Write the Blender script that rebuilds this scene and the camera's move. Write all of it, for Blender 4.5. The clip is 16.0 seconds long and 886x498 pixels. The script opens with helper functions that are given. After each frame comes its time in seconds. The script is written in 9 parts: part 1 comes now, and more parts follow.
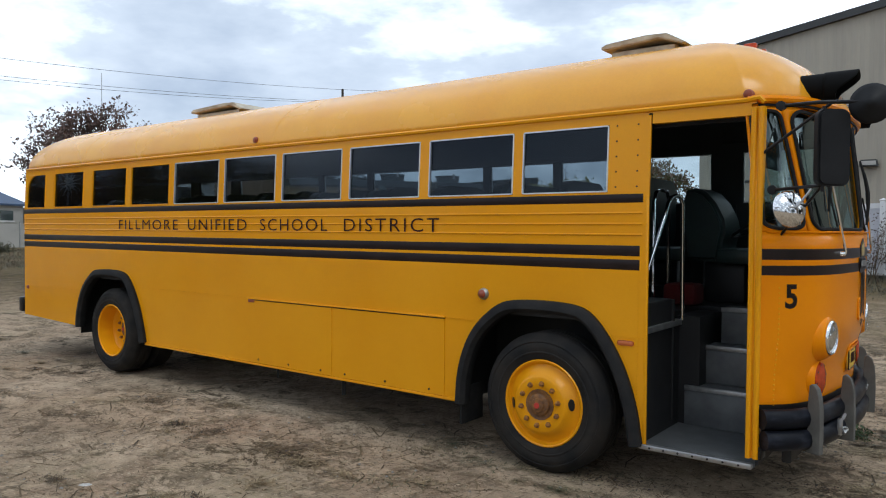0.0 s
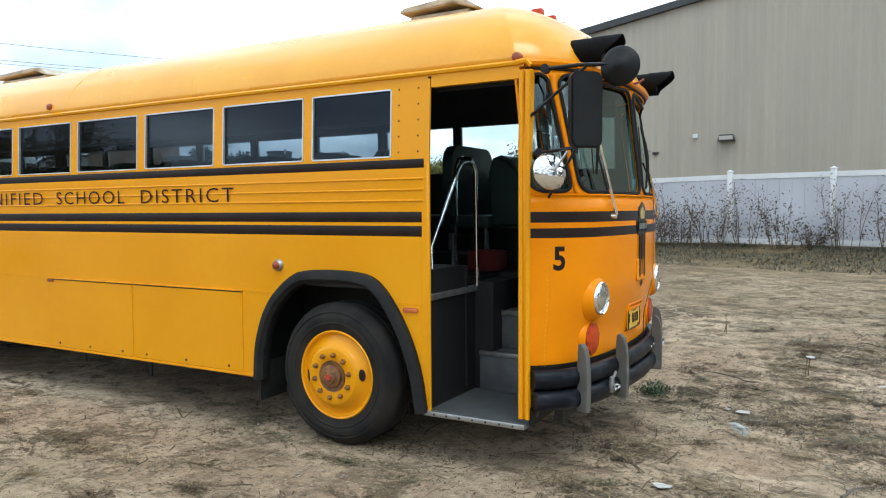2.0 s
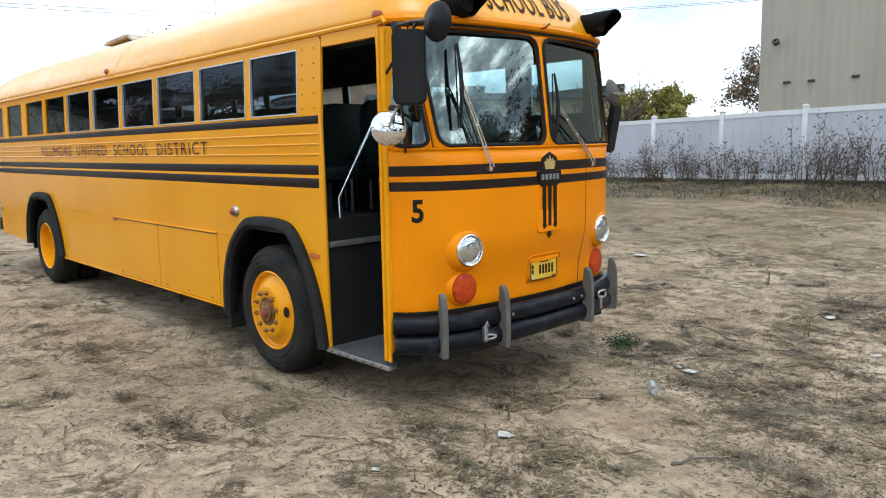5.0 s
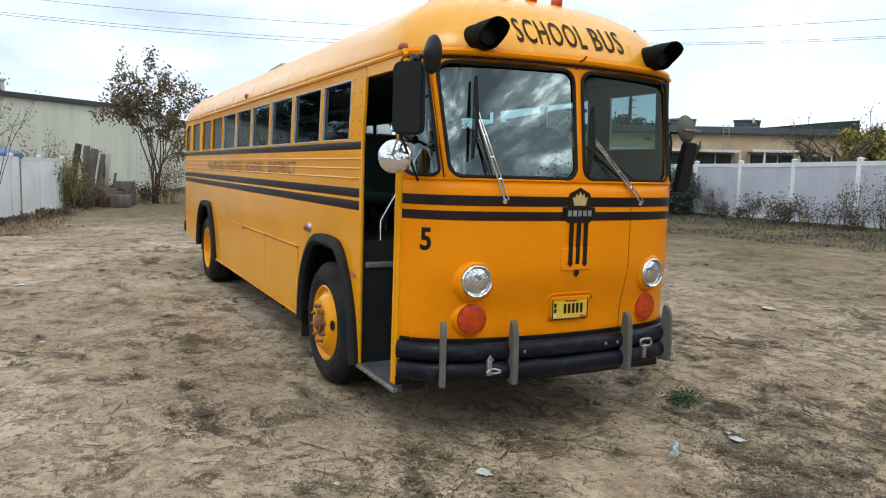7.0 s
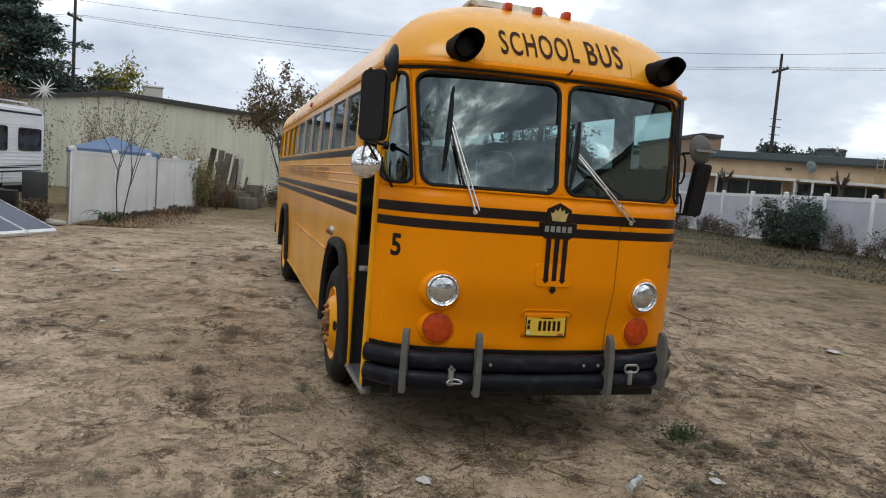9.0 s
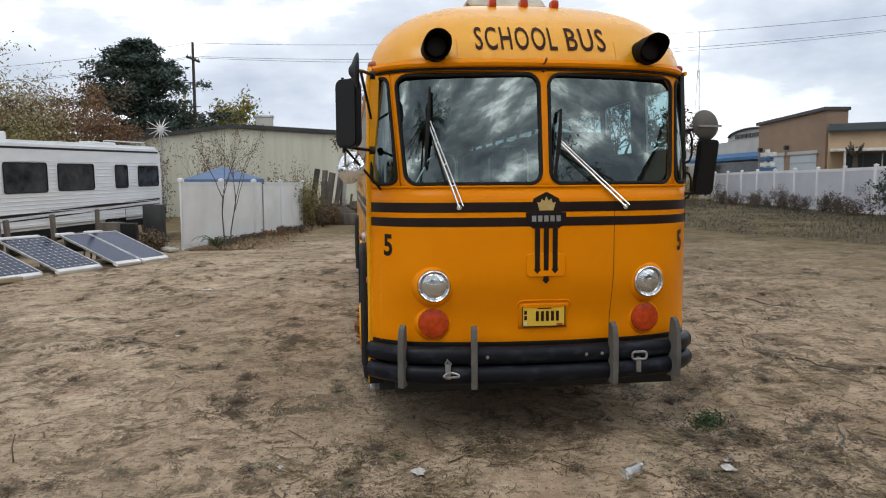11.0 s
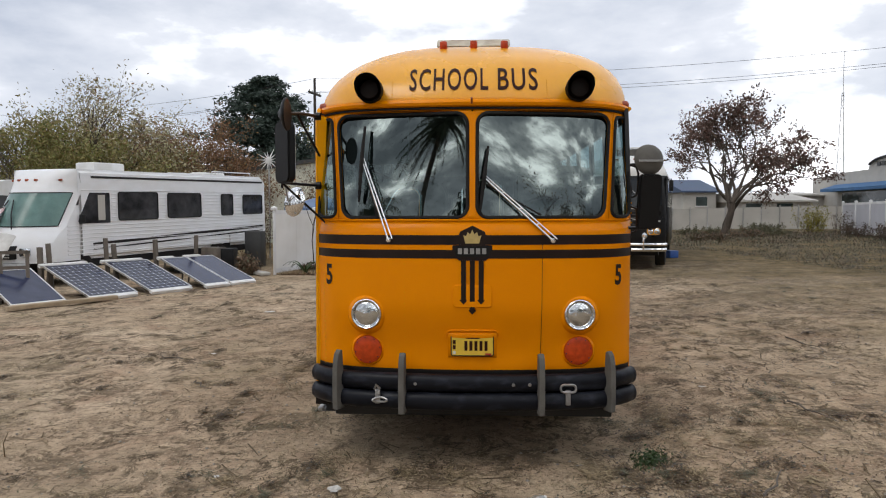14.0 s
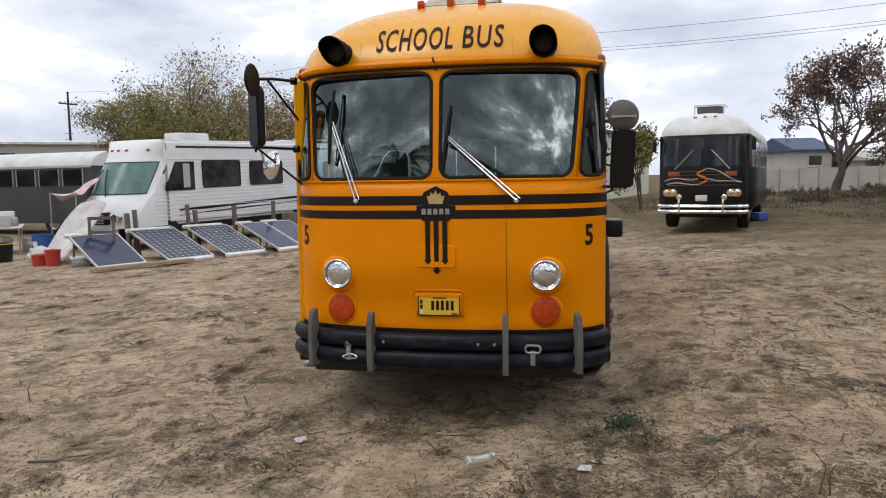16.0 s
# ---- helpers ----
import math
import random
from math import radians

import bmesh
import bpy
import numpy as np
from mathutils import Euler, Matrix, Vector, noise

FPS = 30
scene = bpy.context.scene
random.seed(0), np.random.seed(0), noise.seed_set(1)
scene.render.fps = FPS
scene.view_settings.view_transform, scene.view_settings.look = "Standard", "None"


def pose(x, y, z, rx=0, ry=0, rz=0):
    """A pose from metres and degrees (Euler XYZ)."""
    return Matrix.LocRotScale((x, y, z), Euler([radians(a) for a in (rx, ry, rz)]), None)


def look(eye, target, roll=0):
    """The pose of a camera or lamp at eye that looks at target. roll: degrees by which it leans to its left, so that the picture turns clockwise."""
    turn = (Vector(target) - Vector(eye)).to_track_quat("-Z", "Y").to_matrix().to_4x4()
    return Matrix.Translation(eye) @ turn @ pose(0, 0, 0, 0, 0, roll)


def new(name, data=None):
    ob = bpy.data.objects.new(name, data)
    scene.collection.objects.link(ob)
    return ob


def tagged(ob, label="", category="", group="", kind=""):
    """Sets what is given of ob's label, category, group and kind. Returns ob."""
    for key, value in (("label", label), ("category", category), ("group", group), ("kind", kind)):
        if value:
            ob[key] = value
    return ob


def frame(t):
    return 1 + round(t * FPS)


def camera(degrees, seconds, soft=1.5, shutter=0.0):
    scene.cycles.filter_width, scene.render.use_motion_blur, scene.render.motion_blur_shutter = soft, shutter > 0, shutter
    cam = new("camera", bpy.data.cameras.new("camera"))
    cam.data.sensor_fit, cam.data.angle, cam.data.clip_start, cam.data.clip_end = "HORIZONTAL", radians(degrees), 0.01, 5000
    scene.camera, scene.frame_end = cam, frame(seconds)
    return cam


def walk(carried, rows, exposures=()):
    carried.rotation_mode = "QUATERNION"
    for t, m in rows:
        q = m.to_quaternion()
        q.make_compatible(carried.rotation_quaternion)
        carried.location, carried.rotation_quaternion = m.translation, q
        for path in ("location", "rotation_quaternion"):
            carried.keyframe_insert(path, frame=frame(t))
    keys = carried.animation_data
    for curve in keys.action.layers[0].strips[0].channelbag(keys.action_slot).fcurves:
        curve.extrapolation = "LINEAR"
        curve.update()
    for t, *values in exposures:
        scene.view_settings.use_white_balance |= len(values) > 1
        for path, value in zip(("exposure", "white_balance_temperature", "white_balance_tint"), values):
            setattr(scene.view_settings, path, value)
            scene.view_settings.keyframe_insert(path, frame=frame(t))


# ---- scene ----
cam = camera(62.3, 16.0, soft=1.1)
PATH = [
    (0, (0.028, -0.132, 1.857), (-1.178, 1.462, 1.807), 0.4),
    (0.5, (0.162, -0.059, 1.836), (-0.943, 1.604, 1.713), 0.3),
    (1, (0.267, 0.033, 1.813), (-0.721, 1.763, 1.633), -0.5),
    (1.5, (0.418, 0.273, 1.789), (-0.59, 1.998, 1.691), 0.6),
    (2, (0.656, 0.445, 1.78), (-0.325, 2.185, 1.67), -0.4),
    (2.5, (1.011, 0.605, 1.803), (-0.21, 2.17, 1.561), 0.3),
    (3, (1.339, 0.808, 1.827), (0.234, 2.466, 1.662), -0.6),
    (3.5, (1.607, 1.094, 1.836), (0.469, 2.733, 1.705), -2.1),
    (4, (1.994, 1.214, 1.82), (0.669, 2.696, 1.604), -0.8),
    (4.2, (2.135, 1.294, 1.835), (0.795, 2.753, 1.562), -0.9),
    (6.3, (3.229, 2.401, 1.928), (1.559, 3.475, 1.692), 3.0),
    (6.5, (3.265, 2.509, 1.918), (1.589, 3.572, 1.674), 5.3),
    (7, (3.482, 2.781, 1.916), (1.713, 3.689, 1.704), 1.6),
    (7.5, (3.744, 2.995, 1.943), (1.924, 3.805, 1.757), 1.5),
    (8, (3.849, 3.231, 1.93), (1.992, 3.96, 1.795), 1.4),
    (8.2, (3.857, 3.359, 1.925), (1.985, 4.049, 1.775), 2.0),
    (10.3, (4.11, 4.357, 1.892), (2.167, 4.807, 1.739), 4.4),
    (10.5, (4.124, 4.439, 1.898), (2.17, 4.833, 1.741), 1.7),
    (11, (4.247, 4.694, 1.888), (2.27, 4.942, 1.71), -0.4),
    (11.5, (4.34, 4.975, 1.91), (2.353, 5.112, 1.725), 0.8),
    (12, (4.327, 5.256, 1.912), (2.335, 5.355, 1.759), 2.1),
    (12.5, (4.356, 5.519, 1.919), (2.362, 5.622, 1.813), 0.5),
    (13, (4.507, 5.758, 1.913), (2.518, 5.649, 1.736), -1.8),
    (13.5, (4.582, 5.927, 1.934), (2.587, 5.855, 1.811), -2.3),
    (14, (4.554, 6.09, 1.924), (2.559, 5.997, 1.823), -0.1),
    (14.5, (4.427, 6.301, 1.896), (2.442, 6.126, 1.731), 1.1),
    (15, (4.495, 6.581, 1.886), (2.527, 6.266, 1.727), -1.3),
    (15.5, (4.543, 6.863, 1.9), (2.584, 6.493, 1.742), -2.5),
    (16, (4.479, 7.107, 1.885), (2.524, 6.733, 1.691), -0.9),
]
walk(cam, [(t, look(eye, target, roll)) for t, eye, target, roll in PATH],
     [(0, -0.27, 5850, 6), (0.5, -0.07, 5850, 4), (1.0, 0.43, 5800, 2), (1.5, 0.47, 5800, 1), (2.5, 0.47, 5850, 1), (3.0, 0.61, 5850, 1), (3.5, 0.49, 5850, 2), (4.2, 0.45, 5850, 3), (6.5, 0.25, 5900, 3), (7.0, 0.18, 6000, 4), (7.5, 0.05, 6050, 5), (8.0, -0.32, 6150, 6), (10.5, -0.17, 6350, 9), (11.0, -0.18, 6350, 9), (11.5, -0.03, 6350, 10), (12.2, -0.08, 6350, 10), (13.0, -0.22, 6400, 11), (14.0, -0.24, 6500, 11), (14.6, -0.23, 6500, 12), (16, -0.12, 6450, 12)])

# ---- light: a bright overcast sky with broken cloud, and a soft sun behind it ----
world = bpy.data.worlds.new("sky")
scene.world = world
world.use_nodes = True
wt = world.node_tree
wt.nodes.clear()


def wn(kind, **values):
    n = wt.nodes.new(kind)
    for key, value in values.items():
        setattr(n, key, value)
    return n


SUN_UP, SUN_TURN = 56.0, 130.0
sky = wn("ShaderNodeTexSky", sky_type="NISHITA", sun_disc=False, sun_elevation=radians(SUN_UP), sun_rotation=radians(SUN_TURN), air_density=1.0, dust_density=1.5)
coord = wn("ShaderNodeTexCoord")
squash = wn("ShaderNodeMapping")
squash.inputs["Scale"].default_value = (1.0, 1.0, 2.6)
clouds = wn("ShaderNodeTexNoise")
clouds.inputs["Scale"].default_value = 2.2
clouds.inputs["Detail"].default_value = 6.0
clouds.inputs["Roughness"].default_value = 0.55
clouds.inputs["Distortion"].default_value = 0.3
cover = wn("ShaderNodeValToRGB")
cover.color_ramp.elements[0].position, cover.color_ramp.elements[0].color = 0.28, (0.78, 0.78, 0.78, 1)
cover.color_ramp.elements[1].position, cover.color_ramp.elements[1].color = 0.58, (1, 1, 1, 1)
billow = wn("ShaderNodeTexNoise")
billow.inputs["Scale"].default_value = 3.4
billow.inputs["Detail"].default_value = 8.0
billow.inputs["Roughness"].default_value = 0.56
tone = wn("ShaderNodeValToRGB")
thin = tone.color_ramp.elements.new(0.54)
for e, at, c in zip(tone.color_ramp.elements, (0.30, 0.51, 0.72), ((6.2, 6.9, 8.2, 1), (9.5, 10.0, 10.9, 1), (24.0, 24.3, 24.6, 1))):
    e.position, e.color = at, c
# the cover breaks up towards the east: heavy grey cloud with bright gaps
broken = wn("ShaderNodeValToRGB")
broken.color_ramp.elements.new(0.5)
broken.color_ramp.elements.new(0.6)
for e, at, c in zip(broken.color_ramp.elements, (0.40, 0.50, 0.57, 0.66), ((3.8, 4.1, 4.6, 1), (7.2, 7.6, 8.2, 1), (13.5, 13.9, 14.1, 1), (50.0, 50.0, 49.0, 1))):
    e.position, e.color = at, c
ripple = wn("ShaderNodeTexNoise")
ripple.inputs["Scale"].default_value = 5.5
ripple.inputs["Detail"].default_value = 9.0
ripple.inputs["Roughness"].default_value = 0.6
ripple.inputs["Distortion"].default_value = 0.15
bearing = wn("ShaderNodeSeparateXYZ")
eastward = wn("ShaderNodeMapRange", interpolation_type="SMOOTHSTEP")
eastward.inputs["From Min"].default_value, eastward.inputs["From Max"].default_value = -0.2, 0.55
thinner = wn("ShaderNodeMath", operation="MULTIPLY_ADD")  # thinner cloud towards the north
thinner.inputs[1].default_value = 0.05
cloud = wn("ShaderNodeMixRGB")
mixed = wn("ShaderNodeMixRGB")
back = wn("ShaderNodeBackground")
back.inputs["Strength"].default_value = 0.105
out = wn("ShaderNodeOutputWorld")
for a, b in ((coord.outputs["Generated"], squash.inputs["Vector"]), (squash.outputs["Vector"], clouds.inputs["Vector"]), (squash.outputs["Vector"], billow.inputs["Vector"]),
             (clouds.outputs["Fac"], cover.inputs["Fac"]), (billow.outputs["Fac"], tone.inputs["Fac"]), (cover.outputs["Color"], mixed.inputs["Fac"]),
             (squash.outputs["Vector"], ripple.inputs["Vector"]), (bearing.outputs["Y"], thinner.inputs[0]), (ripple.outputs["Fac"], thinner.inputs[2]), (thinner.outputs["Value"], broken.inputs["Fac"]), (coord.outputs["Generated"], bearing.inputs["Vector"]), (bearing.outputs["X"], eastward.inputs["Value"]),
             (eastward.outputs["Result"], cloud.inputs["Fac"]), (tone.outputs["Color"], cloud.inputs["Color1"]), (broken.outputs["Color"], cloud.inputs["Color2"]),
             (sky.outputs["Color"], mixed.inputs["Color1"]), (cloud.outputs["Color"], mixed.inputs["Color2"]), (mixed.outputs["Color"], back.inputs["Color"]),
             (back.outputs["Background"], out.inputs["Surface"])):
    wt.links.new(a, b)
sun = new("sun", bpy.data.lights.new("sun", "SUN"))
sun.data.energy, sun.data.angle, sun.data.color = 0.85, radians(25), (1.0, 0.96, 0.9)
sun.matrix_world = pose(0, 0, 30, 90 - SUN_UP, 0, 180 - SUN_TURN)

# ---- materials ----


def mat(name, colour, rough=0.6, metal=0.0, vary=0.12, scale=6.0, fine=60.0, bump=0.1, depth=0.004, coat=0.0, tint=None, stretch=None, spread=(0.35, 0.7), spec=0.5):
    """Colour with large-scale stains towards tint, a fine grain in colour and roughness, and a fine relief."""
    m = bpy.data.materials.new(name)
    m.use_nodes = True
    t = m.node_tree
    p = t.nodes["Principled BSDF"]
    p.inputs["Metallic"].default_value, p.inputs["Coat Weight"].default_value = metal, coat
    p.inputs["Specular IOR Level"].default_value = spec
    p.inputs["Coat Roughness"].default_value = 0.15
    c = t.nodes.new("ShaderNodeTexCoord")
    mp = t.nodes.new("ShaderNodeMapping")
    if stretch:
        mp.inputs["Scale"].default_value = stretch
    t.links.new(c.outputs["Object"], mp.inputs["Vector"])
    big, small = t.nodes.new("ShaderNodeTexNoise"), t.nodes.new("ShaderNodeTexNoise")
    for n, s, d in ((big, scale, 5.0), (small, fine, 3.0)):
        n.inputs["Scale"].default_value, n.inputs["Detail"].default_value = s, d
        t.links.new(mp.outputs["Vector"], n.inputs["Vector"])
    ramp = t.nodes.new("ShaderNodeValToRGB")
    ramp.color_ramp.elements[0].position, ramp.color_ramp.elements[1].position = spread
    dark = tint or tuple(v * (1 - 2.2 * vary) for v in colour)
    ramp.color_ramp.elements[0].color, ramp.color_ramp.elements[1].color = (*dark, 1), (*colour, 1)
    t.links.new(big.outputs["Fac"], ramp.inputs["Fac"])
    grain = t.nodes.new("ShaderNodeMapRange")
    grain.inputs["To Min"].default_value, grain.inputs["To Max"].default_value = 1 - vary, 1 + vary
    t.links.new(small.outputs["Fac"], grain.inputs["Value"])
    mul = t.nodes.new("ShaderNodeVectorMath")
    mul.operation = "MULTIPLY"
    t.links.new(ramp.outputs["Color"], mul.inputs[0])
    t.links.new(grain.outputs["Result"], mul.inputs[1])
    t.links.new(mul.outputs["Vector"], p.inputs["Base Color"])
    rr = t.nodes.new("ShaderNodeMapRange")
    rr.inputs["To Min"].default_value, rr.inputs["To Max"].default_value = max(0.02, rough - 0.1), min(1.0, rough + 0.1)
    t.links.new(big.outputs["Fac"], rr.inputs["Value"])
    t.links.new(rr.outputs["Result"], p.inputs["Roughness"])
    if bump:
        b = t.nodes.new("ShaderNodeBump")
        b.inputs["Strength"].default_value, b.inputs["Distance"].default_value = bump, depth
        t.links.new(small.outputs["Fac"], b.inputs["Height"])
        t.links.new(b.outputs["Normal"], p.inputs["Normal"])
    return m


def pane(name, through_colour, gloss=(0.9, 0.95, 0.95), base=0.03, rough=0.01):
    """A thin pane: tinted see-through glass with a mirror sheen that grows at grazing angles."""
    m = bpy.data.materials.new(name)
    m.use_nodes = True
    t = m.node_tree
    t.nodes.clear()
    clear, shine, mix = t.nodes.new("ShaderNodeBsdfTransparent"), t.nodes.new("ShaderNodeBsdfGlossy"), t.nodes.new("ShaderNodeMixShader")
    clear.inputs["Color"].default_value, shine.inputs["Color"].default_value = (*through_colour, 1), (*gloss, 1)
    shine.inputs["Roughness"].default_value = rough
    fr = t.nodes.new("ShaderNodeLayerWeight")
    fr.inputs["Blend"].default_value = 0.5
    steep = t.nodes.new("ShaderNodeMath")
    steep.operation = "POWER"
    steep.inputs[1].default_value = 5.0
    t.links.new(fr.outputs["Facing"], steep.inputs[0])
    rng = t.nodes.new("ShaderNodeMapRange")
    rng.inputs["To Min"].default_value = base + (1 - base) * 0.04
    t.links.new(steep.outputs["Value"], rng.inputs["Value"])
    t.links.new(rng.outputs["Result"], mix.inputs["Fac"])
    t.links.new(clear.outputs["BSDF"], mix.inputs[1])
    t.links.new(shine.outputs["BSDF"], mix.inputs[2])
    o = t.nodes.new("ShaderNodeOutputMaterial")
    t.links.new(mix.outputs["Shader"], o.inputs["Surface"])
    return m


def leafy(name, colours, rough=0.6):
    """Leaf colours that vary from leaf to leaf."""
    m = bpy.data.materials.new(name)
    m.use_nodes = True
    t = m.node_tree
    p = t.nodes["Principled BSDF"]
    p.inputs["Roughness"].default_value = rough
    g = t.nodes.new("ShaderNodeNewGeometry")
    r = t.nodes.new("ShaderNodeValToRGB")
    r.color_ramp.interpolation = "LINEAR"
    while len(r.color_ramp.elements) < len(colours):
        r.color_ramp.elements.new(0.5)
    for i, c in enumerate(colours):
        r.color_ramp.elements[i].position, r.color_ramp.elements[i].color = i / max(1, len(colours) - 1), (*c, 1)
    t.links.new(g.outputs["Random Per Island"], r.inputs["Fac"])
    t.links.new(r.outputs["Color"], p.inputs["Base Color"])
    return m


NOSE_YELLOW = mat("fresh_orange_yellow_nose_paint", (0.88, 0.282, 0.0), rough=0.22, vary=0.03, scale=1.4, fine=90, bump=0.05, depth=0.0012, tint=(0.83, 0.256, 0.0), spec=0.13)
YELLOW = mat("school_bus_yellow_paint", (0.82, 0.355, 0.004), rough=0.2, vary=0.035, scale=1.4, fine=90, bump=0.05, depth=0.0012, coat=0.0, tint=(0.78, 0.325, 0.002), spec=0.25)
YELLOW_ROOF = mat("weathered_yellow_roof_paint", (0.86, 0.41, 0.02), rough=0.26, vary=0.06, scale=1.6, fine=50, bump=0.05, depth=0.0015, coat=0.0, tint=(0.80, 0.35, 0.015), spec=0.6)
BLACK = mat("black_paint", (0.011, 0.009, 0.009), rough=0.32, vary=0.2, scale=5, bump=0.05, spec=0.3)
STRIPE = mat("brown_black_stripe_paint", (0.020, 0.010, 0.008), rough=0.34, vary=0.2, scale=5, bump=0.05, spec=0.28)
HOOD = mat("matt_black_hood_paint", (0.006, 0.006, 0.006), rough=0.75, vary=0.2, scale=8, spec=0.12)
BLACK_LENS = mat("smoked_black_lens", (0.010, 0.005, 0.004), rough=0.5, vary=0.2, scale=12, spec=0.22)
CREST = mat("pale_cream_crest_enamel", (0.58, 0.43, 0.16), rough=0.4, vary=0.08, scale=25)
LETTER = mat("dark_brown_lettering_paint", (0.050, 0.013, 0.007), rough=0.5, vary=0.25, scale=20, fine=180, tint=(0.022, 0.007, 0.005), spec=0.15)
RUBBER = mat("black_rubber", (0.011, 0.011, 0.012), rough=0.8, vary=0.2, scale=9, fine=90, bump=0.15, tint=(0.02, 0.019, 0.018), spec=0.25)
TYRE = mat("worn_tyre_rubber", (0.010, 0.010, 0.0105), rough=0.8, vary=0.3, scale=5, fine=110, bump=0.25, tint=(0.026, 0.022, 0.018), spec=0.25)
BUMPER = mat("scuffed_dark_bumper_paint", (0.008, 0.009, 0.013), rough=0.36, vary=0.3, scale=7, fine=120, bump=0.08, tint=(0.026, 0.029, 0.040), spec=0.16, spread=(0.30, 0.50), stretch=(1, 1, 2.5))
GUARD = mat("weathered_grey_rubber_guard", (0.13, 0.122, 0.108), rough=0.8, vary=0.12, scale=9, bump=0.15)
CHROME = mat("chrome", (0.86, 0.86, 0.86), rough=0.1, metal=1.0, vary=0.03, scale=14, bump=0.02)
STEEL = mat("dull_galvanised_steel", (0.5, 0.5, 0.5), rough=0.42, metal=0.9, vary=0.12, scale=14, bump=0.1)
ALU = mat("aluminium_trim", (0.72, 0.72, 0.71), rough=0.35, metal=0.75, vary=0.06, scale=12, bump=0.03)
TREAD = mat("grey_ribbed_step_metal", (0.17, 0.175, 0.18), rough=0.5, metal=0.4, vary=0.15, scale=8, fine=150, bump=0.3)
DARK_IN = mat("black_interior_panel", (0.014, 0.014, 0.015), rough=0.55, vary=0.2, scale=6, bump=0.1)
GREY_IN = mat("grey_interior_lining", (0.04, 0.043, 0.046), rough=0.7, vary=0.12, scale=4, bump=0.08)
SEAT = mat("dark_green_vinyl", (0.018, 0.035, 0.03), rough=0.45, vary=0.15, scale=5, fine=120, bump=0.15)
REDCLOTH = mat("dark_red_cloth", (0.16, 0.012, 0.012), rough=0.9, vary=0.2)
AMBER = mat("orange_plastic_lens", (0.60, 0.064, 0.008), rough=0.22, vary=0.15, scale=25, fine=220, bump=0.25, spec=0.35)
BRICKRED = mat("faded_red_marker_lens", (0.36, 0.075, 0.03), rough=0.45, vary=0.15, scale=30)
LENS = mat("moulded_headlamp_glass", (0.80, 0.83, 0.85), rough=0.08, metal=0.95, vary=0.12, scale=9, fine=22, bump=0.4, depth=0.012, coat=0.5)
PLATE = mat("yellow_plate_enamel", (0.78, 0.52, 0.05), rough=0.4, vary=0.05, scale=20)
CREAM = mat("aged_cream_fibreglass", (0.60, 0.54, 0.42), rough=0.6, vary=0.12, scale=7, tint=(0.36, 0.28, 0.19))
GLASS = pane("tinted_side_glass", (0.24, 0.27, 0.31), gloss=(0.6, 0.68, 0.78), base=0.0)
CLEAR_SIDE = pane("clear_side_glass", (0.62, 0.72, 0.74), base=0.02)
WIND = pane("windscreen_glass", (0.40, 0.55, 0.55), gloss=(0.82, 0.95, 0.93), base=0.12)
MIRROR = mat("mirror_glass", (0.9, 0.9, 0.9), rough=0.03, metal=1.0, vary=0.01, bump=0.0)

WHITE_V = mat("white_vinyl", (0.78, 0.78, 0.79), rough=0.45, vary=0.03, scale=1.2, tint=(0.66, 0.66, 0.66))
GREY_V = mat("pale_grey_vinyl_infill", (0.55, 0.55, 0.60), rough=0.5, vary=0.04, scale=1.0, tint=(0.47, 0.47, 0.51))
CREAM_V = mat("off_white_vinyl_panel", (0.85, 0.85, 0.84), rough=0.5, vary=0.04, scale=1.0, tint=(0.74, 0.73, 0.70))
TAN_METAL = mat("tan_metal_siding", (0.40, 0.355, 0.285), rough=0.5, vary=0.05, scale=0.5, fine=8, bump=0.03, stretch=(3, 3, 0.25), tint=(0.355, 0.315, 0.255))
CREAM_METAL = mat("cream_metal_siding", (0.66, 0.655, 0.545), rough=0.55, vary=0.06, scale=0.5, fine=6, bump=0.04, stretch=(3, 3, 0.3), tint=(0.55, 0.54, 0.44))
DARK_TRIM = mat("dark_bronze_trim", (0.045, 0.045, 0.045), rough=0.5, vary=0.1)
STUCCO = mat("brown_stucco", (0.315, 0.215, 0.148), rough=0.85, vary=0.1, scale=0.8, fine=14, bump=0.2, tint=(0.26, 0.175, 0.12))
STUCCO_LIGHT = mat("pale_tan_stucco", (0.50, 0.37, 0.235), rough=0.85, vary=0.1, scale=0.8, fine=14, bump=0.2, tint=(0.42, 0.30, 0.19))
GALV = mat("weathered_galvanised_sheet", (0.17, 0.20, 0.20), rough=0.55, metal=0.35, vary=0.2, scale=5)
GREEN_ROOF = mat("dark_green_grey_roofing", (0.03, 0.042, 0.045), rough=0.7, vary=0.15, scale=1.0)
GREY_WALL = mat("pale_grey_render", (0.50, 0.48, 0.44), rough=0.8, vary=0.08, scale=0.7)
BLUE_AWN = mat("blue_canvas", (0.05, 0.15, 0.32), rough=0.75, vary=0.12, scale=2)
BLUE_ROOF = mat("dull_blue_metal_roofing", (0.05, 0.085, 0.16), rough=0.6, vary=0.12, scale=2)
BLUE_TARP = mat("faded_blue_tarpaulin", (0.13, 0.20, 0.34), rough=0.6, vary=0.12, scale=2)
WHITE_P = mat("white_painted_metal", (0.74, 0.74, 0.73), rough=0.4, vary=0.05, scale=2, tint=(0.58, 0.57, 0.54))
RV_WHITE = mat("dirty_white_motorhome_siding", (0.80, 0.815, 0.84), rough=0.45, vary=0.05, scale=1.6, stretch=(1, 1, 2), tint=(0.74, 0.745, 0.75))
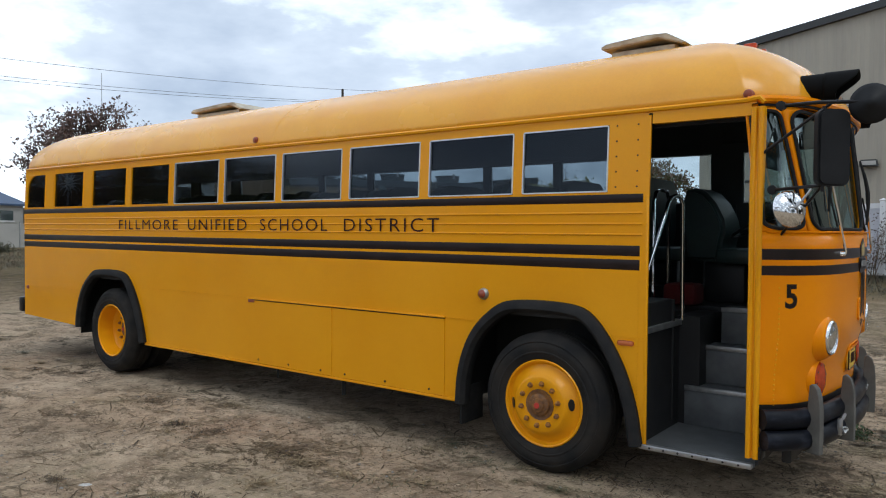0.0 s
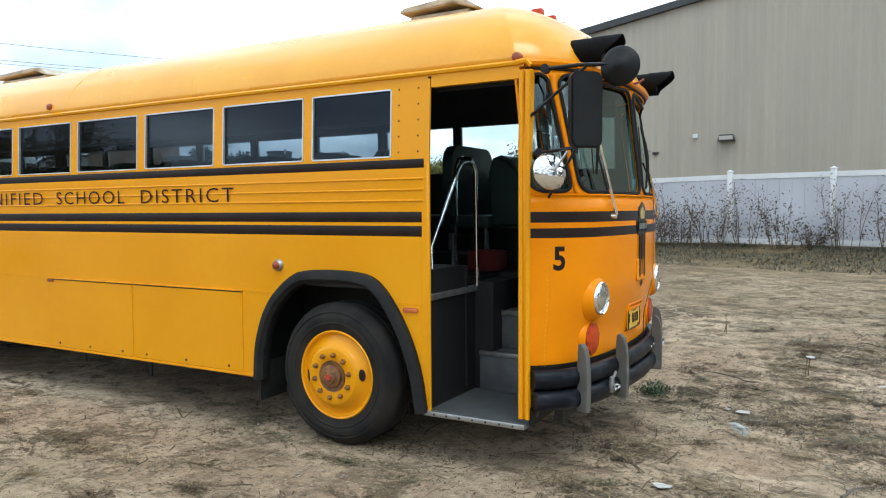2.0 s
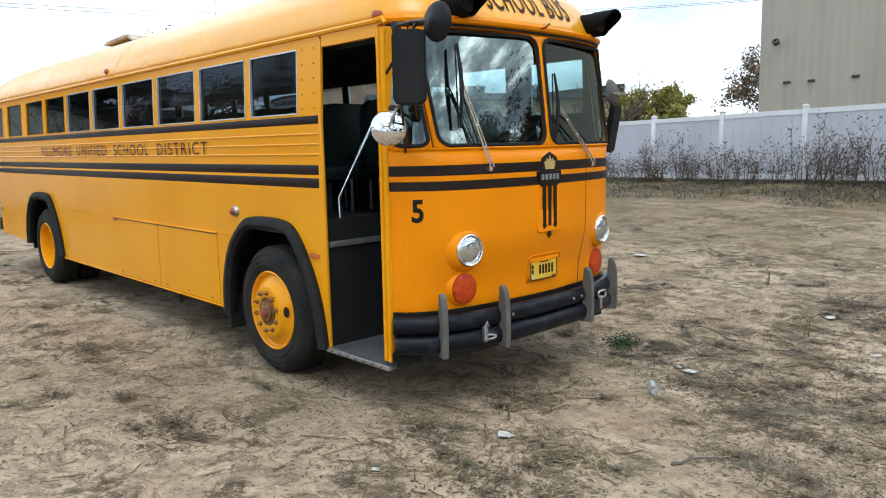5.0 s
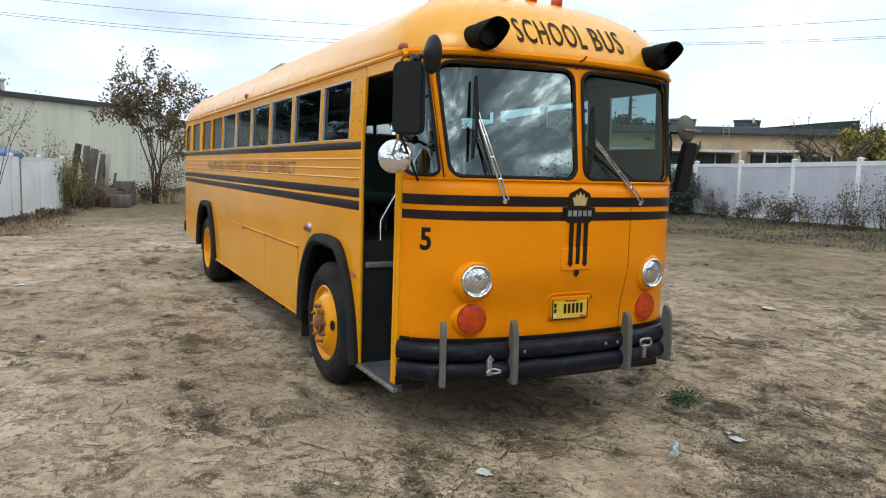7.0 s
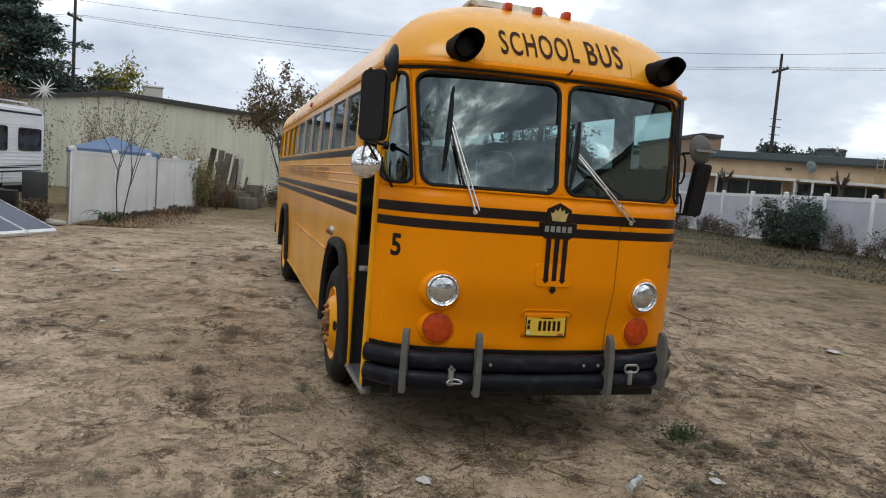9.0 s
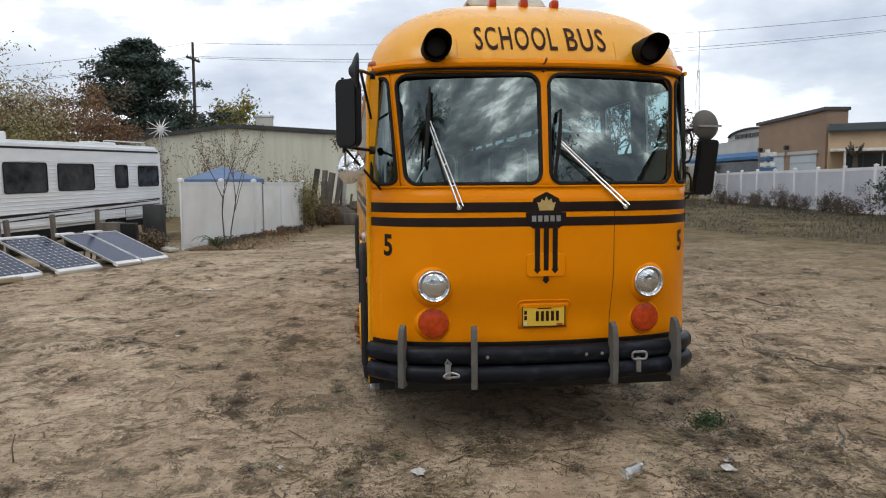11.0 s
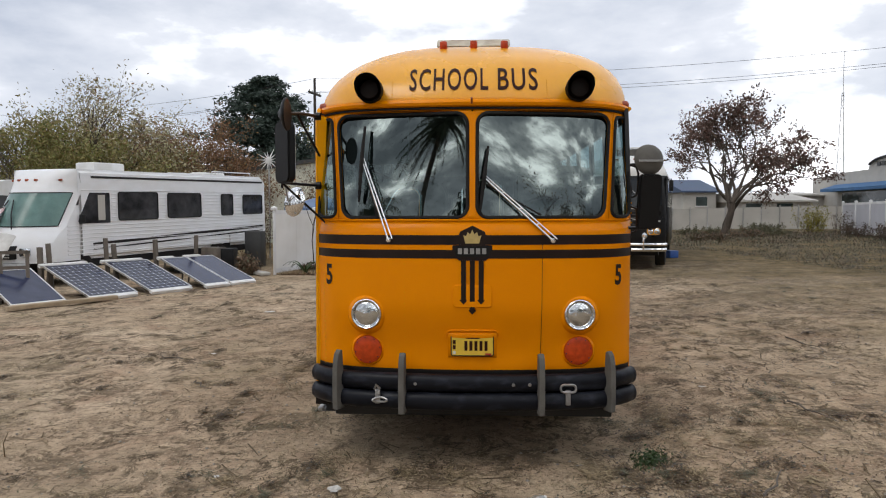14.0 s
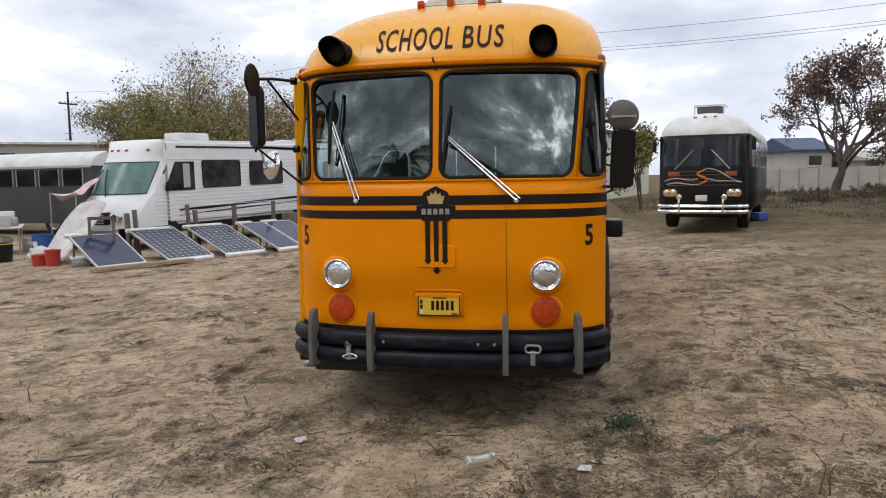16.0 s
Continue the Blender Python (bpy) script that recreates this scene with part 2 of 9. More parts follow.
COACH_BLK = mat("glossy_black_coach_paint", (0.012, 0.012, 0.013), rough=0.3, vary=0.15, scale=3, spec=0.25)
DARK_WIN = mat("dark_window_glass", (0.012, 0.014, 0.016), rough=0.06, vary=0.1, scale=2, bump=0.0, spec=0.45)
RV_WIN = mat("curtained_motorhome_window", (0.055, 0.055, 0.06), rough=0.12, vary=0.3, scale=3, bump=0.0, spec=0.45)
COACH_WIN = mat("coach_windscreen_glass", (0.022, 0.028, 0.036), rough=0.08, vary=0.3, scale=1.2, bump=0.0, spec=0.35)
FAR_GLASS = mat("shopfront_glass", (0.05, 0.07, 0.07), rough=0.12, vary=0.2, scale=0.8, bump=0.0)
TEAL_GLASS = mat("teal_reflecting_windscreen", (0.16, 0.28, 0.26), rough=0.15, vary=0.2, scale=1.5, bump=0.0, spec=0.35)
SHEET_W = mat("dirty_white_tarpaulin", (0.62, 0.61, 0.58), rough=0.85, vary=0.08, scale=3, bump=0.2, tint=(0.45, 0.43, 0.40))
SHUTTER = mat("pale_blue_roller_door", (0.50, 0.56, 0.60), rough=0.6, vary=0.08, scale=0.6)
WOOD = mat("grey_weathered_wood", (0.17, 0.145, 0.12), rough=0.85, vary=0.2, scale=4, fine=40, bump=0.3, stretch=(1, 1, 0.2), tint=(0.09, 0.075, 0.062))
POLE_W = mat("tarred_pole_wood", (0.065, 0.052, 0.042), rough=0.85, vary=0.2, scale=2, stretch=(3, 3, 0.3))
LUMBER = mat("pale_sawn_lumber", (0.42, 0.33, 0.22), rough=0.8, vary=0.12, scale=5)
WIRE = mat("dark_cable", (0.06, 0.06, 0.065), rough=0.6, vary=0.1)
BARK = mat("grey_brown_bark", (0.12, 0.095, 0.075), rough=0.9, vary=0.25, scale=5, fine=30, bump=0.5, depth=0.02, stretch=(1, 1, 0.3))
STRAW = leafy("dry_straw", [(0.28, 0.21, 0.115), (0.12, 0.084, 0.048), (0.44, 0.345, 0.20), (0.20, 0.145, 0.08)], 0.85)
TWIG = leafy("dead_twig", [(0.06, 0.040, 0.021), (0.14, 0.096, 0.05), (0.09, 0.062, 0.032), (0.20, 0.145, 0.08)], 0.9)
WEED = leafy("green_weed", [(0.03, 0.06, 0.018), (0.05, 0.085, 0.026), (0.026, 0.046, 0.016)])
OLIVE = leafy("dull_olive_weed", [(0.07, 0.075, 0.035), (0.13, 0.115, 0.06), (0.05, 0.055, 0.03)])
LEAF_CEDAR = leafy("dark_conifer_needles", [(0.02, 0.036, 0.028), (0.035, 0.058, 0.042), (0.05, 0.075, 0.055)])
LEAF_OLIVE = leafy("autumn_olive_leaves", [(0.115, 0.145, 0.032), (0.22, 0.215, 0.055), (0.185, 0.125, 0.045), (0.32, 0.28, 0.09)])
LEAF_PURPLE = leafy("purple_brown_leaves", [(0.10, 0.055, 0.045), (0.18, 0.095, 0.07), (0.07, 0.045, 0.038), (0.20, 0.14, 0.10)])
LEAF_RUST = leafy("rusty_autumn_leaves", [(0.24, 0.10, 0.045), (0.17, 0.09, 0.045), (0.28, 0.16, 0.06), (0.11, 0.07, 0.04)])
LEAF_DRY = leafy("dry_brown_leaves", [(0.12, 0.078, 0.05), (0.20, 0.13, 0.08), (0.07, 0.05, 0.035), (0.085, 0.09, 0.042)])
LEAF_TRACK = leafy("thin_autumn_leaves", [(0.17, 0.13, 0.055), (0.20, 0.10, 0.055), (0.10, 0.075, 0.04), (0.13, 0.135, 0.05)])
LEAF_FENCE = leafy("dark_dead_weed_leaves", [(0.065, 0.042, 0.033), (0.11, 0.07, 0.05), (0.038, 0.03, 0.024), (0.05, 0.055, 0.026), (0.16, 0.085, 0.055)])
FENCE_GREEN = leafy("dark_low_grass", [(0.03, 0.040, 0.018), (0.055, 0.058, 0.028), (0.085, 0.07, 0.038), (0.04, 0.05, 0.022)])
LEAF_PALE = leafy("sparse_pale_leaves", [(0.30, 0.29, 0.15), (0.42, 0.38, 0.24), (0.22, 0.20, 0.09), (0.30, 0.18, 0.10)])
LEAF_YEL = leafy("yellow_green_leaves", [(0.27, 0.225, 0.03), (0.16, 0.165, 0.03), (0.34, 0.26, 0.04)])
PALM = leafy("palm_fronds", [(0.025, 0.045, 0.02), (0.05, 0.065, 0.03), (0.07, 0.06, 0.035)])
RED_P = mat("red_plastic", (0.50, 0.04, 0.025), rough=0.45, vary=0.08)
BLUE_P = mat("blue_plastic", (0.03, 0.10, 0.36), rough=0.45, vary=0.08)
BLACK_P = mat("black_plastic", (0.011, 0.011, 0.012), rough=0.5, vary=0.15, spec=0.25)
ORANGE = mat("orange_pinstripe_paint", (0.62, 0.16, 0.04), rough=0.4, vary=0.08)
PAPER = mat("crumpled_white_litter", (0.62, 0.60, 0.56), rough=0.8, vary=0.15, scale=30, bump=0.3)
STONE = mat("small_grey_stone", (0.30, 0.27, 0.23), rough=0.9, vary=0.2, scale=20, bump=0.4)
CLOTH_P = mat("pink_striped_cloth", (0.55, 0.30, 0.32), rough=0.85, vary=0.15, scale=4, tint=(0.65, 0.6, 0.58))
PLASTIC_CLEAR = pane("clear_bottle_plastic", (0.92, 0.95, 0.97), base=0.3, rough=0.35)


def solar_material():
    """Blue-black cells with pale grid lines."""
    m = bpy.data.materials.new("solar_cells")
    m.use_nodes = True
    t = m.node_tree
    p = t.nodes["Principled BSDF"]
    p.inputs["Roughness"].default_value, p.inputs["Specular IOR Level"].default_value = 0.22, 0.3
    c = t.nodes.new("ShaderNodeTexCoord")
    b = t.nodes.new("ShaderNodeTexBrick")
    b.offset = 0.0
    b.inputs["Scale"].default_value, b.inputs["Mortar Size"].default_value = 1.0, 0.006
    b.inputs["Brick Width"].default_value, b.inputs["Row Height"].default_value = 0.156, 0.156
    b.inputs["Color1"].default_value, b.inputs["Color2"].default_value = (0.010, 0.014, 0.034, 1), (0.014, 0.018, 0.042, 1)
    b.inputs["Mortar"].default_value = (0.16, 0.18, 0.24, 1)
    t.links.new(c.outputs["Object"], b.inputs["Vector"])
    # pale diamonds where the clipped corners of four cells meet
    axes = t.nodes.new("ShaderNodeSeparateXYZ")
    t.links.new(c.outputs["Object"], axes.inputs["Vector"])
    near = []
    for axis in ("X", "Y"):
        n = t.nodes.new("ShaderNodeMath")
        n.operation = "PINGPONG"
        n.inputs[1].default_value = 0.078
        t.links.new(axes.outputs[axis], n.inputs[0])
        near.append(n.outputs["Value"])
    both = t.nodes.new("ShaderNodeMath")
    both.operation = "ADD"
    t.links.new(near[0], both.inputs[0])
    t.links.new(near[1], both.inputs[1])
    gap = t.nodes.new("ShaderNodeMath")
    gap.operation = "LESS_THAN"
    gap.inputs[1].default_value = 0.022
    t.links.new(both.outputs["Value"], gap.inputs[0])
    n = t.nodes.new("ShaderNodeMixRGB")
    n.inputs["Color2"].default_value = (0.55, 0.56, 0.58, 1)
    t.links.new(gap.outputs["Value"], n.inputs["Fac"])
    t.links.new(b.outputs["Color"], n.inputs["Color1"])
    t.links.new(n.outputs["Color"], p.inputs["Base Color"])
    return m


SOLAR = solar_material()
SOLAR_PLAIN = mat("plain_blue_solar_glass", (0.035, 0.043, 0.085), rough=0.2, vary=0.1, scale=3, bump=0.0, spec=0.35)


def ground_material():
    """Trodden sandy earth: pale dust, darker damp and humus patches, thin mown straw, a greener fringe to the north and west."""
    m = bpy.data.materials.new("sandy_earth")
    m.use_nodes = True
    t = m.node_tree
    p = t.nodes["Principled BSDF"]
    p.inputs["Roughness"].default_value = 0.95
    p.inputs["Specular IOR Level"].default_value = 0.15
    g = t.nodes.new("ShaderNodeTexCoord")

    def tex(scale, detail, rough=0.55, stretch=None, distort=0.0, turn=0.0):
        n = t.nodes.new("ShaderNodeTexNoise")
        n.inputs["Scale"].default_value, n.inputs["Detail"].default_value = scale, detail
        n.inputs["Roughness"].default_value, n.inputs["Distortion"].default_value = rough, distort
        mp = t.nodes.new("ShaderNodeMapping")
        mp.inputs["Scale"].default_value = stretch or (1, 1, 1)
        mp.inputs["Rotation"].default_value = (0, 0, radians(turn))
        t.links.new(g.outputs["Object"], mp.inputs["Vector"])
        t.links.new(mp.outputs["Vector"], n.inputs["Vector"])
        return n.outputs["Fac"]

    def ramp(fac, stops):
        r = t.nodes.new("ShaderNodeValToRGB")
        while len(r.color_ramp.elements) < len(stops):
            r.color_ramp.elements.new(0.5)
        for e, (at, v) in zip(r.color_ramp.elements, stops):
            e.position, e.color = at, (*v, 1) if len(v) == 3 else (v[0], v[0], v[0], 1)
        t.links.new(fac, r.inputs["Fac"])
        return r.outputs["Color"]

    def mix(fac, a, b, how="MIX"):
        n = t.nodes.new("ShaderNodeMixRGB")
        n.blend_type = how
        for key, v in (("Fac", fac), ("Color1", a), ("Color2", b)):
            if isinstance(v, (int, float)):
                n.inputs[key].default_value = v
            elif isinstance(v, tuple):
                n.inputs[key].default_value = (*v, 1)
            else:
                t.links.new(v, n.inputs[key])
        return n.outputs["Color"]

    def times(a, b):
        n = t.nodes.new("ShaderNodeMath")
        n.operation = "MULTIPLY"
        t.links.new(a, n.inputs[0])
        t.links.new(b, n.inputs[1])
        return n.outputs["Value"]

    sand = ramp(tex(0.35, 8, 0.6), [(0.3, (0.305, 0.223, 0.148)), (0.5, (0.473, 0.357, 0.243)), (0.70, (0.63, 0.497, 0.356))])
    mottle = tex(5.0, 10, 0.78, distort=0.3)
    # redder damp soil and greyer trodden soil in soft patches
    sand = mix(ramp(tex(0.8, 7, 0.65, distort=0.4), [(0.52, (0.0,)), (0.66, (0.75,))]), sand, (0.345, 0.228, 0.152))
    sand = mix(ramp(tex(0.5, 6, 0.65), [(0.50, (0.0,)), (0.68, (0.6,))]), sand, (0.375, 0.305, 0.21))
    sand = mix(1.0, sand, ramp(mottle, [(0.32, (0.60,)), (0.50, (1.0,)), (0.70, (1.24,))]), "MULTIPLY")
    # dark litter: blotches broken up by finer noise
    blotch = ramp(tex(0.9, 9, 0.72, distort=0.5), [(0.43, (0.16,)), (0.59, (1.0,))])
    crumbs = ramp(tex(2.6, 10, 0.80, stretch=(1, 1.35, 1), turn=25, distort=0.6), [(0.475, (0.0,)), (0.535, (1.0,))])
    litter = ramp(tex(30, 4, 0.7), [(0.35, (0.05, 0.034, 0.021)), (0.55, (0.11, 0.08, 0.05)), (0.7, (0.21, 0.155, 0.095))])
    c1 = mix(times(blotch, crumbs), sand, litter)
    # thin olive growth in wide faint patches
    moss = times(ramp(tex(0.55, 6, 0.7), [(0.50, (0.0,)), (0.66, (1.0,))]), ramp(tex(7, 8, 0.8), [(0.42, (0.0,)), (0.62, (0.55,))]))
    c1 = mix(moss, c1, (0.17, 0.16, 0.075))
    # scattered crumbs everywhere
    dots = ramp(tex(13, 5, 0.75), [(0.57, (0.0,)), (0.60, (0.62,))])
    c2 = mix(dots, c1, (0.12, 0.09, 0.062))
    fibre = ramp(tex(26, 3, 0.6, stretch=(0.16, 1.6, 1), turn=40, distort=1.2), [(0.58, (0.0,)), (0.68, (0.65,))])
    c3 = mix(fibre, c2, (0.36, 0.29, 0.20))
    fibre2 = ramp(tex(22, 3, 0.6, stretch=(1.7, 0.15, 1), turn=-20, distort=1.0), [(0.58, (0.0,)), (0.68, (0.5,))])
    c4 = mix(fibre2, c3, (0.11, 0.082, 0.056))
    specks = ramp(tex(38, 4, 0.75), [(0.62, (0.0,)), (0.65, (0.6,))])
    c4 = mix(specks, c4, (0.085, 0.06, 0.038))
    pale = ramp(tex(45, 3, 0.7, stretch=(0.4, 1.3, 1), turn=70), [(0.63, (0.0,)), (0.67, (0.7,))])
    c4 = mix(pale, c4, (0.62, 0.52, 0.37))
    # grass and dead weeds on the rise beyond the open dirt
    sep = t.nodes.new("ShaderNodeSeparateXYZ")
    t.links.new(g.outputs["Object"], sep.inputs["Vector"])
    wob = tex(0.28, 5, 0.65)
    ys = t.nodes.new("ShaderNodeMath")
    ys.operation = "MULTIPLY_ADD"
    t.links.new(wob, ys.inputs[0])
    ys.inputs[1].default_value = 13.0
    skew = t.nodes.new("ShaderNodeMath")
    skew.operation = "MULTIPLY_ADD"
    t.links.new(sep.outputs["X"], skew.inputs[0])
    skew.inputs[1].default_value = -0.17
    t.links.new(sep.outputs["Y"], skew.inputs[2])
    t.links.new(skew.outputs["Value"], ys.inputs[2])
    edge = t.nodes.new("ShaderNodeMapRange")
    edge.inputs["From Min"].default_value, edge.inputs["From Max"].default_value = 21.8, 25.5
    t.links.new(ys.outputs["Value"], edge.inputs["Value"])
    turf = ramp(tex(2.2, 9, 0.75), [(0.33, (0.05, 0.043, 0.020)), (0.5, (0.13, 0.096, 0.046)), (0.7, (0.28, 0.20, 0.11))])
    worn = t.nodes.new("ShaderNodeMapRange")
    worn.inputs["From Min"].default_value, worn.inputs["From Max"].default_value, worn.inputs["To Max"].default_value = 16.0, 22.0, 0.52
    t.links.new(ys.outputs["Value"], worn.inputs["Value"])
    c4 = mix(worn.outputs["Result"], c4, turf)
    c5 = mix(edge.outputs["Result"], c4, turf)
    xs = t.nodes.new("ShaderNodeMath")
    xs.operation = "MULTIPLY_ADD"
    t.links.new(wob, xs.inputs[0])
    xs.inputs[1].default_value = -16.0
    t.links.new(sep.outputs["X"], xs.inputs[2])
    west = t.nodes.new("ShaderNodeMapRange")
    west.inputs["From Min"].default_value, west.inputs["From Max"].default_value, west.inputs["To Max"].default_value = -23.0, -35.0, 0.85
    t.links.new(xs.outputs["Value"], west.inputs["Value"])
    c5 = mix(west.outputs["Result"], c5, turf)
    t.links.new(c5, p.inputs["Base Color"])
    add = mix(0.45, tex(9, 8, 0.7), tex(40, 5, 0.7))
    b = t.nodes.new("ShaderNodeBump")
    b.inputs["Strength"].default_value, b.inputs["Distance"].default_value = 0.75, 0.04
    t.links.new(add, b.inputs["Height"])
    t.links.new(b.outputs["Normal"], p.inputs["Normal"])
    return m


EARTH = ground_material()

# ---- mesh tools ----


GRID = Matrix()  # the lot's own bearing, set for the things that stand to the west


def mesh_of(name, bm, material, smooth=False):
    me = bpy.data.meshes.new(name)
    bm.normal_update()
    bm.to_mesh(me)
    bm.free()
    me.materials.append(material)
    if smooth:
        for f in me.polygons:
            f.use_smooth = True
        me.set_sharp_from_angle(angle=radians(38))
    return me


def part(name, bm, material, parent, label="", smooth=True):
    """Link a bmesh as one mesh object under a thing or a part."""
    ob = new(name, mesh_of(name, bm, material, smooth))
    ob.parent = parent
    if label:
        ob["label"] = label
    return ob


def thing(name, label, category, m=None, group="", kind=""):
    ob = new(name)
    ob.empty_display_size = 0.1
    ob.matrix_basis = GRID @ (m if m is not None else Matrix())
    return tagged(ob, label, category, group, kind)


def solid(name, bm, material, label, category, m=None, group="", kind="", smooth=True):
    """A thing that is one mesh."""
    ob = new(name, mesh_of(name, bm, material, smooth))
    ob.matrix_basis = GRID @ (m if m is not None else Matrix())
    return tagged(ob, label, category, group, kind)


def box(bm, x0, x1, y0, y1, z0, z1, bevel=0.0, m=None):
    r = bmesh.ops.create_cube(bm, size=1.0)
    vs = r["verts"]
    for v in vs:
        v.co = Vector((x0 + (v.co.x + 0.5) * (x1 - x0), y0 + (v.co.y + 0.5) * (y1 - y0), z0 + (v.co.z + 0.5) * (z1 - z0)))
    if bevel:
        edges = list({e for v in vs for e in v.link_edges})
        r2 = bmesh.ops.bevel(bm, geom=edges, offset=bevel, segments=2, affect="EDGES", profile=0.5)
        vs = list({v for f in r2["faces"] for v in f.verts} | {v for v in vs if v.is_valid})
    if m is not None:
        for v in vs:
            v.co = m @ v.co
    return bm


def tube(bm, pts, radius, seg=8, caps=True):
    """A round bar along points; radius is a number or one for each point."""
    pts = [Vector(p) for p in pts]
    rs = radius if isinstance(radius, (list, tuple)) else [radius] * len(pts)
    rings, side = [], None
    for i, p in enumerate(pts):
        way = (pts[min(i + 1, len(pts) - 1)] - pts[max(i - 1, 0)])
        way = way.normalized() if way.length > 1e-9 else Vector((0, 0, 1))
        if side is None:
            side = way.orthogonal().normalized()
        else:
            side = side - way * side.dot(way)
            side = side.normalized() if side.length > 1e-6 else way.orthogonal().normalized()
        up = way.cross(side)
        rings.append([bm.verts.new(p + (side * math.cos(a) + up * math.sin(a)) * rs[i]) for a in (2 * math.pi * k / seg for k in range(seg))])
    for a, b in zip(rings, rings[1:]):
        for k in range(seg):
            bm.faces.new((a[k], a[(k + 1) % seg], b[(k + 1) % seg], b[k]))
    if caps and seg > 2:
        bm.faces.new(rings[0][::-1])
        bm.faces.new(rings[-1])
    return bm


def lathe(bm, profile, m, seg=32):
    """Turn a profile of (radius, height) round the local z axis of m."""
    rings = []
    for r, h in profile:
        if r < 1e-6:
            rings.append([bm.verts.new(m @ Vector((0, 0, h)))])
        else:
            rings.append([bm.verts.new(m @ Vector((r * math.cos(a), r * math.sin(a), h))) for a in (2 * math.pi * k / seg for k in range(seg))])
    for a, b in zip(rings, rings[1:]):
        for k in range(seg):
            k2 = (k + 1) % seg
            if len(a) == 1 and len(b) == 1:
                continue
            if len(a) == 1:
                bm.faces.new((a[0], b[k2], b[k]))
            elif len(b) == 1:
                bm.faces.new((a[k], a[k2], b[0]))
            else:
                bm.faces.new((a[k], a[k2], b[k2], b[k]))
    return bm


def slab(bm, outline, axis, a, b):
    """A flat outline (pairs) pulled along an axis from a to b."""
    def at(p, h):
        return Vector((h, p[0], p[1])) if axis == "x" else Vector((p[0], h, p[1])) if axis == "y" else Vector((p[0], p[1], h))
    v0, v1 = [bm.verts.new(at(p, a)) for p in outline], [bm.verts.new(at(p, b)) for p in outline]
    n = len(outline)
    faces = [bm.faces.new(v0), bm.faces.new(v1[::-1])]
    for k in range(n):
        faces.append(bm.faces.new((v0[k], v1[k], v1[(k + 1) % n], v0[(k + 1) % n])))
    bmesh.ops.recalc_face_normals(bm, faces=faces)
    return bm


def sheet(bm, fn, us, vs, skip=None):
    """A grid of faces over the surface fn(u, v)."""
    g = [[bm.verts.new(fn(u, v)) for v in vs] for u in us]
    for i in range(len(us) - 1):
        for j in range(len(vs) - 1):
            if skip and skip((us[i] + us[i + 1]) / 2, (vs[j] + vs[j + 1]) / 2):
                continue
            bm.faces.new((g[i][j], g[i + 1][j], g[i + 1][j + 1], g[i][j + 1]))
    return bm


def thicken(ob, depth, offset=-1.0, lining=None, rim=0):
    s = ob.modifiers.new("thickness", "SOLIDIFY")
    s.thickness, s.offset = depth, offset
    if lining:
        ob.data.materials.append(lining)
        s.material_offset = 1
        s.material_offset_rim = rim
    return ob


def rounded_rect(w, h, r, n=5):
    """Outline of a rounded rectangle round the origin, counter-clockwise; r is one radius or four (from the lower right corner on)."""
    rr = r if isinstance(r, (list, tuple)) else (r, r, r, r)
    pts = []
    for k, (sx, sy, a0) in enumerate(((1, -1, -90), (1, 1, 0), (-1, 1, 90), (-1, -1, 180))):
        q = max(rr[k], 1e-4)
        for i in range(n + 1):
            a = radians(a0 + 90 * i / n)
            pts.append((sx * (w / 2 - q) + q * math.cos(a), sy * (h / 2 - q) + q * math.sin(a)))
    return pts


def linspace(a, b, n):
    return [a + (b - a) * i / (n - 1) for i in range(n)]


def words(name, text, height, width, material, parent, place, label="", bold=0.012, thick=0.0015, gap=1.0, bent=False):
    """Lettering as a mesh: fitted to a width and cap height, then laid through place(x, y, lift)."""
    cu = bpy.data.curves.new(name, "FONT")
    cu.body, cu.size, cu.offset, cu.resolution_u = text, 1.0, bold, 3
    cu.align_x, cu.space_character = "CENTER", gap
    tmp = bpy.data.objects.new(name, cu)
    scene.collection.objects.link(tmp)
    bpy.context.view_layer.update()
    me = bpy.data.meshes.new_from_object(tmp.evaluated_get(bpy.context.evaluated_depsgraph_get()))
    bpy.data.objects.remove(tmp)
    xs, ys = [v.co.x for v in me.vertices], [v.co.y for v in me.vertices]
    x0, x1, y0, y1 = min(xs), max(xs), min(ys), max(ys)
    bm = bmesh.new()
    bm.from_mesh(me)
    bmesh.ops.triangulate(bm, faces=bm.faces)
    for v in bm.verts:
        v.co = Vector((((v.co.x - x0) / (x1 - x0) - 0.5) * width, ((v.co.y - y0) / (y1 - y0) - 0.5) * height, 0))
    for _ in range(4 if bent else 0):
        long = [e for e in bm.edges if e.calc_length() > 0.03]
        if long:
            bmesh.ops.subdivide_edges(bm, edges=long, cuts=1)
            bmesh.ops.triangulate(bm, faces=bm.faces)
    for v in bm.verts:
        v.co = place(v.co.x, v.co.y, thick)
    bpy.data.meshes.remove(me)
    # one object for each letter
    left = set(bm.verts)
    out = None
    while left:
        seed = min(left, key=lambda v: v.index)
        group, queue = {seed}, [seed]
        while queue:
            for e in queue.pop().link_edges:
                for v in e.verts:
                    if v not in group:
                        group.add(v)
                        queue.append(v)
        left -= group
        one = bmesh.new()
        at = {v: one.verts.new(v.co) for v in sorted(group, key=lambda v: v.index)}
        for f in {f for v in group for f in v.link_faces}:
            one.faces.new([at[v] for v in f.verts])
        one.normal_update()
        out = part(name, one, material, parent, label, smooth=False)
    bm.free()
    return out


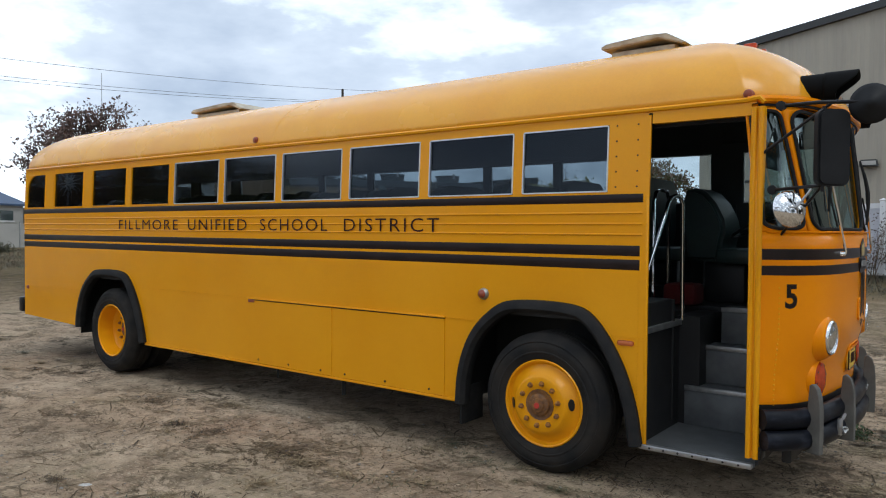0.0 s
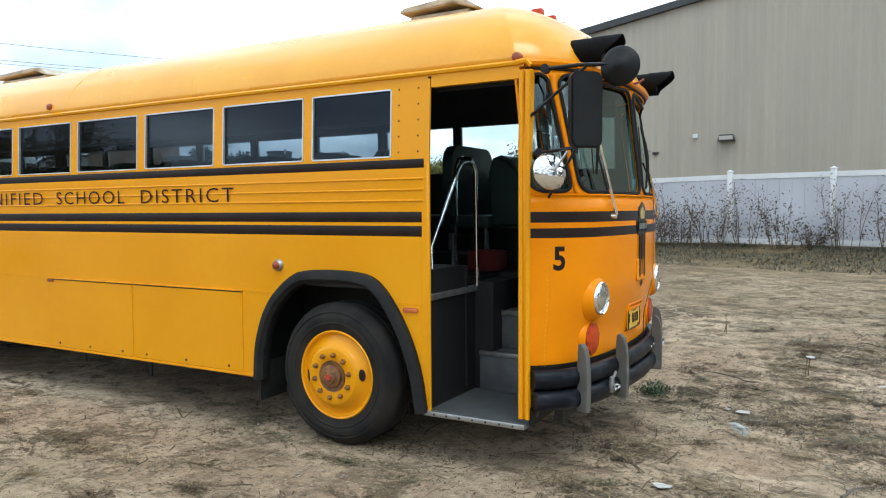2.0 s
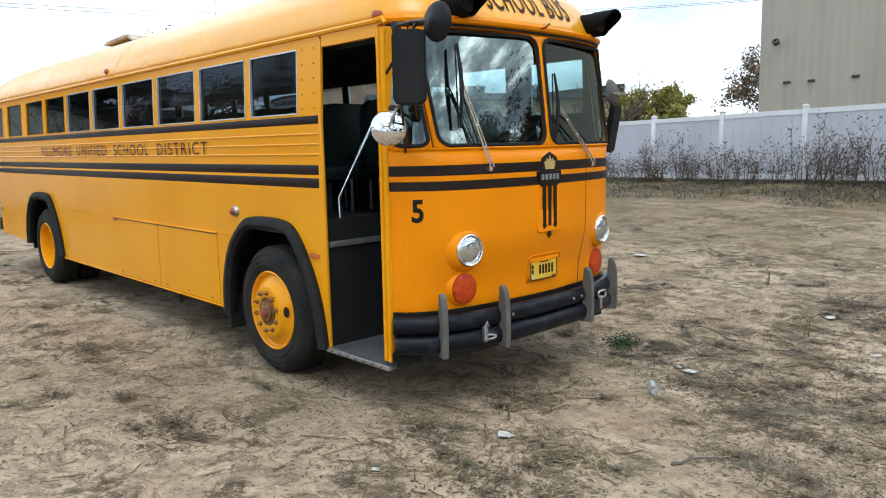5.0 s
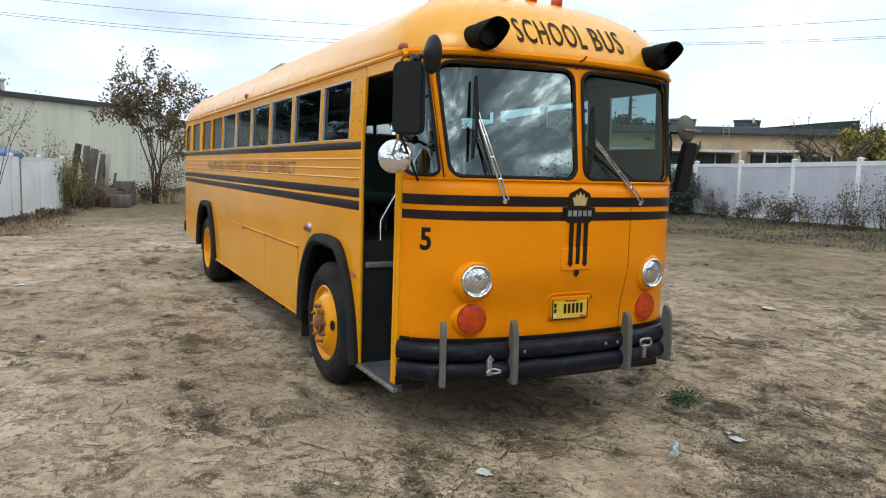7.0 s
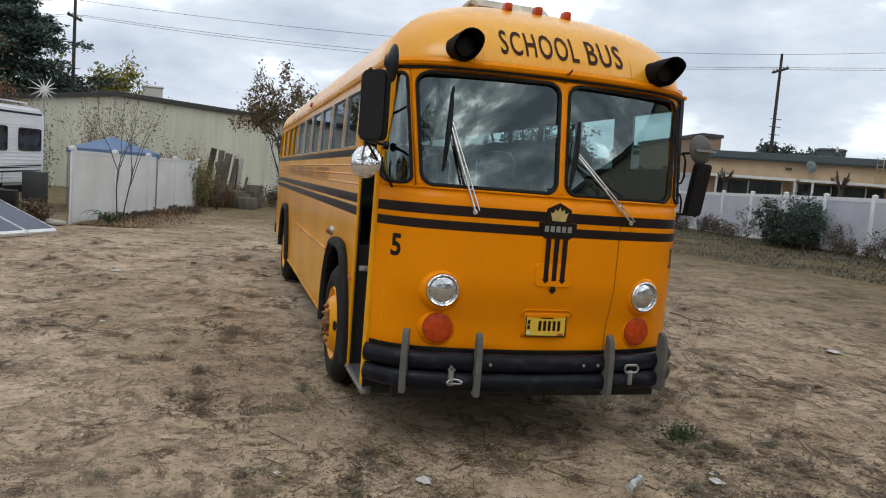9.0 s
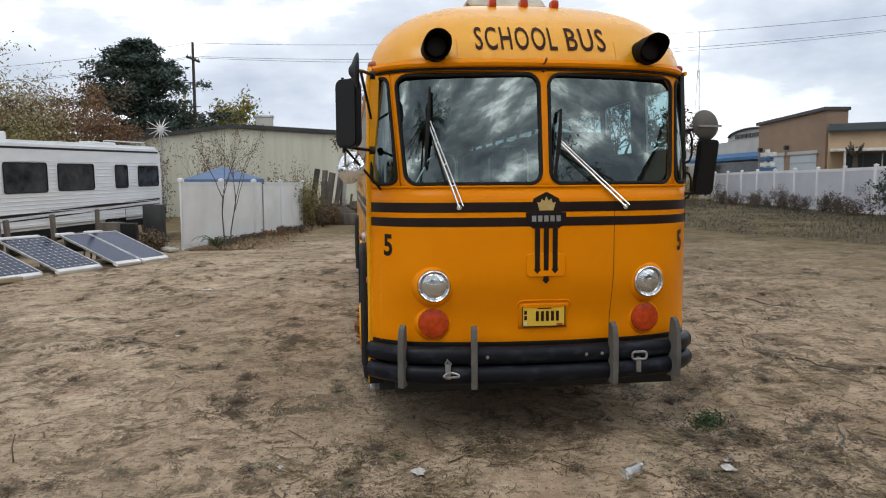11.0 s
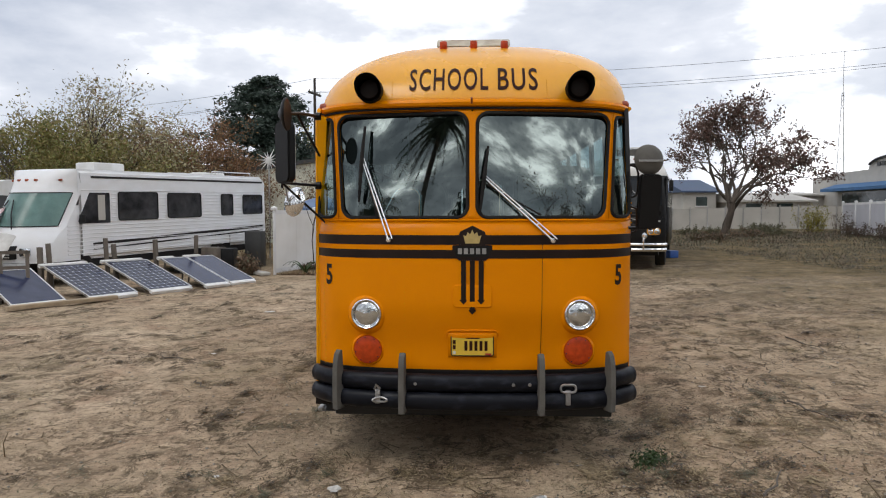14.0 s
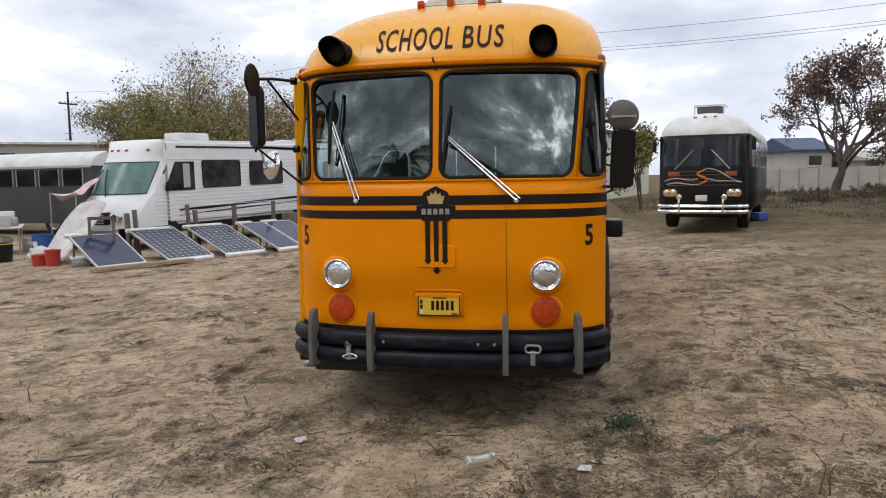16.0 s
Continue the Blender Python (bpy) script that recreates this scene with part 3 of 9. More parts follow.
def leaf_cloud(bm, spots, size, per, spread, rnd, flat=0.0, up=0.0):
    """Many small leaves round each spot."""
    for s in spots:
        for _ in range(per):
            c = Vector(s) + Vector((rnd.gauss(0, spread), rnd.gauss(0, spread), rnd.gauss(0, spread * (1 - flat))))
            a = Vector((rnd.uniform(-1, 1), rnd.uniform(-1, 1), rnd.uniform(-1, 1) * (1 - flat) + up)).normalized()
            b = a.orthogonal().normalized()
            b = Matrix.Rotation(rnd.uniform(0, 6.28), 3, a) @ b
            n = a.cross(b)
            k = size * rnd.uniform(0.6, 1.3)
            p = [c - a * k, c + b * k * 0.42 + n * k * 0.1, c + a * k, c - b * k * 0.42 + n * k * 0.1]
            bm.faces.new([bm.verts.new(q) for q in p])
    return bm


def branches(bm, base, way, length, radius, depth, rnd, tips, splits=(2, 3), spread=0.55, droop=0.0, shrink=0.72, seg=6, segs=4):
    """A limb that bends, tapers and splits; the ends of the finest limbs go into tips."""
    pts, rs = [Vector(base)], [radius]
    d = Vector(way).normalized()
    end_r = radius * (0.62 if depth else 0.35)
    for i in range(segs):
        d = (d + Vector((rnd.gauss(0, 0.13), rnd.gauss(0, 0.13), rnd.gauss(0, 0.10) - droop))).normalized()
        pts.append(pts[-1] + d * (length / segs))
        rs.append(radius + (end_r - radius) * (i + 1) / segs)
    tube(bm, pts, rs, seg=seg if depth > 1 else max(3, seg - 3), caps=False)
    if depth <= 1:
        tips.extend(pts[2:])
    if depth == 0:
        return
    for k in range(rnd.randint(*splits)):
        a = Vector((rnd.gauss(0, 1), rnd.gauss(0, 1), rnd.gauss(0, 0.6)))
        a = (a - d * a.dot(d)).normalized()
        w = (d + a * spread * rnd.uniform(0.7, 1.4)).normalized()
        at = pts[-1] if k == 0 else pts[rnd.randint(2, len(pts) - 1)]
        branches(bm, at, w, length * shrink * rnd.uniform(0.75, 1.15), end_r * 0.85, depth - 1, rnd, tips, splits, spread, droop, shrink, seg, segs)


def fence_y(x):
    """The line of the north fence, slightly askew to the bus."""
    return 21.5 - 0.185 * (x + 4.69)


def rise(x, y):
    """Height of the ground: level round the bus, rising gently to the north fence."""
    far = fence_y(max(min(x, 12.0), -45.0))
    a = min(max((y - 7.3) / (far - 7.3), 0.0), 1.0) ** 0.72
    b = min(max((-x - 3.0) / 12.0, 0.0), 1.0)
    return (0.78 - 0.20 * b) * a + 0.02 * math.sin(x * 0.35 + 1.0) * math.sin(y * 0.31) * min(1.0, abs(y - 6.0) / 6.0)
# ---- the yellow bus ----
# Local axes: x forward with 0 at the middle of the nose, y to its left, z up from the ground.
bus = thing("school_bus", "old yellow school bus with black stripes on bare dirt, door open", "bus", pose(-0.77, 6.055, 0))
HALF, BELT, GUT, CROWN_H, BACK = 1.225, 2.10, 2.72, 0.635, -11.25
WX = 0.77  # offset between the bus's x and the world's x


def half_at(z):
    """Half width: upright below the belt, leaning in slightly above it."""
    return HALF - 0.027 * min(max((z - BELT) / 0.62, 0.0), 1.0)


def nose(y, z, out=0.0):
    """A point of the bowed front at the height z: raked above the waist, drawn back a little over the bumper."""
    u = min(abs(y) / half_at(z), 1.0)
    low = min(max((1.27 - z) / 0.42, 0.0), 1.0)
    low = 0.075 * low * low * (3 - 2 * low)
    return Vector((-(0.18 * u ** 2 + 0.25 * u ** 8) - 0.12 * max(0.0, z - 1.87) - low * (1 - u ** 6) + out, y, z))


def tail(y, z, out=0.0):
    u = min(abs(y) / half_at(z), 1.0)
    return Vector((BACK + 0.10 * u ** 2 + 0.35 * u ** 6 + 0.10 * max(0.0, z - 1.9) - out, y, z))


def dome(g, sgn):
    """Half width of the roof at the share g of its height; the curb side has sunk a little flatter."""
    n = 2.58 if sgn > 0 else 2.0
    return max(1.198 * (1 - g ** n) ** (1 / n), 0.02)


def roof_point(y, z, front=True, out=0.0):
    """A point of the domed roof's front or rear slope."""
    g = min(max((z - GUT) / CROWN_H, 0.0), 1.0)
    hw = dome(g, y)
    u = min(abs(y) / hw, 1.0)
    k = hw / 1.198
    inset = 1 - (1 - g ** 2.0) ** 0.5
    if front:
        return Vector((nose(0, GUT).x - 0.1 * g - 1.15 * inset - (0.18 * u ** 2 + 0.25 * u ** 8) * k ** 1.4 + out, y, z + out * 0.4))
    return Vector((tail(0, GUT).x + 1.3 * inset + (0.10 * u ** 2 + 0.35 * u ** 6) * k - out, y, z + out * 0.4))


def side_point(sgn):
    return lambda x, z: Vector((x, sgn * half_at(z), z))


SIDE_END = nose(HALF, 1.0).x
REAR_END = tail(HALF, 1.0).x
WINDOWS = [(-2.955 + WX, -2.235 + WX)] + [(-2.965 - 0.952 * i - 0.925 + WX, -2.965 - 0.952 * i - 0.075 + WX) for i in range(7)] + [(-10.66 + WX, -9.83 + WX), (-11.50 + WX, -10.92 + WX)]
WIN_LO, WIN_HI = 2.145, 2.63
DOOR = (-1.94 + WX, -1.225 + WX)


def arch(x, left=0.78, right=0.74, low_l=0.42, low_r=0.34):
    """The opening over a wheel, from its rear foot to its front foot."""
    pts = [(x - left, low_l), (x - left + 0.02, 0.72), (x - left + 0.14, 1.02), (x - left + 0.36, 1.22), (x - left + 0.52, 1.275),
            (x + right - 0.50, 1.275), (x + right - 0.34, 1.20), (x + right - 0.15, 0.92), (x + right - 0.04, 0.62), (x + right, low_r)]
    for _ in range(3):
        cut = [pts[0]]
        for (xa, za), (xb, zb) in zip(pts, pts[1:]):
            cut += [(xa * 0.75 + xb * 0.25, za * 0.75 + zb * 0.25), (xa * 0.25 + xb * 0.75, za * 0.25 + zb * 0.75)]
        pts = cut + [pts[-1]]
    return pts


WHEEL_F, WHEEL_R = -2.735 + WX, -9.11 + WX
for sgn, nm in ((-1, "curb_side_wall"), (1, "street_side_wall")):
    wins = list(WINDOWS) + ([(-1.94 + WX, -1.32 + WX)] if sgn > 0 else [])
    xs = sorted({REAR_END, SIDE_END, *[e for w in wins for e in w], *(DOOR if sgn < 0 else ())})
    zs = [1.35, 1.75, 2.0, WIN_LO, 2.3, 2.45, WIN_HI, 2.69, GUT]
    fn = side_point(sgn)

    def hole(x, z, sgn=sgn, wins=wins):
        return (WIN_LO < z < WIN_HI and any(a < x < b for a, b in wins)) or (sgn < 0 and DOOR[0] < x and z < (2.69 if x < DOOR[1] else 9))

    bm = sheet(bmesh.new(), fn, xs, zs, hole)
    end = DOOR[0] if sgn < 0 else SIDE_END
    low = [(REAR_END, 0.57)] + arch(WHEEL_R, 0.80, 0.78, 0.52, 0.45) + arch(WHEEL_F) + ([(end, 0.34)] if sgn < 0 else [(WHEEL_F + 0.80, 0.36), (end - 0.35, 0.42), (end, 0.62)])
    cols = [(bm.verts.new((x, sgn * HALF, z)), bm.verts.new((x, sgn * HALF, 1.35))) for x, z in low]
    for (a0, a1), (b0, b1) in zip(cols, cols[1:]):
        bm.faces.new((a0, b0, b1, a1))
    bmesh.ops.recalc_face_normals(bm, faces=bm.faces)
    if bm.faces[0].normal.y * sgn < 0:
        bmesh.ops.reverse_faces(bm, faces=bm.faces)
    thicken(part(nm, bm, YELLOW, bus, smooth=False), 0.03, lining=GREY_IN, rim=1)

# nose: plain lower panel, then bands round each windscreen pane and corner window
US = [-1 + 2 * i / 48 for i in range(49)]
US = [math.copysign(1 - (1 - abs(u)) ** 1.4, u) for u in US]
bm = bmesh.new()
sheet(bm, lambda u, z: nose(u * HALF, z), US, [0.60, 0.8, 0.85, 0.9, 0.95, 1.0, 1.05, 1.1, 1.15, 1.2, 1.25, 1.3, 1.4, 1.6, 1.75, 1.862])
sheet(bm, lambda u, z: nose(u * half_at(z), z), US, [2.675, 2.70, GUT])


def bay(z, k):
    """Edges of the windscreen band, from the middle out: centre post, slanted corner post, body side."""
    t = (z - 1.862) / 0.813
    return (0.0, 1.005 + 0.065 * t, half_at(z))[k]


def ring(bm, lo, hi, opening, sgn):
    """Skin between a bay's edges and a rounded opening given in the bay's own unit square."""
    ins, outs = [], []
    for s, t in opening:
        dx, dz = s - 0.5, t - 0.5
        k = 0.5 / max(abs(dx), abs(dz), 1e-6)
        ins.append((s, t))
        outs.append((0.5 + dx * k, 0.5 + dz * k))

    def put(s, t):
        z = 1.862 + 0.813 * t
        a, b = bay(z, lo), bay(z, hi)
        return nose(sgn * (a + (b - a) * s), z)

    rows = [[bm.verts.new(put(s0 + (s1 - s0) * w, t0 + (t1 - t0) * w)) for (s0, t0), (s1, t1) in zip(ins, outs)] for w in (0, 0.5, 1)]
    n = len(opening)
    for r0, r1 in zip(rows, rows[1:]):
        for i in range(n):
            bm.faces.new((r0[i], r0[(i + 1) % n], r1[(i + 1) % n], r1[i]))
    return put


def opening_unit(w, h, m_in, m_out, m_lo, m_hi, r):
    """Rounded opening, as fractions of a bay w by h metres."""
    ow, oh = w - m_in - m_out, h - m_lo - m_hi
    return [((x + ow / 2 + m_in) / w, (z + oh / 2 + m_lo) / h) for x, z in rounded_rect(ow, oh, r, 7)]


def bay_put(sgn, lo, hi, out=0.0):
    def put(s, t):
        z = 1.862 + 0.813 * t
        a, b = bay(z, lo), bay(z, hi)
        return nose(sgn * (a + (b - a) * s), z, out)
    return put


def flat_put(sgn, lo, hi, opn):
    """The nearly flat glass of a bay: mostly its chord plane, with a trace of the nose's bow."""
    curved = bay_put(sgn, lo, hi, -0.012)
    s0, s1 = min(p[0] for p in opn), max(p[0] for p in opn)

    def put(s, t):
        w = (s - s0) / (s1 - s0)
        return curved(s, t).lerp(curved(s0, t).lerp(curved(s1, t), w), 0.7)
    return put


PANE_OPEN = opening_unit(1.037, 0.813, 0.035, 0.035, 0.022, 0.025, 0.085)
CORNER_OPEN = opening_unit(0.19, 0.813, 0.022, 0.016, 0.025, 0.03, 0.05)
for sgn in (-1, 1):
    ring(bm, 0, 1, PANE_OPEN, sgn)
    ring(bm, 1, 2, CORNER_OPEN, sgn)
bmesh.ops.remove_doubles(bm, verts=bm.verts, dist=0.0005)
bmesh.ops.recalc_face_normals(bm, faces=bm.faces)
if sum(f.normal.x for f in bm.faces) < 0:
    bmesh.ops.reverse_faces(bm, faces=bm.faces)
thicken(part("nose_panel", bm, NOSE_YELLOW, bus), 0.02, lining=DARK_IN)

for sgn in (-1, 1):
    for lo, hi, opn, nm, gm in ((0, 1, PANE_OPEN, "windscreen_pane", WIND), (1, 2, CORNER_OPEN, "corner_window", WIND)):
        put = flat_put(sgn, lo, hi, opn) if lo == 0 else bay_put(sgn, lo, hi, -0.012)
        s0, s1 = min(p[0] for p in opn), max(p[0] for p in opn)
        t0, t1 = min(p[1] for p in opn), max(p[1] for p in opn)
        bm = sheet(bmesh.new(), put, linspace(s0, s1, 13) if sgn > 0 else linspace(s1, s0, 13), linspace(t0, t1, 9))
        glass = part(nm, bm, gm, bus)
        glass.visible_shadow = False
        put = bay_put(sgn, lo, hi, 0.004)
        loop = [put(s, t) for s, t in opn]
        part("rubber_gasket", tube(bmesh.new(), loop + loop[:2], 0.013, 6, caps=False), RUBBER, glass)

# black weather strip over the windscreens and the rolled gutter all round
bm = bmesh.new()
tube(bm, [nose(u * half_at(2.685), 2.684, 0.008) for u in US[2:-2]], 0.009, 6)
part("weather_strip", bm, RUBBER, bus)
bm = bmesh.new()
rim = [Vector((x, -half_at(GUT) - 0.008, GUT - 0.005)) for x in linspace(REAR_END + 0.05, DOOR[1] - 0.05, 20)]
rim += [Vector((DOOR[1] + 0.02, -half_at(GUT) - 0.008, GUT + 0.005)), Vector((DOOR[1] + 0.05, -half_at(GUT) - 0.006, GUT - 0.03))]
tube(bm, rim, 0.017, 6)
part("rain_gutter", bm, YELLOW, bus)
bm = bmesh.new()
tube(bm, [nose(u * half_at(GUT), GUT + 0.002, 0.016) for u in US], 0.027, 8)
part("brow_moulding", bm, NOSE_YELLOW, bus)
bm = bmesh.new()
tube(bm, [Vector((x, half_at(GUT) + 0.008, GUT - 0.005)) for x in linspace(REAR_END + 0.05, SIDE_END, 12)], 0.017, 6)
part("rain_gutter", bm, YELLOW, bus)

# rear wall
bm = sheet(bmesh.new(), lambda u, z: tail(u * half_at(z), z), [-1 + 2 * i / 28 for i in range(29)], [0.57, 1.0, 1.5, 2.1, GUT])
bmesh.ops.recalc_face_normals(bm, faces=bm.faces)
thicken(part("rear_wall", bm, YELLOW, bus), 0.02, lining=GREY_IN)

# roof: rings that shrink from the gutter to the ridge
rings = []
GS = [0, 0.08, 0.18, 0.3, 0.42, 0.54, 0.65, 0.75, 0.84, 0.91, 0.96, 0.985, 0.997]
bm = bmesh.new()
for g in GS:
    z = GUT + CROWN_H * g
    pts = [roof_point(u * dome(g, u), z) for u in US]
    xa, xb = pts[-1].x, roof_point(dome(g, 1), z, False).x
    pts += [Vector((xa + (xb - xa) * i / 24, dome(g, 1), z)) for i in range(1, 24)]
    pts += [roof_point(-u * dome(g, -u), z, False) for u in US[::2]]
    pts += [Vector((xb + (xa - xb) * i / 24, -dome(g, -1), z)) for i in range(1, 24)]
    rings.append([bm.verts.new(p) for p in pts])
n = len(rings[0])
for a, b in zip(rings, rings[1:]):
    for k in range(n):
        bm.faces.new((a[k], a[(k + 1) % n], b[(k + 1) % n], b[k]))
top = rings[-1]
nu, nl = len(US), 23
for k in range(nl + 1):
    i, j = nu - 1 + k, n - 1 - k + 0
    a, b = top[i % n], top[(i + 1) % n]
    c, d = top[(n - k - 1) % n], top[(n - k) % n]
    if len({a, b, c, d}) == 4:
        bm.faces.new((a, b, c, d))
bm.faces.new([top[k] for k in range(nu)])
bm.faces.new([top[k] for k in range(nu + nl, n - nl)])
bmesh.ops.recalc_face_normals(bm, faces=bm.faces)
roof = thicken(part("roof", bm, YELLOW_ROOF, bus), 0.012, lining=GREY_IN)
for x in (-5.2, -9.1):
    bm = bmesh.new()
    pts = []
    for i in range(33):
        c = -1 + 2 * i / 32
        g = math.cos(c * math.pi / 2)
        pts.append(Vector((x, math.copysign(dome(g, c), c), GUT + CROWN_H * g + 0.001)))
    tube(bm, pts, 0.0012, 4)
    part("roof_seam", bm, YELLOW_ROOF, roof)


def nose_strip(bm, z0, z1, y0, y1, out=0.003):
    n = max(2, int(abs(y1 - y0) / 0.05))
    return sheet(bm, lambda y, z: nose(y, z, out), linspace(y0, y1, n), [z0, z1])


# black belt stripes
for z0, z1, x1 in ((2.066, 2.128, -1.965 + WX), (1.685, 1.76, -1.985 + WX), (1.585, 1.66, -1.985 + WX)):
    for sgn in (-1, 1):
        bm = bmesh.new()
        box(bm, REAR_END, x1 if sgn < 0 else SIDE_END, sgn * HALF - 0.002, sgn * HALF + 0.006, z0, z1, 0.002)
        part("belt_stripe", bm, STRIPE, bus, "black painted belt stripe")
for z0, z1 in ((1.685, 1.755), (1.585, 1.648)):
    part("nose_stripe", nose_strip(bmesh.new(), z0, z1, -1.2245, 1.2245), STRIPE, bus, "black painted stripe")
# pressed ribs between the belt stripes
for z in (1.838, 1.915, 1.992):
    for sgn in (-1, 1):
        bm = bmesh.new()
        tube(bm, [(REAR_END, sgn * (HALF + 0.001), z), (DOOR[0] - 0.03 if sgn < 0 else SIDE_END, sgn * (HALF + 0.001), z)], 0.008, 8)
        part("rib_moulding", bm, YELLOW, bus)
part("nose_seam", tube(bmesh.new(), [nose(y, 1.865, 0.004) for y in linspace(-1.2, 1.2, 40)], 0.007, 6), NOSE_YELLOW, bus)

# side windows
for sgn in (-1, 1):
    wins = list(WINDOWS) + ([(-1.94 + WX, -1.32 + WX)] if sgn > 0 else [])
    for i, (a, b) in enumerate(wins):
        w, h = b - a, WIN_HI - WIN_LO
        last = i == 9
        fn = side_point(sgn)

        def lay(x, z, out, fn=fn, sgn=sgn, a=a, w=w):
            p = fn(a + w / 2 + x, WIN_LO + (WIN_HI - WIN_LO) / 2 + z)
            p.y += sgn * out
            return p

        rr = (0.015, 0.015, 0.26, 0.02) if last else 0.02
        if last:
            fill = [(-w / 2, h / 2)] + [(p[0], p[1]) for p in rounded_rect(w, h, rr, 8)[18:27]]
            bm = bmesh.new()
            bm.faces.new([bm.verts.new(lay(x, z, 0.001)) for x, z in fill])
            part("window_corner_infill", bm, YELLOW, bus, smooth=False)
        bm = sheet(bmesh.new(), lambda x, z: lay(x, z, -0.016), [-w / 2, w / 2] if sgn < 0 else [w / 2, -w / 2], [-h / 2, h / 2])
        g = part("side_window", bm, GLASS if sgn < 0 else CLEAR_SIDE, bus, "dark tinted window" if sgn < 0 else "clear sliding window", smooth=False)
        g.visible_shadow = False
        outer = rounded_rect(w, h, rr, 6)
        inner = rounded_rect(w - 0.02, h - 0.02, [max(0.005, (q if last else 0.02) - 0.012) for q in (rr if last else (0.02,) * 4)], 6)
        bm = bmesh.new()
        k = len(outer)
        vs = [[bm.verts.new(lay(x, z, o)) for x, z in loop] for loop, o in ((outer, -0.012), (outer, 0.006), (inner, 0.006), (inner, -0.014))]
        for r0, r1 in zip(vs, vs[1:]):
            for j in range(k):
                bm.faces.new((r0[j], r0[(j + 1) % k], r1[(j + 1) % k], r1[j]))
        bmesh.ops.recalc_face_normals(bm, faces=bm.faces)
        part("window_frame", bm, ALU if (sgn < 0 and i < 6) or sgn > 0 else YELLOW, g, smooth=False)
        if sgn < 0 and i in (0, 1, 2, 3, 4, 5, 6, 7):
            bm = bmesh.new()
            box(bm, a + 0.02, b - 0.02, -half_at(2.4) + 0.018, -half_at(2.4) + 0.034, 2.385, 2.41)
            part("sash_rail", bm, DARK_IN, g)

# rivets
bm = bmesh.new()


def rivet(bm, p, n, r=0.007):
    n = Vector(n)
    a = n.orthogonal().normalized()
    b = n.cross(a)
    ringv = [bm.verts.new(Vector(p) + (a * math.cos(t) + b * math.sin(t)) * r) for t in (k * math.pi / 3 for k in range(6))]
    mid = [bm.verts.new(Vector(p) + (a * math.cos(t) + b * math.sin(t)) * r * 0.6 + n * r * 0.45) for t in (k * math.pi / 3 for k in range(6))]
    for k in range(6):
        bm.faces.new((ringv[k], ringv[(k + 1) % 6], mid[(k + 1) % 6], mid[k]))
    bm.faces.new(mid)


for i in range(44):
    rivet(bm, (DOOR[0] - 0.05, -HALF, 0.42 + i * 0.026), (0, -1, 0))
for i in range(26):
    y = -1.15
    p = nose(y, 0.68 + i * 0.033)
    rivet(bm, p, (0.8, -0.6, 0), 0.0075)
for (a, b), (c, d) in zip(WINDOWS, WINDOWS[1:]):
    for z in linspace(2.2, 2.6, 5):
        for x in ((a + d) / 2 - 0.018, (a + d) / 2 + 0.018):
            rivet(bm, (x, -half_at(z), z), (0, -1, 0.08), 0.005)
for i in range(60):
    rivet(bm, nose(-1.15 + i * 0.039, 1.855), (1, 0, 0), 0.005)
for i in range(40):
    rivet(bm, nose(0.525, 0.66 + i * 0.026), (1, 0, 0), 0.0045)
for i in range(22):
    rivet(bm, nose(-0.5, 0.66 + i * 0.042), (1, 0, 0), 0.004)
for i in range(9):
    for y in (-0.6, 0.55):
        rivet(bm, roof_point(y, 2.74 + i * 0.02, out=0.001), (1, 0, 0.4), 0.0045)
for i in range(34):
    rivet(bm, (-2.35 + i * 0.033 + 0.4, -1.157, 2.80), (0, -1, 0.3), 0.0045)
tagged(part("rivets", bm, YELLOW, bus, smooth=False), kind="stuff")

for z in linspace(2.18, 2.62, 5):
    for x in (WINDOWS[0][1] + 0.06, WINDOWS[0][1] + 0.22):
        rb = bmesh.new()
        rivet(rb, (x, -half_at(z), z), (0, -1, 0.08), 0.0075)
        part("pillar_rivet", rb, LETTER, bus, smooth=False)

# panel joints and compartment doors on the curb side
for x0, x1 in ((-6.29 + WX, -5.058 + WX), (-5.038 + WX, -3.70 + WX)):
    bm = bmesh.new()
    box(bm, x0, x1, -HALF - 0.008, -HALF + 0.002, 0.455, 1.115, 0.003)
    hatch = part("luggage_hatch", bm, YELLOW, bus, smooth=False)
    bm = bmesh.new()
    box(bm, x0 - 0.01, x1 + 0.01, -HALF - 0.018, -HALF, 1.118, 1.132, 0.004)
    part("drip_edge", bm, YELLOW, hatch)
    part("seam", box(bmesh.new(), x0, x1, -HALF - 0.0095, -HALF, 1.109, 1.1165), STRIPE, hatch, smooth=False)
    for k in (0.12, 0.5, 0.88):
        bm = bmesh.new()
        lathe(bm, [(0.0, 0.006), (0.010, 0.004), (0.011, 0.0)], Matrix.Translation((x0 + (x1 - x0) * k, -HALF - 0.008, 0.49)) @ pose(0, 0, 0, 90, 0, 0), 10)
        part("hatch_latch", bm, BLACK, hatch)
for x0, x1, z0, z1 in ((REAR_END + 0.05, WHEEL_R - 0.86, 1.00, 1.006), (WHEEL_R + 0.84, -6.33 + WX, 1.125, 1.131), (-3.67 + WX, -3.35 + WX, 1.118, 1.124), (-2.3 + WX, DOOR[0], 1.10, 1.106)):
    part("panel_joint", box(bmesh.new(), x0, x1, -HALF - 0.004, -HALF + 0.001, z0, z1), YELLOW, bus)
bm = bmesh.new()
box(bm, WHEEL_R + 0.80, WHEEL_F - 0.80, -HALF - 0.010, -HALF + 0.004, 0.425, 0.45, 0.004)
part("sill_moulding", bm, YELLOW, bus)
bm = bmesh.new()
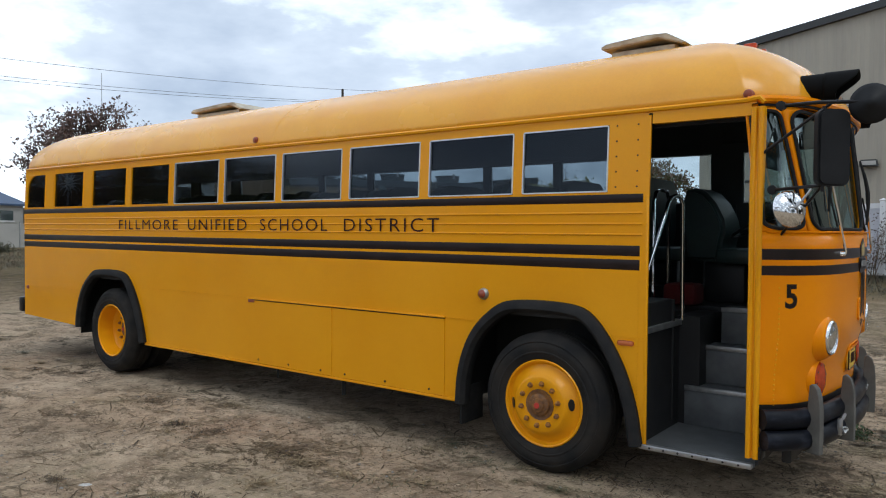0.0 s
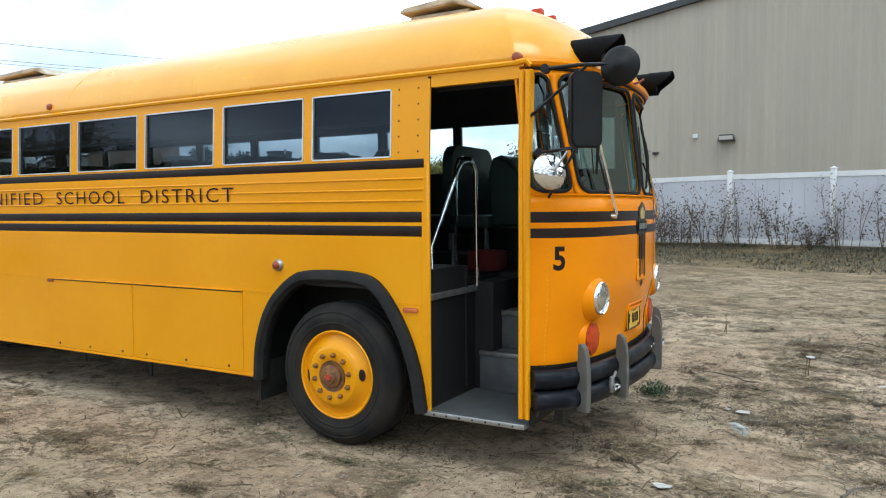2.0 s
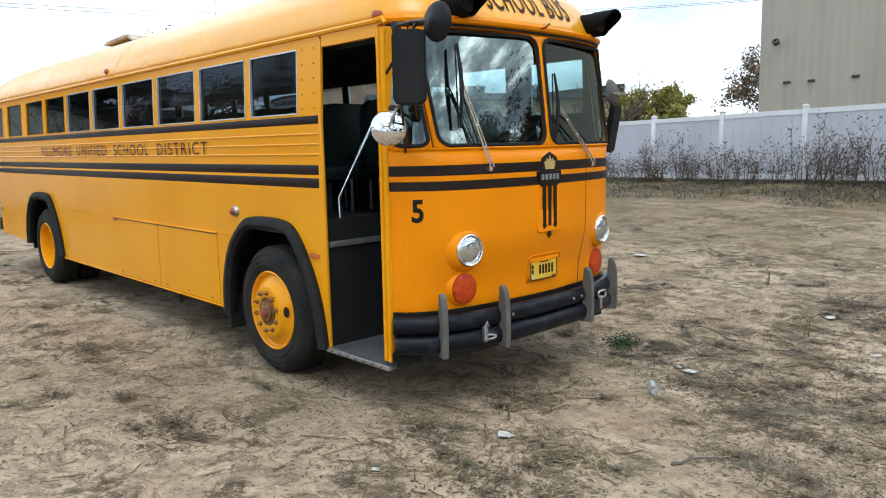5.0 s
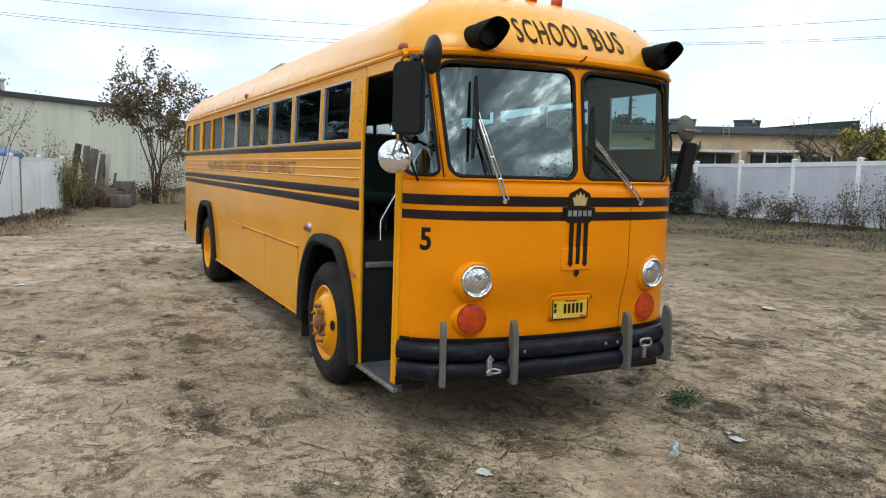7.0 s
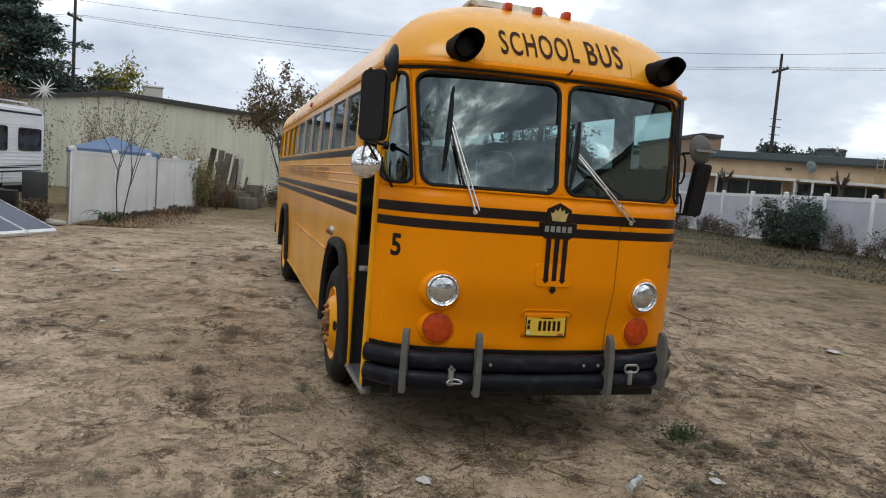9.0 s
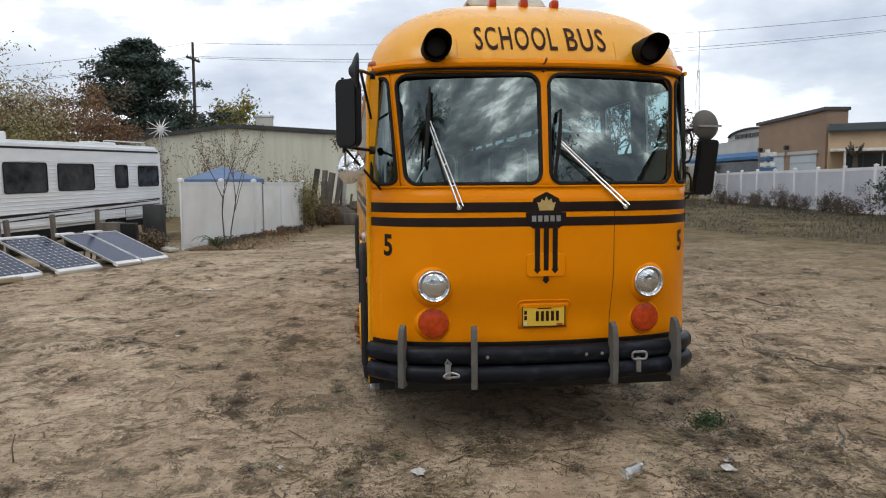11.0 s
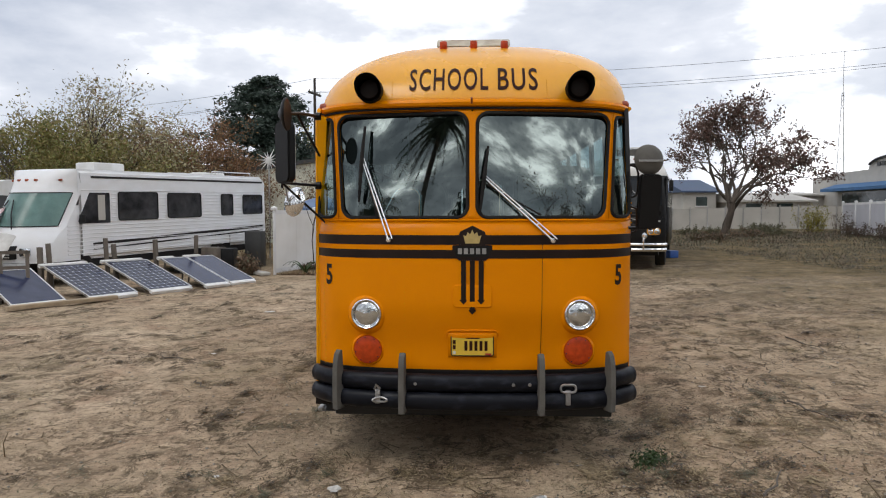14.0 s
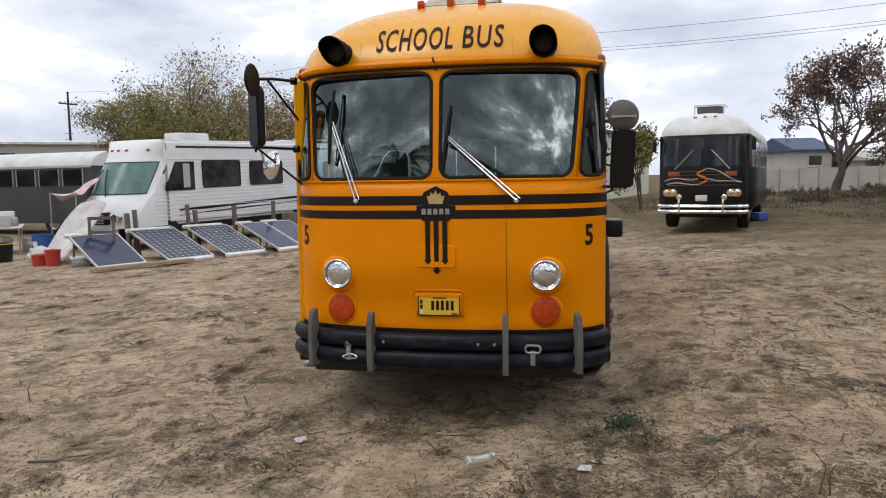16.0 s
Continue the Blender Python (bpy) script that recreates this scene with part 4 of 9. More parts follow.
box(bm, -6.31 + WX, -6.21 + WX, -HALF - 0.014, -HALF, 1.085, 1.115, 0.003)
part("small_reflector", bm, BRICKRED, bus)

# wheel arch flares
for sgn in (-1, 1):
    for xw, lr in ((WHEEL_F, (0.78, 0.74, 0.42, 0.34)), (WHEEL_R, (0.80, 0.78, 0.52, 0.45))):
        if sgn > 0 and xw == WHEEL_R:
            continue
        fine = arch(xw, *lr)
        bm = bmesh.new()
        prof = [(0.0, -0.02), (0.0, 0.035), (-0.02, 0.055), (-0.06, 0.06), (-0.085, 0.03), (-0.085, -0.05)]
        rows = []
        for i, (x, z) in enumerate(fine):
            a, b = fine[max(i - 1, 0)], fine[min(i + 1, len(fine) - 1)]
            t = Vector((b[0] - a[0], 0, b[1] - a[1])).normalized()
            nrm = Vector((-t.z, 0, t.x))
            rows.append([bm.verts.new(Vector((x, sgn * (HALF + o), z)) + nrm * (d + 0.045)) for d, o in prof])
        for r0, r1 in zip(rows, rows[1:]):
            for k in range(len(prof) - 1):
                bm.faces.new((r0[k], r0[k + 1], r1[k + 1], r1[k]))
        bmesh.ops.recalc_face_normals(bm, faces=bm.faces)
        thicken(part("wheel_arch_flare", bm, RUBBER, bus, "thick black rubber wheel arch flare"), 0.012, 0)
        bm = bmesh.new()
        box(bm, xw - lr[0] - 0.05, xw + lr[1] + 0.05, sgn * 0.62 - 0.01, sgn * 0.62 + 0.01, 0.40, 1.34)
        housing = part("wheel_housing", bm, DARK_IN, bus)
        part("housing_top", box(bmesh.new(), xw - lr[0] - 0.03, xw + lr[1] + 0.03, min(sgn * 0.62, sgn * 1.20), max(sgn * 0.62, sgn * 1.20), 1.335, 1.345), DARK_IN, housing)
        for xx in (xw - lr[0] - 0.06, xw + lr[1] + 0.02):
            part("housing_end", box(bmesh.new(), xx, xx + 0.012, min(sgn * 0.62, sgn * 1.19), max(sgn * 0.62, sgn * 1.19), 0.42, 1.34), DARK_IN, housing)
        if xw == WHEEL_F:
            bm = bmesh.new()
            box(bm, xw - 0.80, xw - 0.775, min(sgn * 0.92, sgn * 1.235), max(sgn * 0.92, sgn * 1.235), 0.24, 0.55, 0.004)
            part("mud_flap", bm, RUBBER, bus)


# wheels: the wheel's tyre, disc, hub and nuts are its own pieces
def add_wheel(x, sgn, dish):
    face = sgn * (HALF + 0.02 if not dish else HALF - 0.01)
    m = Matrix.Translation((x, face, 0.535)) @ pose(0, 0, 0, 90 if sgn < 0 else -90, 0, 0)
    R = 0.545
    bm = bmesh.new()
    prof = [(0.315, -0.02), (0.33, 0.0), (0.36, 0.012), (0.385, 0.017), (0.39, 0.023), (0.398, 0.023), (0.403, 0.019), (0.43, 0.024), (0.455, 0.02), (0.47, 0.012), (0.474, 0.018), (0.482, 0.016), (0.50, -0.005), (R - 0.012, -0.03), (R, -0.055), (R, -0.10), (R - 0.012, -0.105), (R - 0.012, -0.115), (R, -0.12), (R, -0.18), (R - 0.012, -0.185), (R - 0.012, -0.195), (R, -0.20),
            (R, -0.25), (R - 0.02, -0.275), (0.46, -0.305), (0.33, -0.29), (0.315, -0.27)]
    lathe(bm, prof, m, 56)
    tyre = part("wheel", bm, TYRE, bus, "wheel with yellow steel disc and worn black tyre")
    bm = bmesh.new()
    if not dish:
        lathe(bm, [(0.330, -0.012), (0.338, 0.006), (0.330, 0.014), (0.318, 0.008), (0.312, -0.012), (0.300, -0.022), (0.27, -0.012), (0.235, 0.030), (0.215, 0.050), (0.205, 0.054), (0.130, 0.054), (0.120, 0.048), (0.0, 0.048)], m, 48)
    else:
        lathe(bm, [(0.330, -0.012), (0.338, 0.006), (0.330, 0.014), (0.318, 0.006), (0.305, -0.06), (0.292, -0.17), (0.25, -0.20), (0.13, -0.20), (0.0, -0.20)], m, 48)
    part("rim", bm, YELLOW, tyre, "yellow painted steel rim")
    base = 0.054 if not dish else -0.20
    bm = bmesh.new()
    lathe(bm, [(0.118, base - 0.006), (0.118, base + 0.004), (0.085, base - 0.002), (0.085, base + 0.018), (0.078, base + 0.024), (0.055, base + 0.026), (0.05, base + 0.04), (0.03, base + 0.045), (0.0, base + 0.045)], m, 24)
    part("hub", bm, mat_hub, tyre)
    bm = bmesh.new()
    lathe(bm, [(0.024, base + 0.044), (0.022, base + 0.05), (0.0, base + 0.051)], m, 14)
    part("hub_cap", bm, RED_P, tyre)
    for k in range(10):
        a = 2 * math.pi * k / 10 + 0.2
        mm = m @ Matrix.Translation((0.162 * math.cos(a), 0.162 * math.sin(a), base))
        bm = bmesh.new()
        lathe(bm, [(0.021, 0.0), (0.021, 0.014), (0.016, 0.022), (0.011, 0.024), (0.011, 0.034), (0.0, 0.035)], mm, 6)
        part("wheel_nut", bm, mat_nut, tyre, smooth=False)
    if not dish:
        for k in range(2):
            a = math.pi * k + 0.10
            bm = bmesh.new()
            mm = m @ Matrix.Translation((0.252 * math.cos(a), 0.252 * math.sin(a), 0.018)) @ Matrix.Rotation(a, 4, "Z") @ Matrix.Rotation(radians(38), 4, "Y") @ Matrix.Diagonal((0.7, 1.25, 1, 1))
            lathe(bm, [(0.034, 0.0), (0.036, 0.004), (0.03, 0.005), (0.0, 0.002)], mm, 18)
            part("hand_hole", bm, BLACK, tyre)
    return tyre


mat_nut = mat("chipped_yellow_nut_paint", (0.42, 0.17, 0.02), rough=0.55, vary=0.25, scale=40, bump=0.2, tint=(0.12, 0.05, 0.02))
mat_hub = mat("rusty_yellow_hub", (0.30, 0.13, 0.03), rough=0.6, vary=0.25, scale=25, fine=120, bump=0.3, tint=(0.10, 0.045, 0.02))
for sgn in (-1, 1):
    add_wheel(WHEEL_F, sgn, False)
    add_wheel(WHEEL_R, sgn, True)
    bm = bmesh.new()
    lathe(bm, [(0.31, 0.0), (0.44, 0.02), (0.545, -0.03), (0.545, -0.24), (0.44, -0.28), (0.31, -0.26)], Matrix.Translation((WHEEL_R, sgn * (HALF - 0.36), 0.535)) @ pose(0, 0, 0, 90 if sgn < 0 else -90, 0, 0), 40)
    part("inner_tyre", bm, TYRE, bus)
bm = bmesh.new()
for x in (WHEEL_F, WHEEL_R):
    tube(bm, [(x, -1.0, 0.53), (x, 1.0, 0.53)], 0.07, 10)
box(bm, -10.4, -1.35, -0.42, -0.34, 0.55, 0.75)
box(bm, -10.4, -0.5, 0.34, 0.42, 0.55, 0.75)
box(bm, -6.6, -3.4, -1.0, 1.0, 0.40, 0.75)
tube(bm, [(-4.35, -1.0, 0.42), (-4.35, -1.0, 0.22)], 0.02, 6)
tube(bm, [(-5.4, -0.95, 0.42), (-5.4, -0.95, 0.25)], 0.012, 6)
part("chassis", bm, DARK_IN, bus, "dark underside frame and axles")
# pans added under the bus to darken the ground beneath it
for b in ((-1.30, -0.42, 0.14, 1.08, 0.44, 0.47), (-10.7, -1.30, -0.72, 0.72, 0.47, 0.50), (-7.40, -2.85, -1.16, 1.16, 0.43, 0.455), (-10.75, -9.25, -1.12, 1.12, 0.60, 0.63)):
    part("shade_pan", box(bmesh.new(), *b), DARK_IN, bus)

# dark valance and box, added to deepen the shade below the bumper
part("shade_valance", box(bmesh.new(), -0.30, -0.24, -1.06, 1.06, 0.36, 0.52, 0.01), DARK_IN, bus)
part("shade_box", box(bmesh.new(), -1.9, -0.6, -0.40, 0.14, 0.30, 0.50, 0.03), DARK_IN, bus)
# entrance: post, sill, stair well
def leaning(bm, x0, x1, y0, y1, z0, z1):
    """A post that follows the inward lean of the side above the waist."""
    a, b = -half_at(z0), -half_at(z1)
    v = [bm.verts.new(p) for p in ((x0, a + y0, z0), (x1, a + y0, z0), (x1, a + y1, z0), (x0, a + y1, z0), (x0, b + y0, z1), (x1, b + y0, z1), (x1, b + y1, z1), (x0, b + y1, z1))]
    for f in ((3, 2, 1, 0), (4, 5, 6, 7), (0, 1, 5, 4), (1, 2, 6, 5), (2, 3, 7, 6), (3, 0, 4, 7)):
        bm.faces.new([v[i] for i in f])
    return bm


bm = bmesh.new()
for dx in (0.0, 0.045):
    tube(bm, [(DOOR[1] - 0.01 + dx, -HALF - 0.006, 0.40), (DOOR[1] - 0.01 + dx, -half_at(2.4) - 0.004, 2.66)], 0.018, 8)
box(bm, DOOR[1] - 0.03, DOOR[1] + 0.05, -HALF + 0.0, -HALF + 0.07, 0.47, 2.12, 0.006)
box(bm, DOOR[1] - 0.03, DOOR[1] + 0.03, -HALF + 0.0, -HALF + 0.02, 0.40, 0.475, 0.004)
leaning(bm, DOOR[1] - 0.03, DOOR[1] + 0.05, 0.0, 0.06, 2.12, 2.67)
part("door_post", bm, YELLOW, bus)
# black plate added before the yellow post's foot, standing in for shade
part("post_foot_shade", box(bmesh.new(), DOOR[1] + 0.064, DOOR[1] + 0.074, -HALF - 0.02, -HALF + 0.10, 0.40, 0.47, 0.003), BLACK, bus, "black plate added for shade at the post's foot")
bm = bmesh.new()
box(bm, DOOR[0] - 0.005, DOOR[0] + 0.018, -HALF - 0.006, -HALF + 0.016, 0.34, 2.10, 0.004)
leaning(bm, DOOR[0] - 0.005, DOOR[0] + 0.018, -0.004, 0.016, 2.10, 2.676)
part("door_frame", bm, YELLOW, bus)
bm = bmesh.new()
leaning(bm, DOOR[0] + 0.028, DOOR[1] - 0.03, -0.003, 0.045, 2.615, 2.70)
part("door_header", bm, YELLOW, bus)
bm = bmesh.new()
box(bm, DOOR[0] - 0.03, DOOR[1] + 0.015, -HALF - 0.016, -HALF + 0.03, 0.325, 0.362, 0.006)
sill = part("door_sill", bm, STEEL, bus, "worn bare metal door sill")
for k in range(7):
    bm = bmesh.new()
    lathe(bm, [(0.008, 0), (0.006, 0.004), (0, 0.005)], Matrix.Translation((DOOR[0] + 0.05 + 0.1 * k, -HALF - 0.016, 0.342)) @ pose(0, 0, 0, 90, 0, 0), 8)
    part("sill_screw", bm, BLACK, sill)
bm = bmesh.new()
box(bm, DOOR[0] - 0.02, DOOR[1] + 0.02, -HALF + 0.02, -0.44, 0.33, 0.355)
part("well_floor", bm, TREAD, bus)
for x0, y0, z0, z1 in ((-1.90, -0.50, 0.355, 0.66), (-1.84, -0.30, 0.66, 0.96), (-1.74, -0.11, 0.96, 1.25)):
    bm = bmesh.new()
    box(bm, x0 + WX, DOOR[1] + 0.02, y0, y0 + 0.24, z0 + 0.004, z1, 0.004)
    st = part("step", bm, TREAD, bus, "grey metal step with worn edge")
    bm = bmesh.new()
    box(bm, x0 + WX, DOOR[1] + 0.02, y0 - 0.012, y0 + 0.02, z1 - 0.03, z1 + 0.006, 0.004)
    part("step_nosing", bm, STEEL, st)
for b in ((DOOR[0] - 0.05, DOOR[0] - 0.02, -1.19, 0.10, 0.34, 1.13), (DOOR[1] + 0.02, DOOR[1] + 0.04, -1.17, 0.2, 0.34, 1.3), (DOOR[0] - 0.05, -1.80 + WX, -0.46, 0.1, 0.34, 1.2)):
    part("well_panel", box(bmesh.new(), *b), DARK_IN, bus)
bm = bmesh.new()
box(bm, DOOR[0] - 0.055, DOOR[0] + 0.0, -1.18, -0.40, 1.13, 1.175, 0.006)
part("modesty_ledge", bm, STEEL, bus)
bm = bmesh.new()
tube(bm, [(x - 0.04 + WX, y, z) for x, y, z in ((-1.98, -1.02, 1.17), (-1.99, -1.02, 1.50), (-1.94, -0.74, 2.00), (-1.935, -0.70, 2.08), (-1.93, -0.65, 2.125), (-1.92, -0.58, 2.14), (-1.91, -0.50, 2.125), (-1.905, -0.47, 2.07), (-1.90, -0.46, 1.17))], 0.017, 10)
part("grab_rail", bm, CHROME, bus, "bent chrome grab rail")

# interior
bm = bmesh.new()
box(bm, BACK + 0.5, DOOR[0] - 0.05, -1.17, 1.17, 1.19, 1.235)
box(bm, DOOR[0] - 0.05, -0.45, 0.08, 1.17, 1.19, 1.235)
part("cabin_floor", bm, DARK_IN, bus)
bm = bmesh.new()
for sgn in (-1, 1):
    box(bm, BACK + 0.5, DOOR[0] - 0.05, sgn * 1.185 - 0.008, sgn * 1.185 + 0.008, 1.23, 2.13)
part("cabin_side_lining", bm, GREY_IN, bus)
bm = bmesh.new()
cl = []
for i in range(25):
    c = math.sin((-1 + 2 * i / 24) * math.pi / 2)
    cl.append((1.13 * c, GUT - 0.03 + (CROWN_H - 0.05) * (1 - abs(c) ** 2.12) ** (1 / 2.12)))
sheet(bm, lambda x, i: Vector((x, *cl[int(i)])), [BACK + 1.6, -6, -1.35], list(range(25)))
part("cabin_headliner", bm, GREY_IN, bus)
bm = bmesh.new()
box(bm, DOOR[1] - 0.02, DOOR[1] + 0.0, -1.15, -0.5, 2.3, 2.7)
box(bm, DOOR[0], DOOR[1], -1.10, -1.06, 2.60, 2.72)
part("door_engine_cover", bm, DARK_IN, bus)


def bench(x, y, w, h=1.07, tone=SEAT, nm="bench_seat"):
    bm = bmesh.new()
    ol = rounded_rect(w, h - 0.32, (0.03, 0.16, 0.16, 0.03), 6)
    slab(bm, [(p[0] + y, p[1] + 1.235 + 0.32 + (h - 0.32) / 2) for p in ol], "x", x - 0.05, x + 0.05)
    box(bm, x, x + 0.42, y - w / 2, y + w / 2, 1.60, 1.72, 0.03)
    s = part(nm, bm, tone, bus, "dark green vinyl seat")
    for yy in (y - w / 2 + 0.06, y + w / 2 - 0.06):
        for xx in (x + 0.02, x + 0.36):
            part("seat_leg", tube(bmesh.new(), [(xx, yy, 1.23), (xx, yy, 1.62)], 0.014, 6), STEEL, s)


for i in range(10):
    for sgn in (-1, 1):
        bench(-2.35 - 0.78 * i + (0.0 if sgn < 0 else 0.5), sgn * 0.72, 0.86, 1.0 if sgn < 0 else 1.13)
bm = bmesh.new()
slab(bm, [(-1.44, 1.60), (-1.14, 1.60), (-1.12, 1.76), (-1.09, 1.88), (-1.11, 1.98), (-1.18, 2.12), (-1.27, 2.22), (-1.36, 2.255), (-1.44, 2.23), (-1.48, 2.10)], "y", 0.36, 0.88)
bmesh.ops.bevel(bm, geom=[e for e in bm.edges if len(e.link_faces) == 2 and e.calc_face_angle(0) > 1.2], offset=0.04, segments=3, affect="EDGES")
driver = part("driver_seat", bm, SEAT, bus, "dark green vinyl driver's seat")
part("seat_cushion", box(bmesh.new(), -1.18, -0.80, 0.37, 0.87, 1.58, 1.72, 0.04), SEAT, driver)
part("seat_base", box(bmesh.new(), -1.30, -0.95, 0.48, 0.76, 1.235, 1.60, 0.02), DARK_IN, driver)
bm = bmesh.new()
box(bm, -0.62, -0.30, -0.55, 1.06, 1.60, 1.80, 0.05)
box(bm, -0.52, -0.26, -0.55, 1.08, 1.23, 1.62, 0.03)
part("dashboard", bm, DARK_IN, bus)
bm = bmesh.new()
tm = Matrix.Translation((-0.88, 0.62, 1.93)) @ pose(0, 0, 0, 0, -28, 0)
tube(bm, [tm @ Vector((0.24 * math.cos(a), 0.24 * math.sin(a), 0)) for a in (2 * math.pi * k / 28 for k in range(29))], 0.014, 8, caps=False)
for a in (0.3, 2.6, 4.3):
    tube(bm, [tm @ Vector((0, 0, 0)), tm @ Vector((0.24 * math.cos(a), 0.24 * math.sin(a), 0))], 0.010, 6)
tube(bm, [tm @ Vector((0, 0, 0)), tm @ Vector((0.2, 0, -0.45))], 0.022, 8)
part("steering_wheel", bm, BLACK_P, bus)
bm = bmesh.new()
tube(bm, [(-1.55, -0.10, 1.24), (-1.55, -0.10, 2.12), (-1.55, -0.05, 2.2), (-1.55, 0.05, 2.22), (-1.55, 0.20, 2.22), (-1.55, 0.25, 2.15), (-1.55, 0.26, 1.24)], 0.016, 8)
part("aisle_rail", bm, CHROME, bus)
bm = bmesh.new()
box(bm, -1.50, -1.22, -0.02, 0.26, 1.235, 1.42, 0.04)
part("floor_cushion", bm, REDCLOTH, bus)

# bumper: two stacked rolls, four rubber guards, tow fittings
for z, r, k in ((0.662, 0.074, 0.046), (0.525, 0.074, 0.060)):
    bm = bmesh.new()
    pts = []
    for u in US:
        p = nose(u * (HALF + 0.006), z, k)
        pts.append(p)
    rows = []
    for i, p in enumerate(pts):
        t = (pts[min(i + 1, len(pts) - 1)] - pts[max(i - 1, 0)]).normalized()
        nrm = Vector((t.y, -t.x, 0))
        if nrm.x < 0 and abs(t.y) > 0.1:
            nrm = -nrm
        rows.append([bm.verts.new(p + nrm * (0.052 * math.cos(a)) + Vector((0, 0, r * 0.9 * math.sin(a)))) for a in (2 * math.pi * j / 12 for j in range(12))])
    for r0, r1 in zip(rows, rows[1:]):
        for j in range(12):
            bm.faces.new((r0[j], r1[j], r1[(j + 1) % 12], r0[(j + 1) % 12]))
    bm.faces.new(rows[0])
    bm.faces.new(rows[-1][::-1])
    bmesh.ops.recalc_face_normals(bm, faces=bm.faces)
    part("bumper_roll", bm, BUMPER, bus, "dark scuffed bumper bar")
part("bumper_backing", nose_strip(bmesh.new(), 0.46, 0.70, -1.20, 1.20, 0.004), BLACK, bus)
# black strip above the bumper: shade of the gap painted on the nose
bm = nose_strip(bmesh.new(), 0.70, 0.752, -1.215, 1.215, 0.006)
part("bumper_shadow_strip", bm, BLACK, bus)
for y in (-0.978, -0.505, 0.492, 0.985):
    p = nose(y, 0.6)
    ang = math.atan2(nose(y + 0.02, 0.6).x - nose(y - 0.02, 0.6).x, 0.04)
    bm = bmesh.new()
    side = [(0.03, 0.43), (0.128, 0.43), (0.132, 0.50), (0.133, 0.60), (0.130, 0.70), (0.122, 0.77), (0.105, 0.82), (0.075, 0.845), (0.055, 0.835), (0.050, 0.78), (0.044, 0.70), (0.055, 0.665), (0.055, 0.60), (0.036, 0.555), (0.05, 0.50)]
    side = [(a, 0.44 + (b - 0.43) * 1.085) for a, b in side]
    slab(bm, side, "y", -0.022, 0.022)
    mm = Matrix.Translation((p.x + 0.022, y, 0)) @ Matrix.Rotation(-ang, 4, "Z")
    bmesh.ops.bevel(bm, geom=bm.edges, offset=0.004, segments=1, affect="EDGES")
    for v in bm.verts:
        v.co = mm @ v.co
    part("bumper_guard", bm, GUARD, bus, "upright weathered grey rubber bumper guard", smooth=False)
for y, dx in ((-0.70, 0), (0.70, 1)):
    p = nose(y, 0.58, 0.103)
    bm = bmesh.new()
    box(bm, p.x, p.x + 0.03, y - 0.018, y + 0.018, 0.51, 0.62, 0.004)
    if dx:
        tube(bm, [(p.x + 0.035, y + a, 0.635 + b) for a, b in rounded_rect(0.11, 0.055, 0.025, 4) + [rounded_rect(0.11, 0.055, 0.025, 4)[0]]], 0.009, 6, caps=False)
    else:
        tube(bm, [(p.x + 0.02 + 0.03 * abs(math.cos(t)), y + 0.02 + 0.055 * math.cos(t), 0.54 + 0.016 * math.sin(t)) for t in (2 * math.pi * k / 14 for k in range(15))], 0.008, 6, caps=False)
        tube(bm, [(p.x + 0.03, y - 0.02, 0.62), (p.x + 0.045, y - 0.01, 0.655), (p.x + 0.03, y + 0.02, 0.62)], 0.010, 6)
    part("tow_fitting", bm, STEEL, bus)
for y in (-0.42, 0.30, 0.42):
    bm = bmesh.new()
    p = nose(y, 0.66, 0.097)
    lathe(bm, [(0.013, 0), (0.010, 0.007), (0, 0.008)], Matrix.Translation(p) @ pose(0, 0, 0, 0, 90, 0), 10)
    part("bumper_bolt", bm, STEEL, bus)

# lamps on the nose
for y in (-0.785, 0.785):
    p = nose(y, 1.168)
    tilt = Matrix.Translation((p.x, y, 1.168)) @ pose(0, 0, 0, 0, 90, 6 * (1 if y > 0 else -1))
    bm = bmesh.new()
    lathe(bm, [(0.165, -0.045), (0.148, -0.012), (0.136, 0.008), (0.127, 0.020), (0.118, 0.024)], tilt, 36)
    tilt = tilt @ Matrix.Translation((0, 0, -0.004))
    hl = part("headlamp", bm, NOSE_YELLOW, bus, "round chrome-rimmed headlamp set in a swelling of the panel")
    bm = bmesh.new()
    lathe(bm, [(0.116, -0.01), (0.116, 0.030), (0.113, 0.040), (0.106, 0.045), (0.099, 0.040), (0.097, 0.024)], tilt, 36)
    part("chrome_ring", bm, CHROME, hl, "polished chrome ring")
    bm = bmesh.new()
    lathe(bm, [(0.0985, 0.024), (0.085, 0.036), (0.05, 0.046), (0.0, 0.050)], tilt, 28)
    part("lens", bm, LENS, hl, "clear patterned lens")
    p = nose(y, 0.89)
    tilt = Matrix.Translation((p.x, y, 0.89)) @ pose(0, 0, 0, 0, 90, 6 * (1 if y > 0 else -1))
    bm = bmesh.new()
    lathe(bm, [(0.15, -0.045), (0.132, -0.008), (0.121, 0.014), (0.112, 0.022), (0.108, 0.016), (0.0, 0.012)], tilt, 36)
    sl = part("turn_lamp", bm, NOSE_YELLOW, bus, "round orange turn signal lamp")
    bm = bmesh.new()
    lathe(bm, [(0.108, 0.010), (0.105, 0.028), (0.085, 0.036), (0.05, 0.040), (0.0, 0.041)], tilt, 30)
    part("lens", bm, AMBER, sl, "scratched orange-red lens")
    for k in range(8):
        bm = bmesh.new()
        a = 2 * math.pi * k / 8 + 0.2
        lathe(bm, [(0.006, 0.0), (0.005, 0.004), (0, 0.005)], tilt @ Matrix.Translation((0.094 * math.cos(a), 0.094 * math.sin(a), 0.031)), 6)
        part("lens_screw", bm, BLACK, sl)

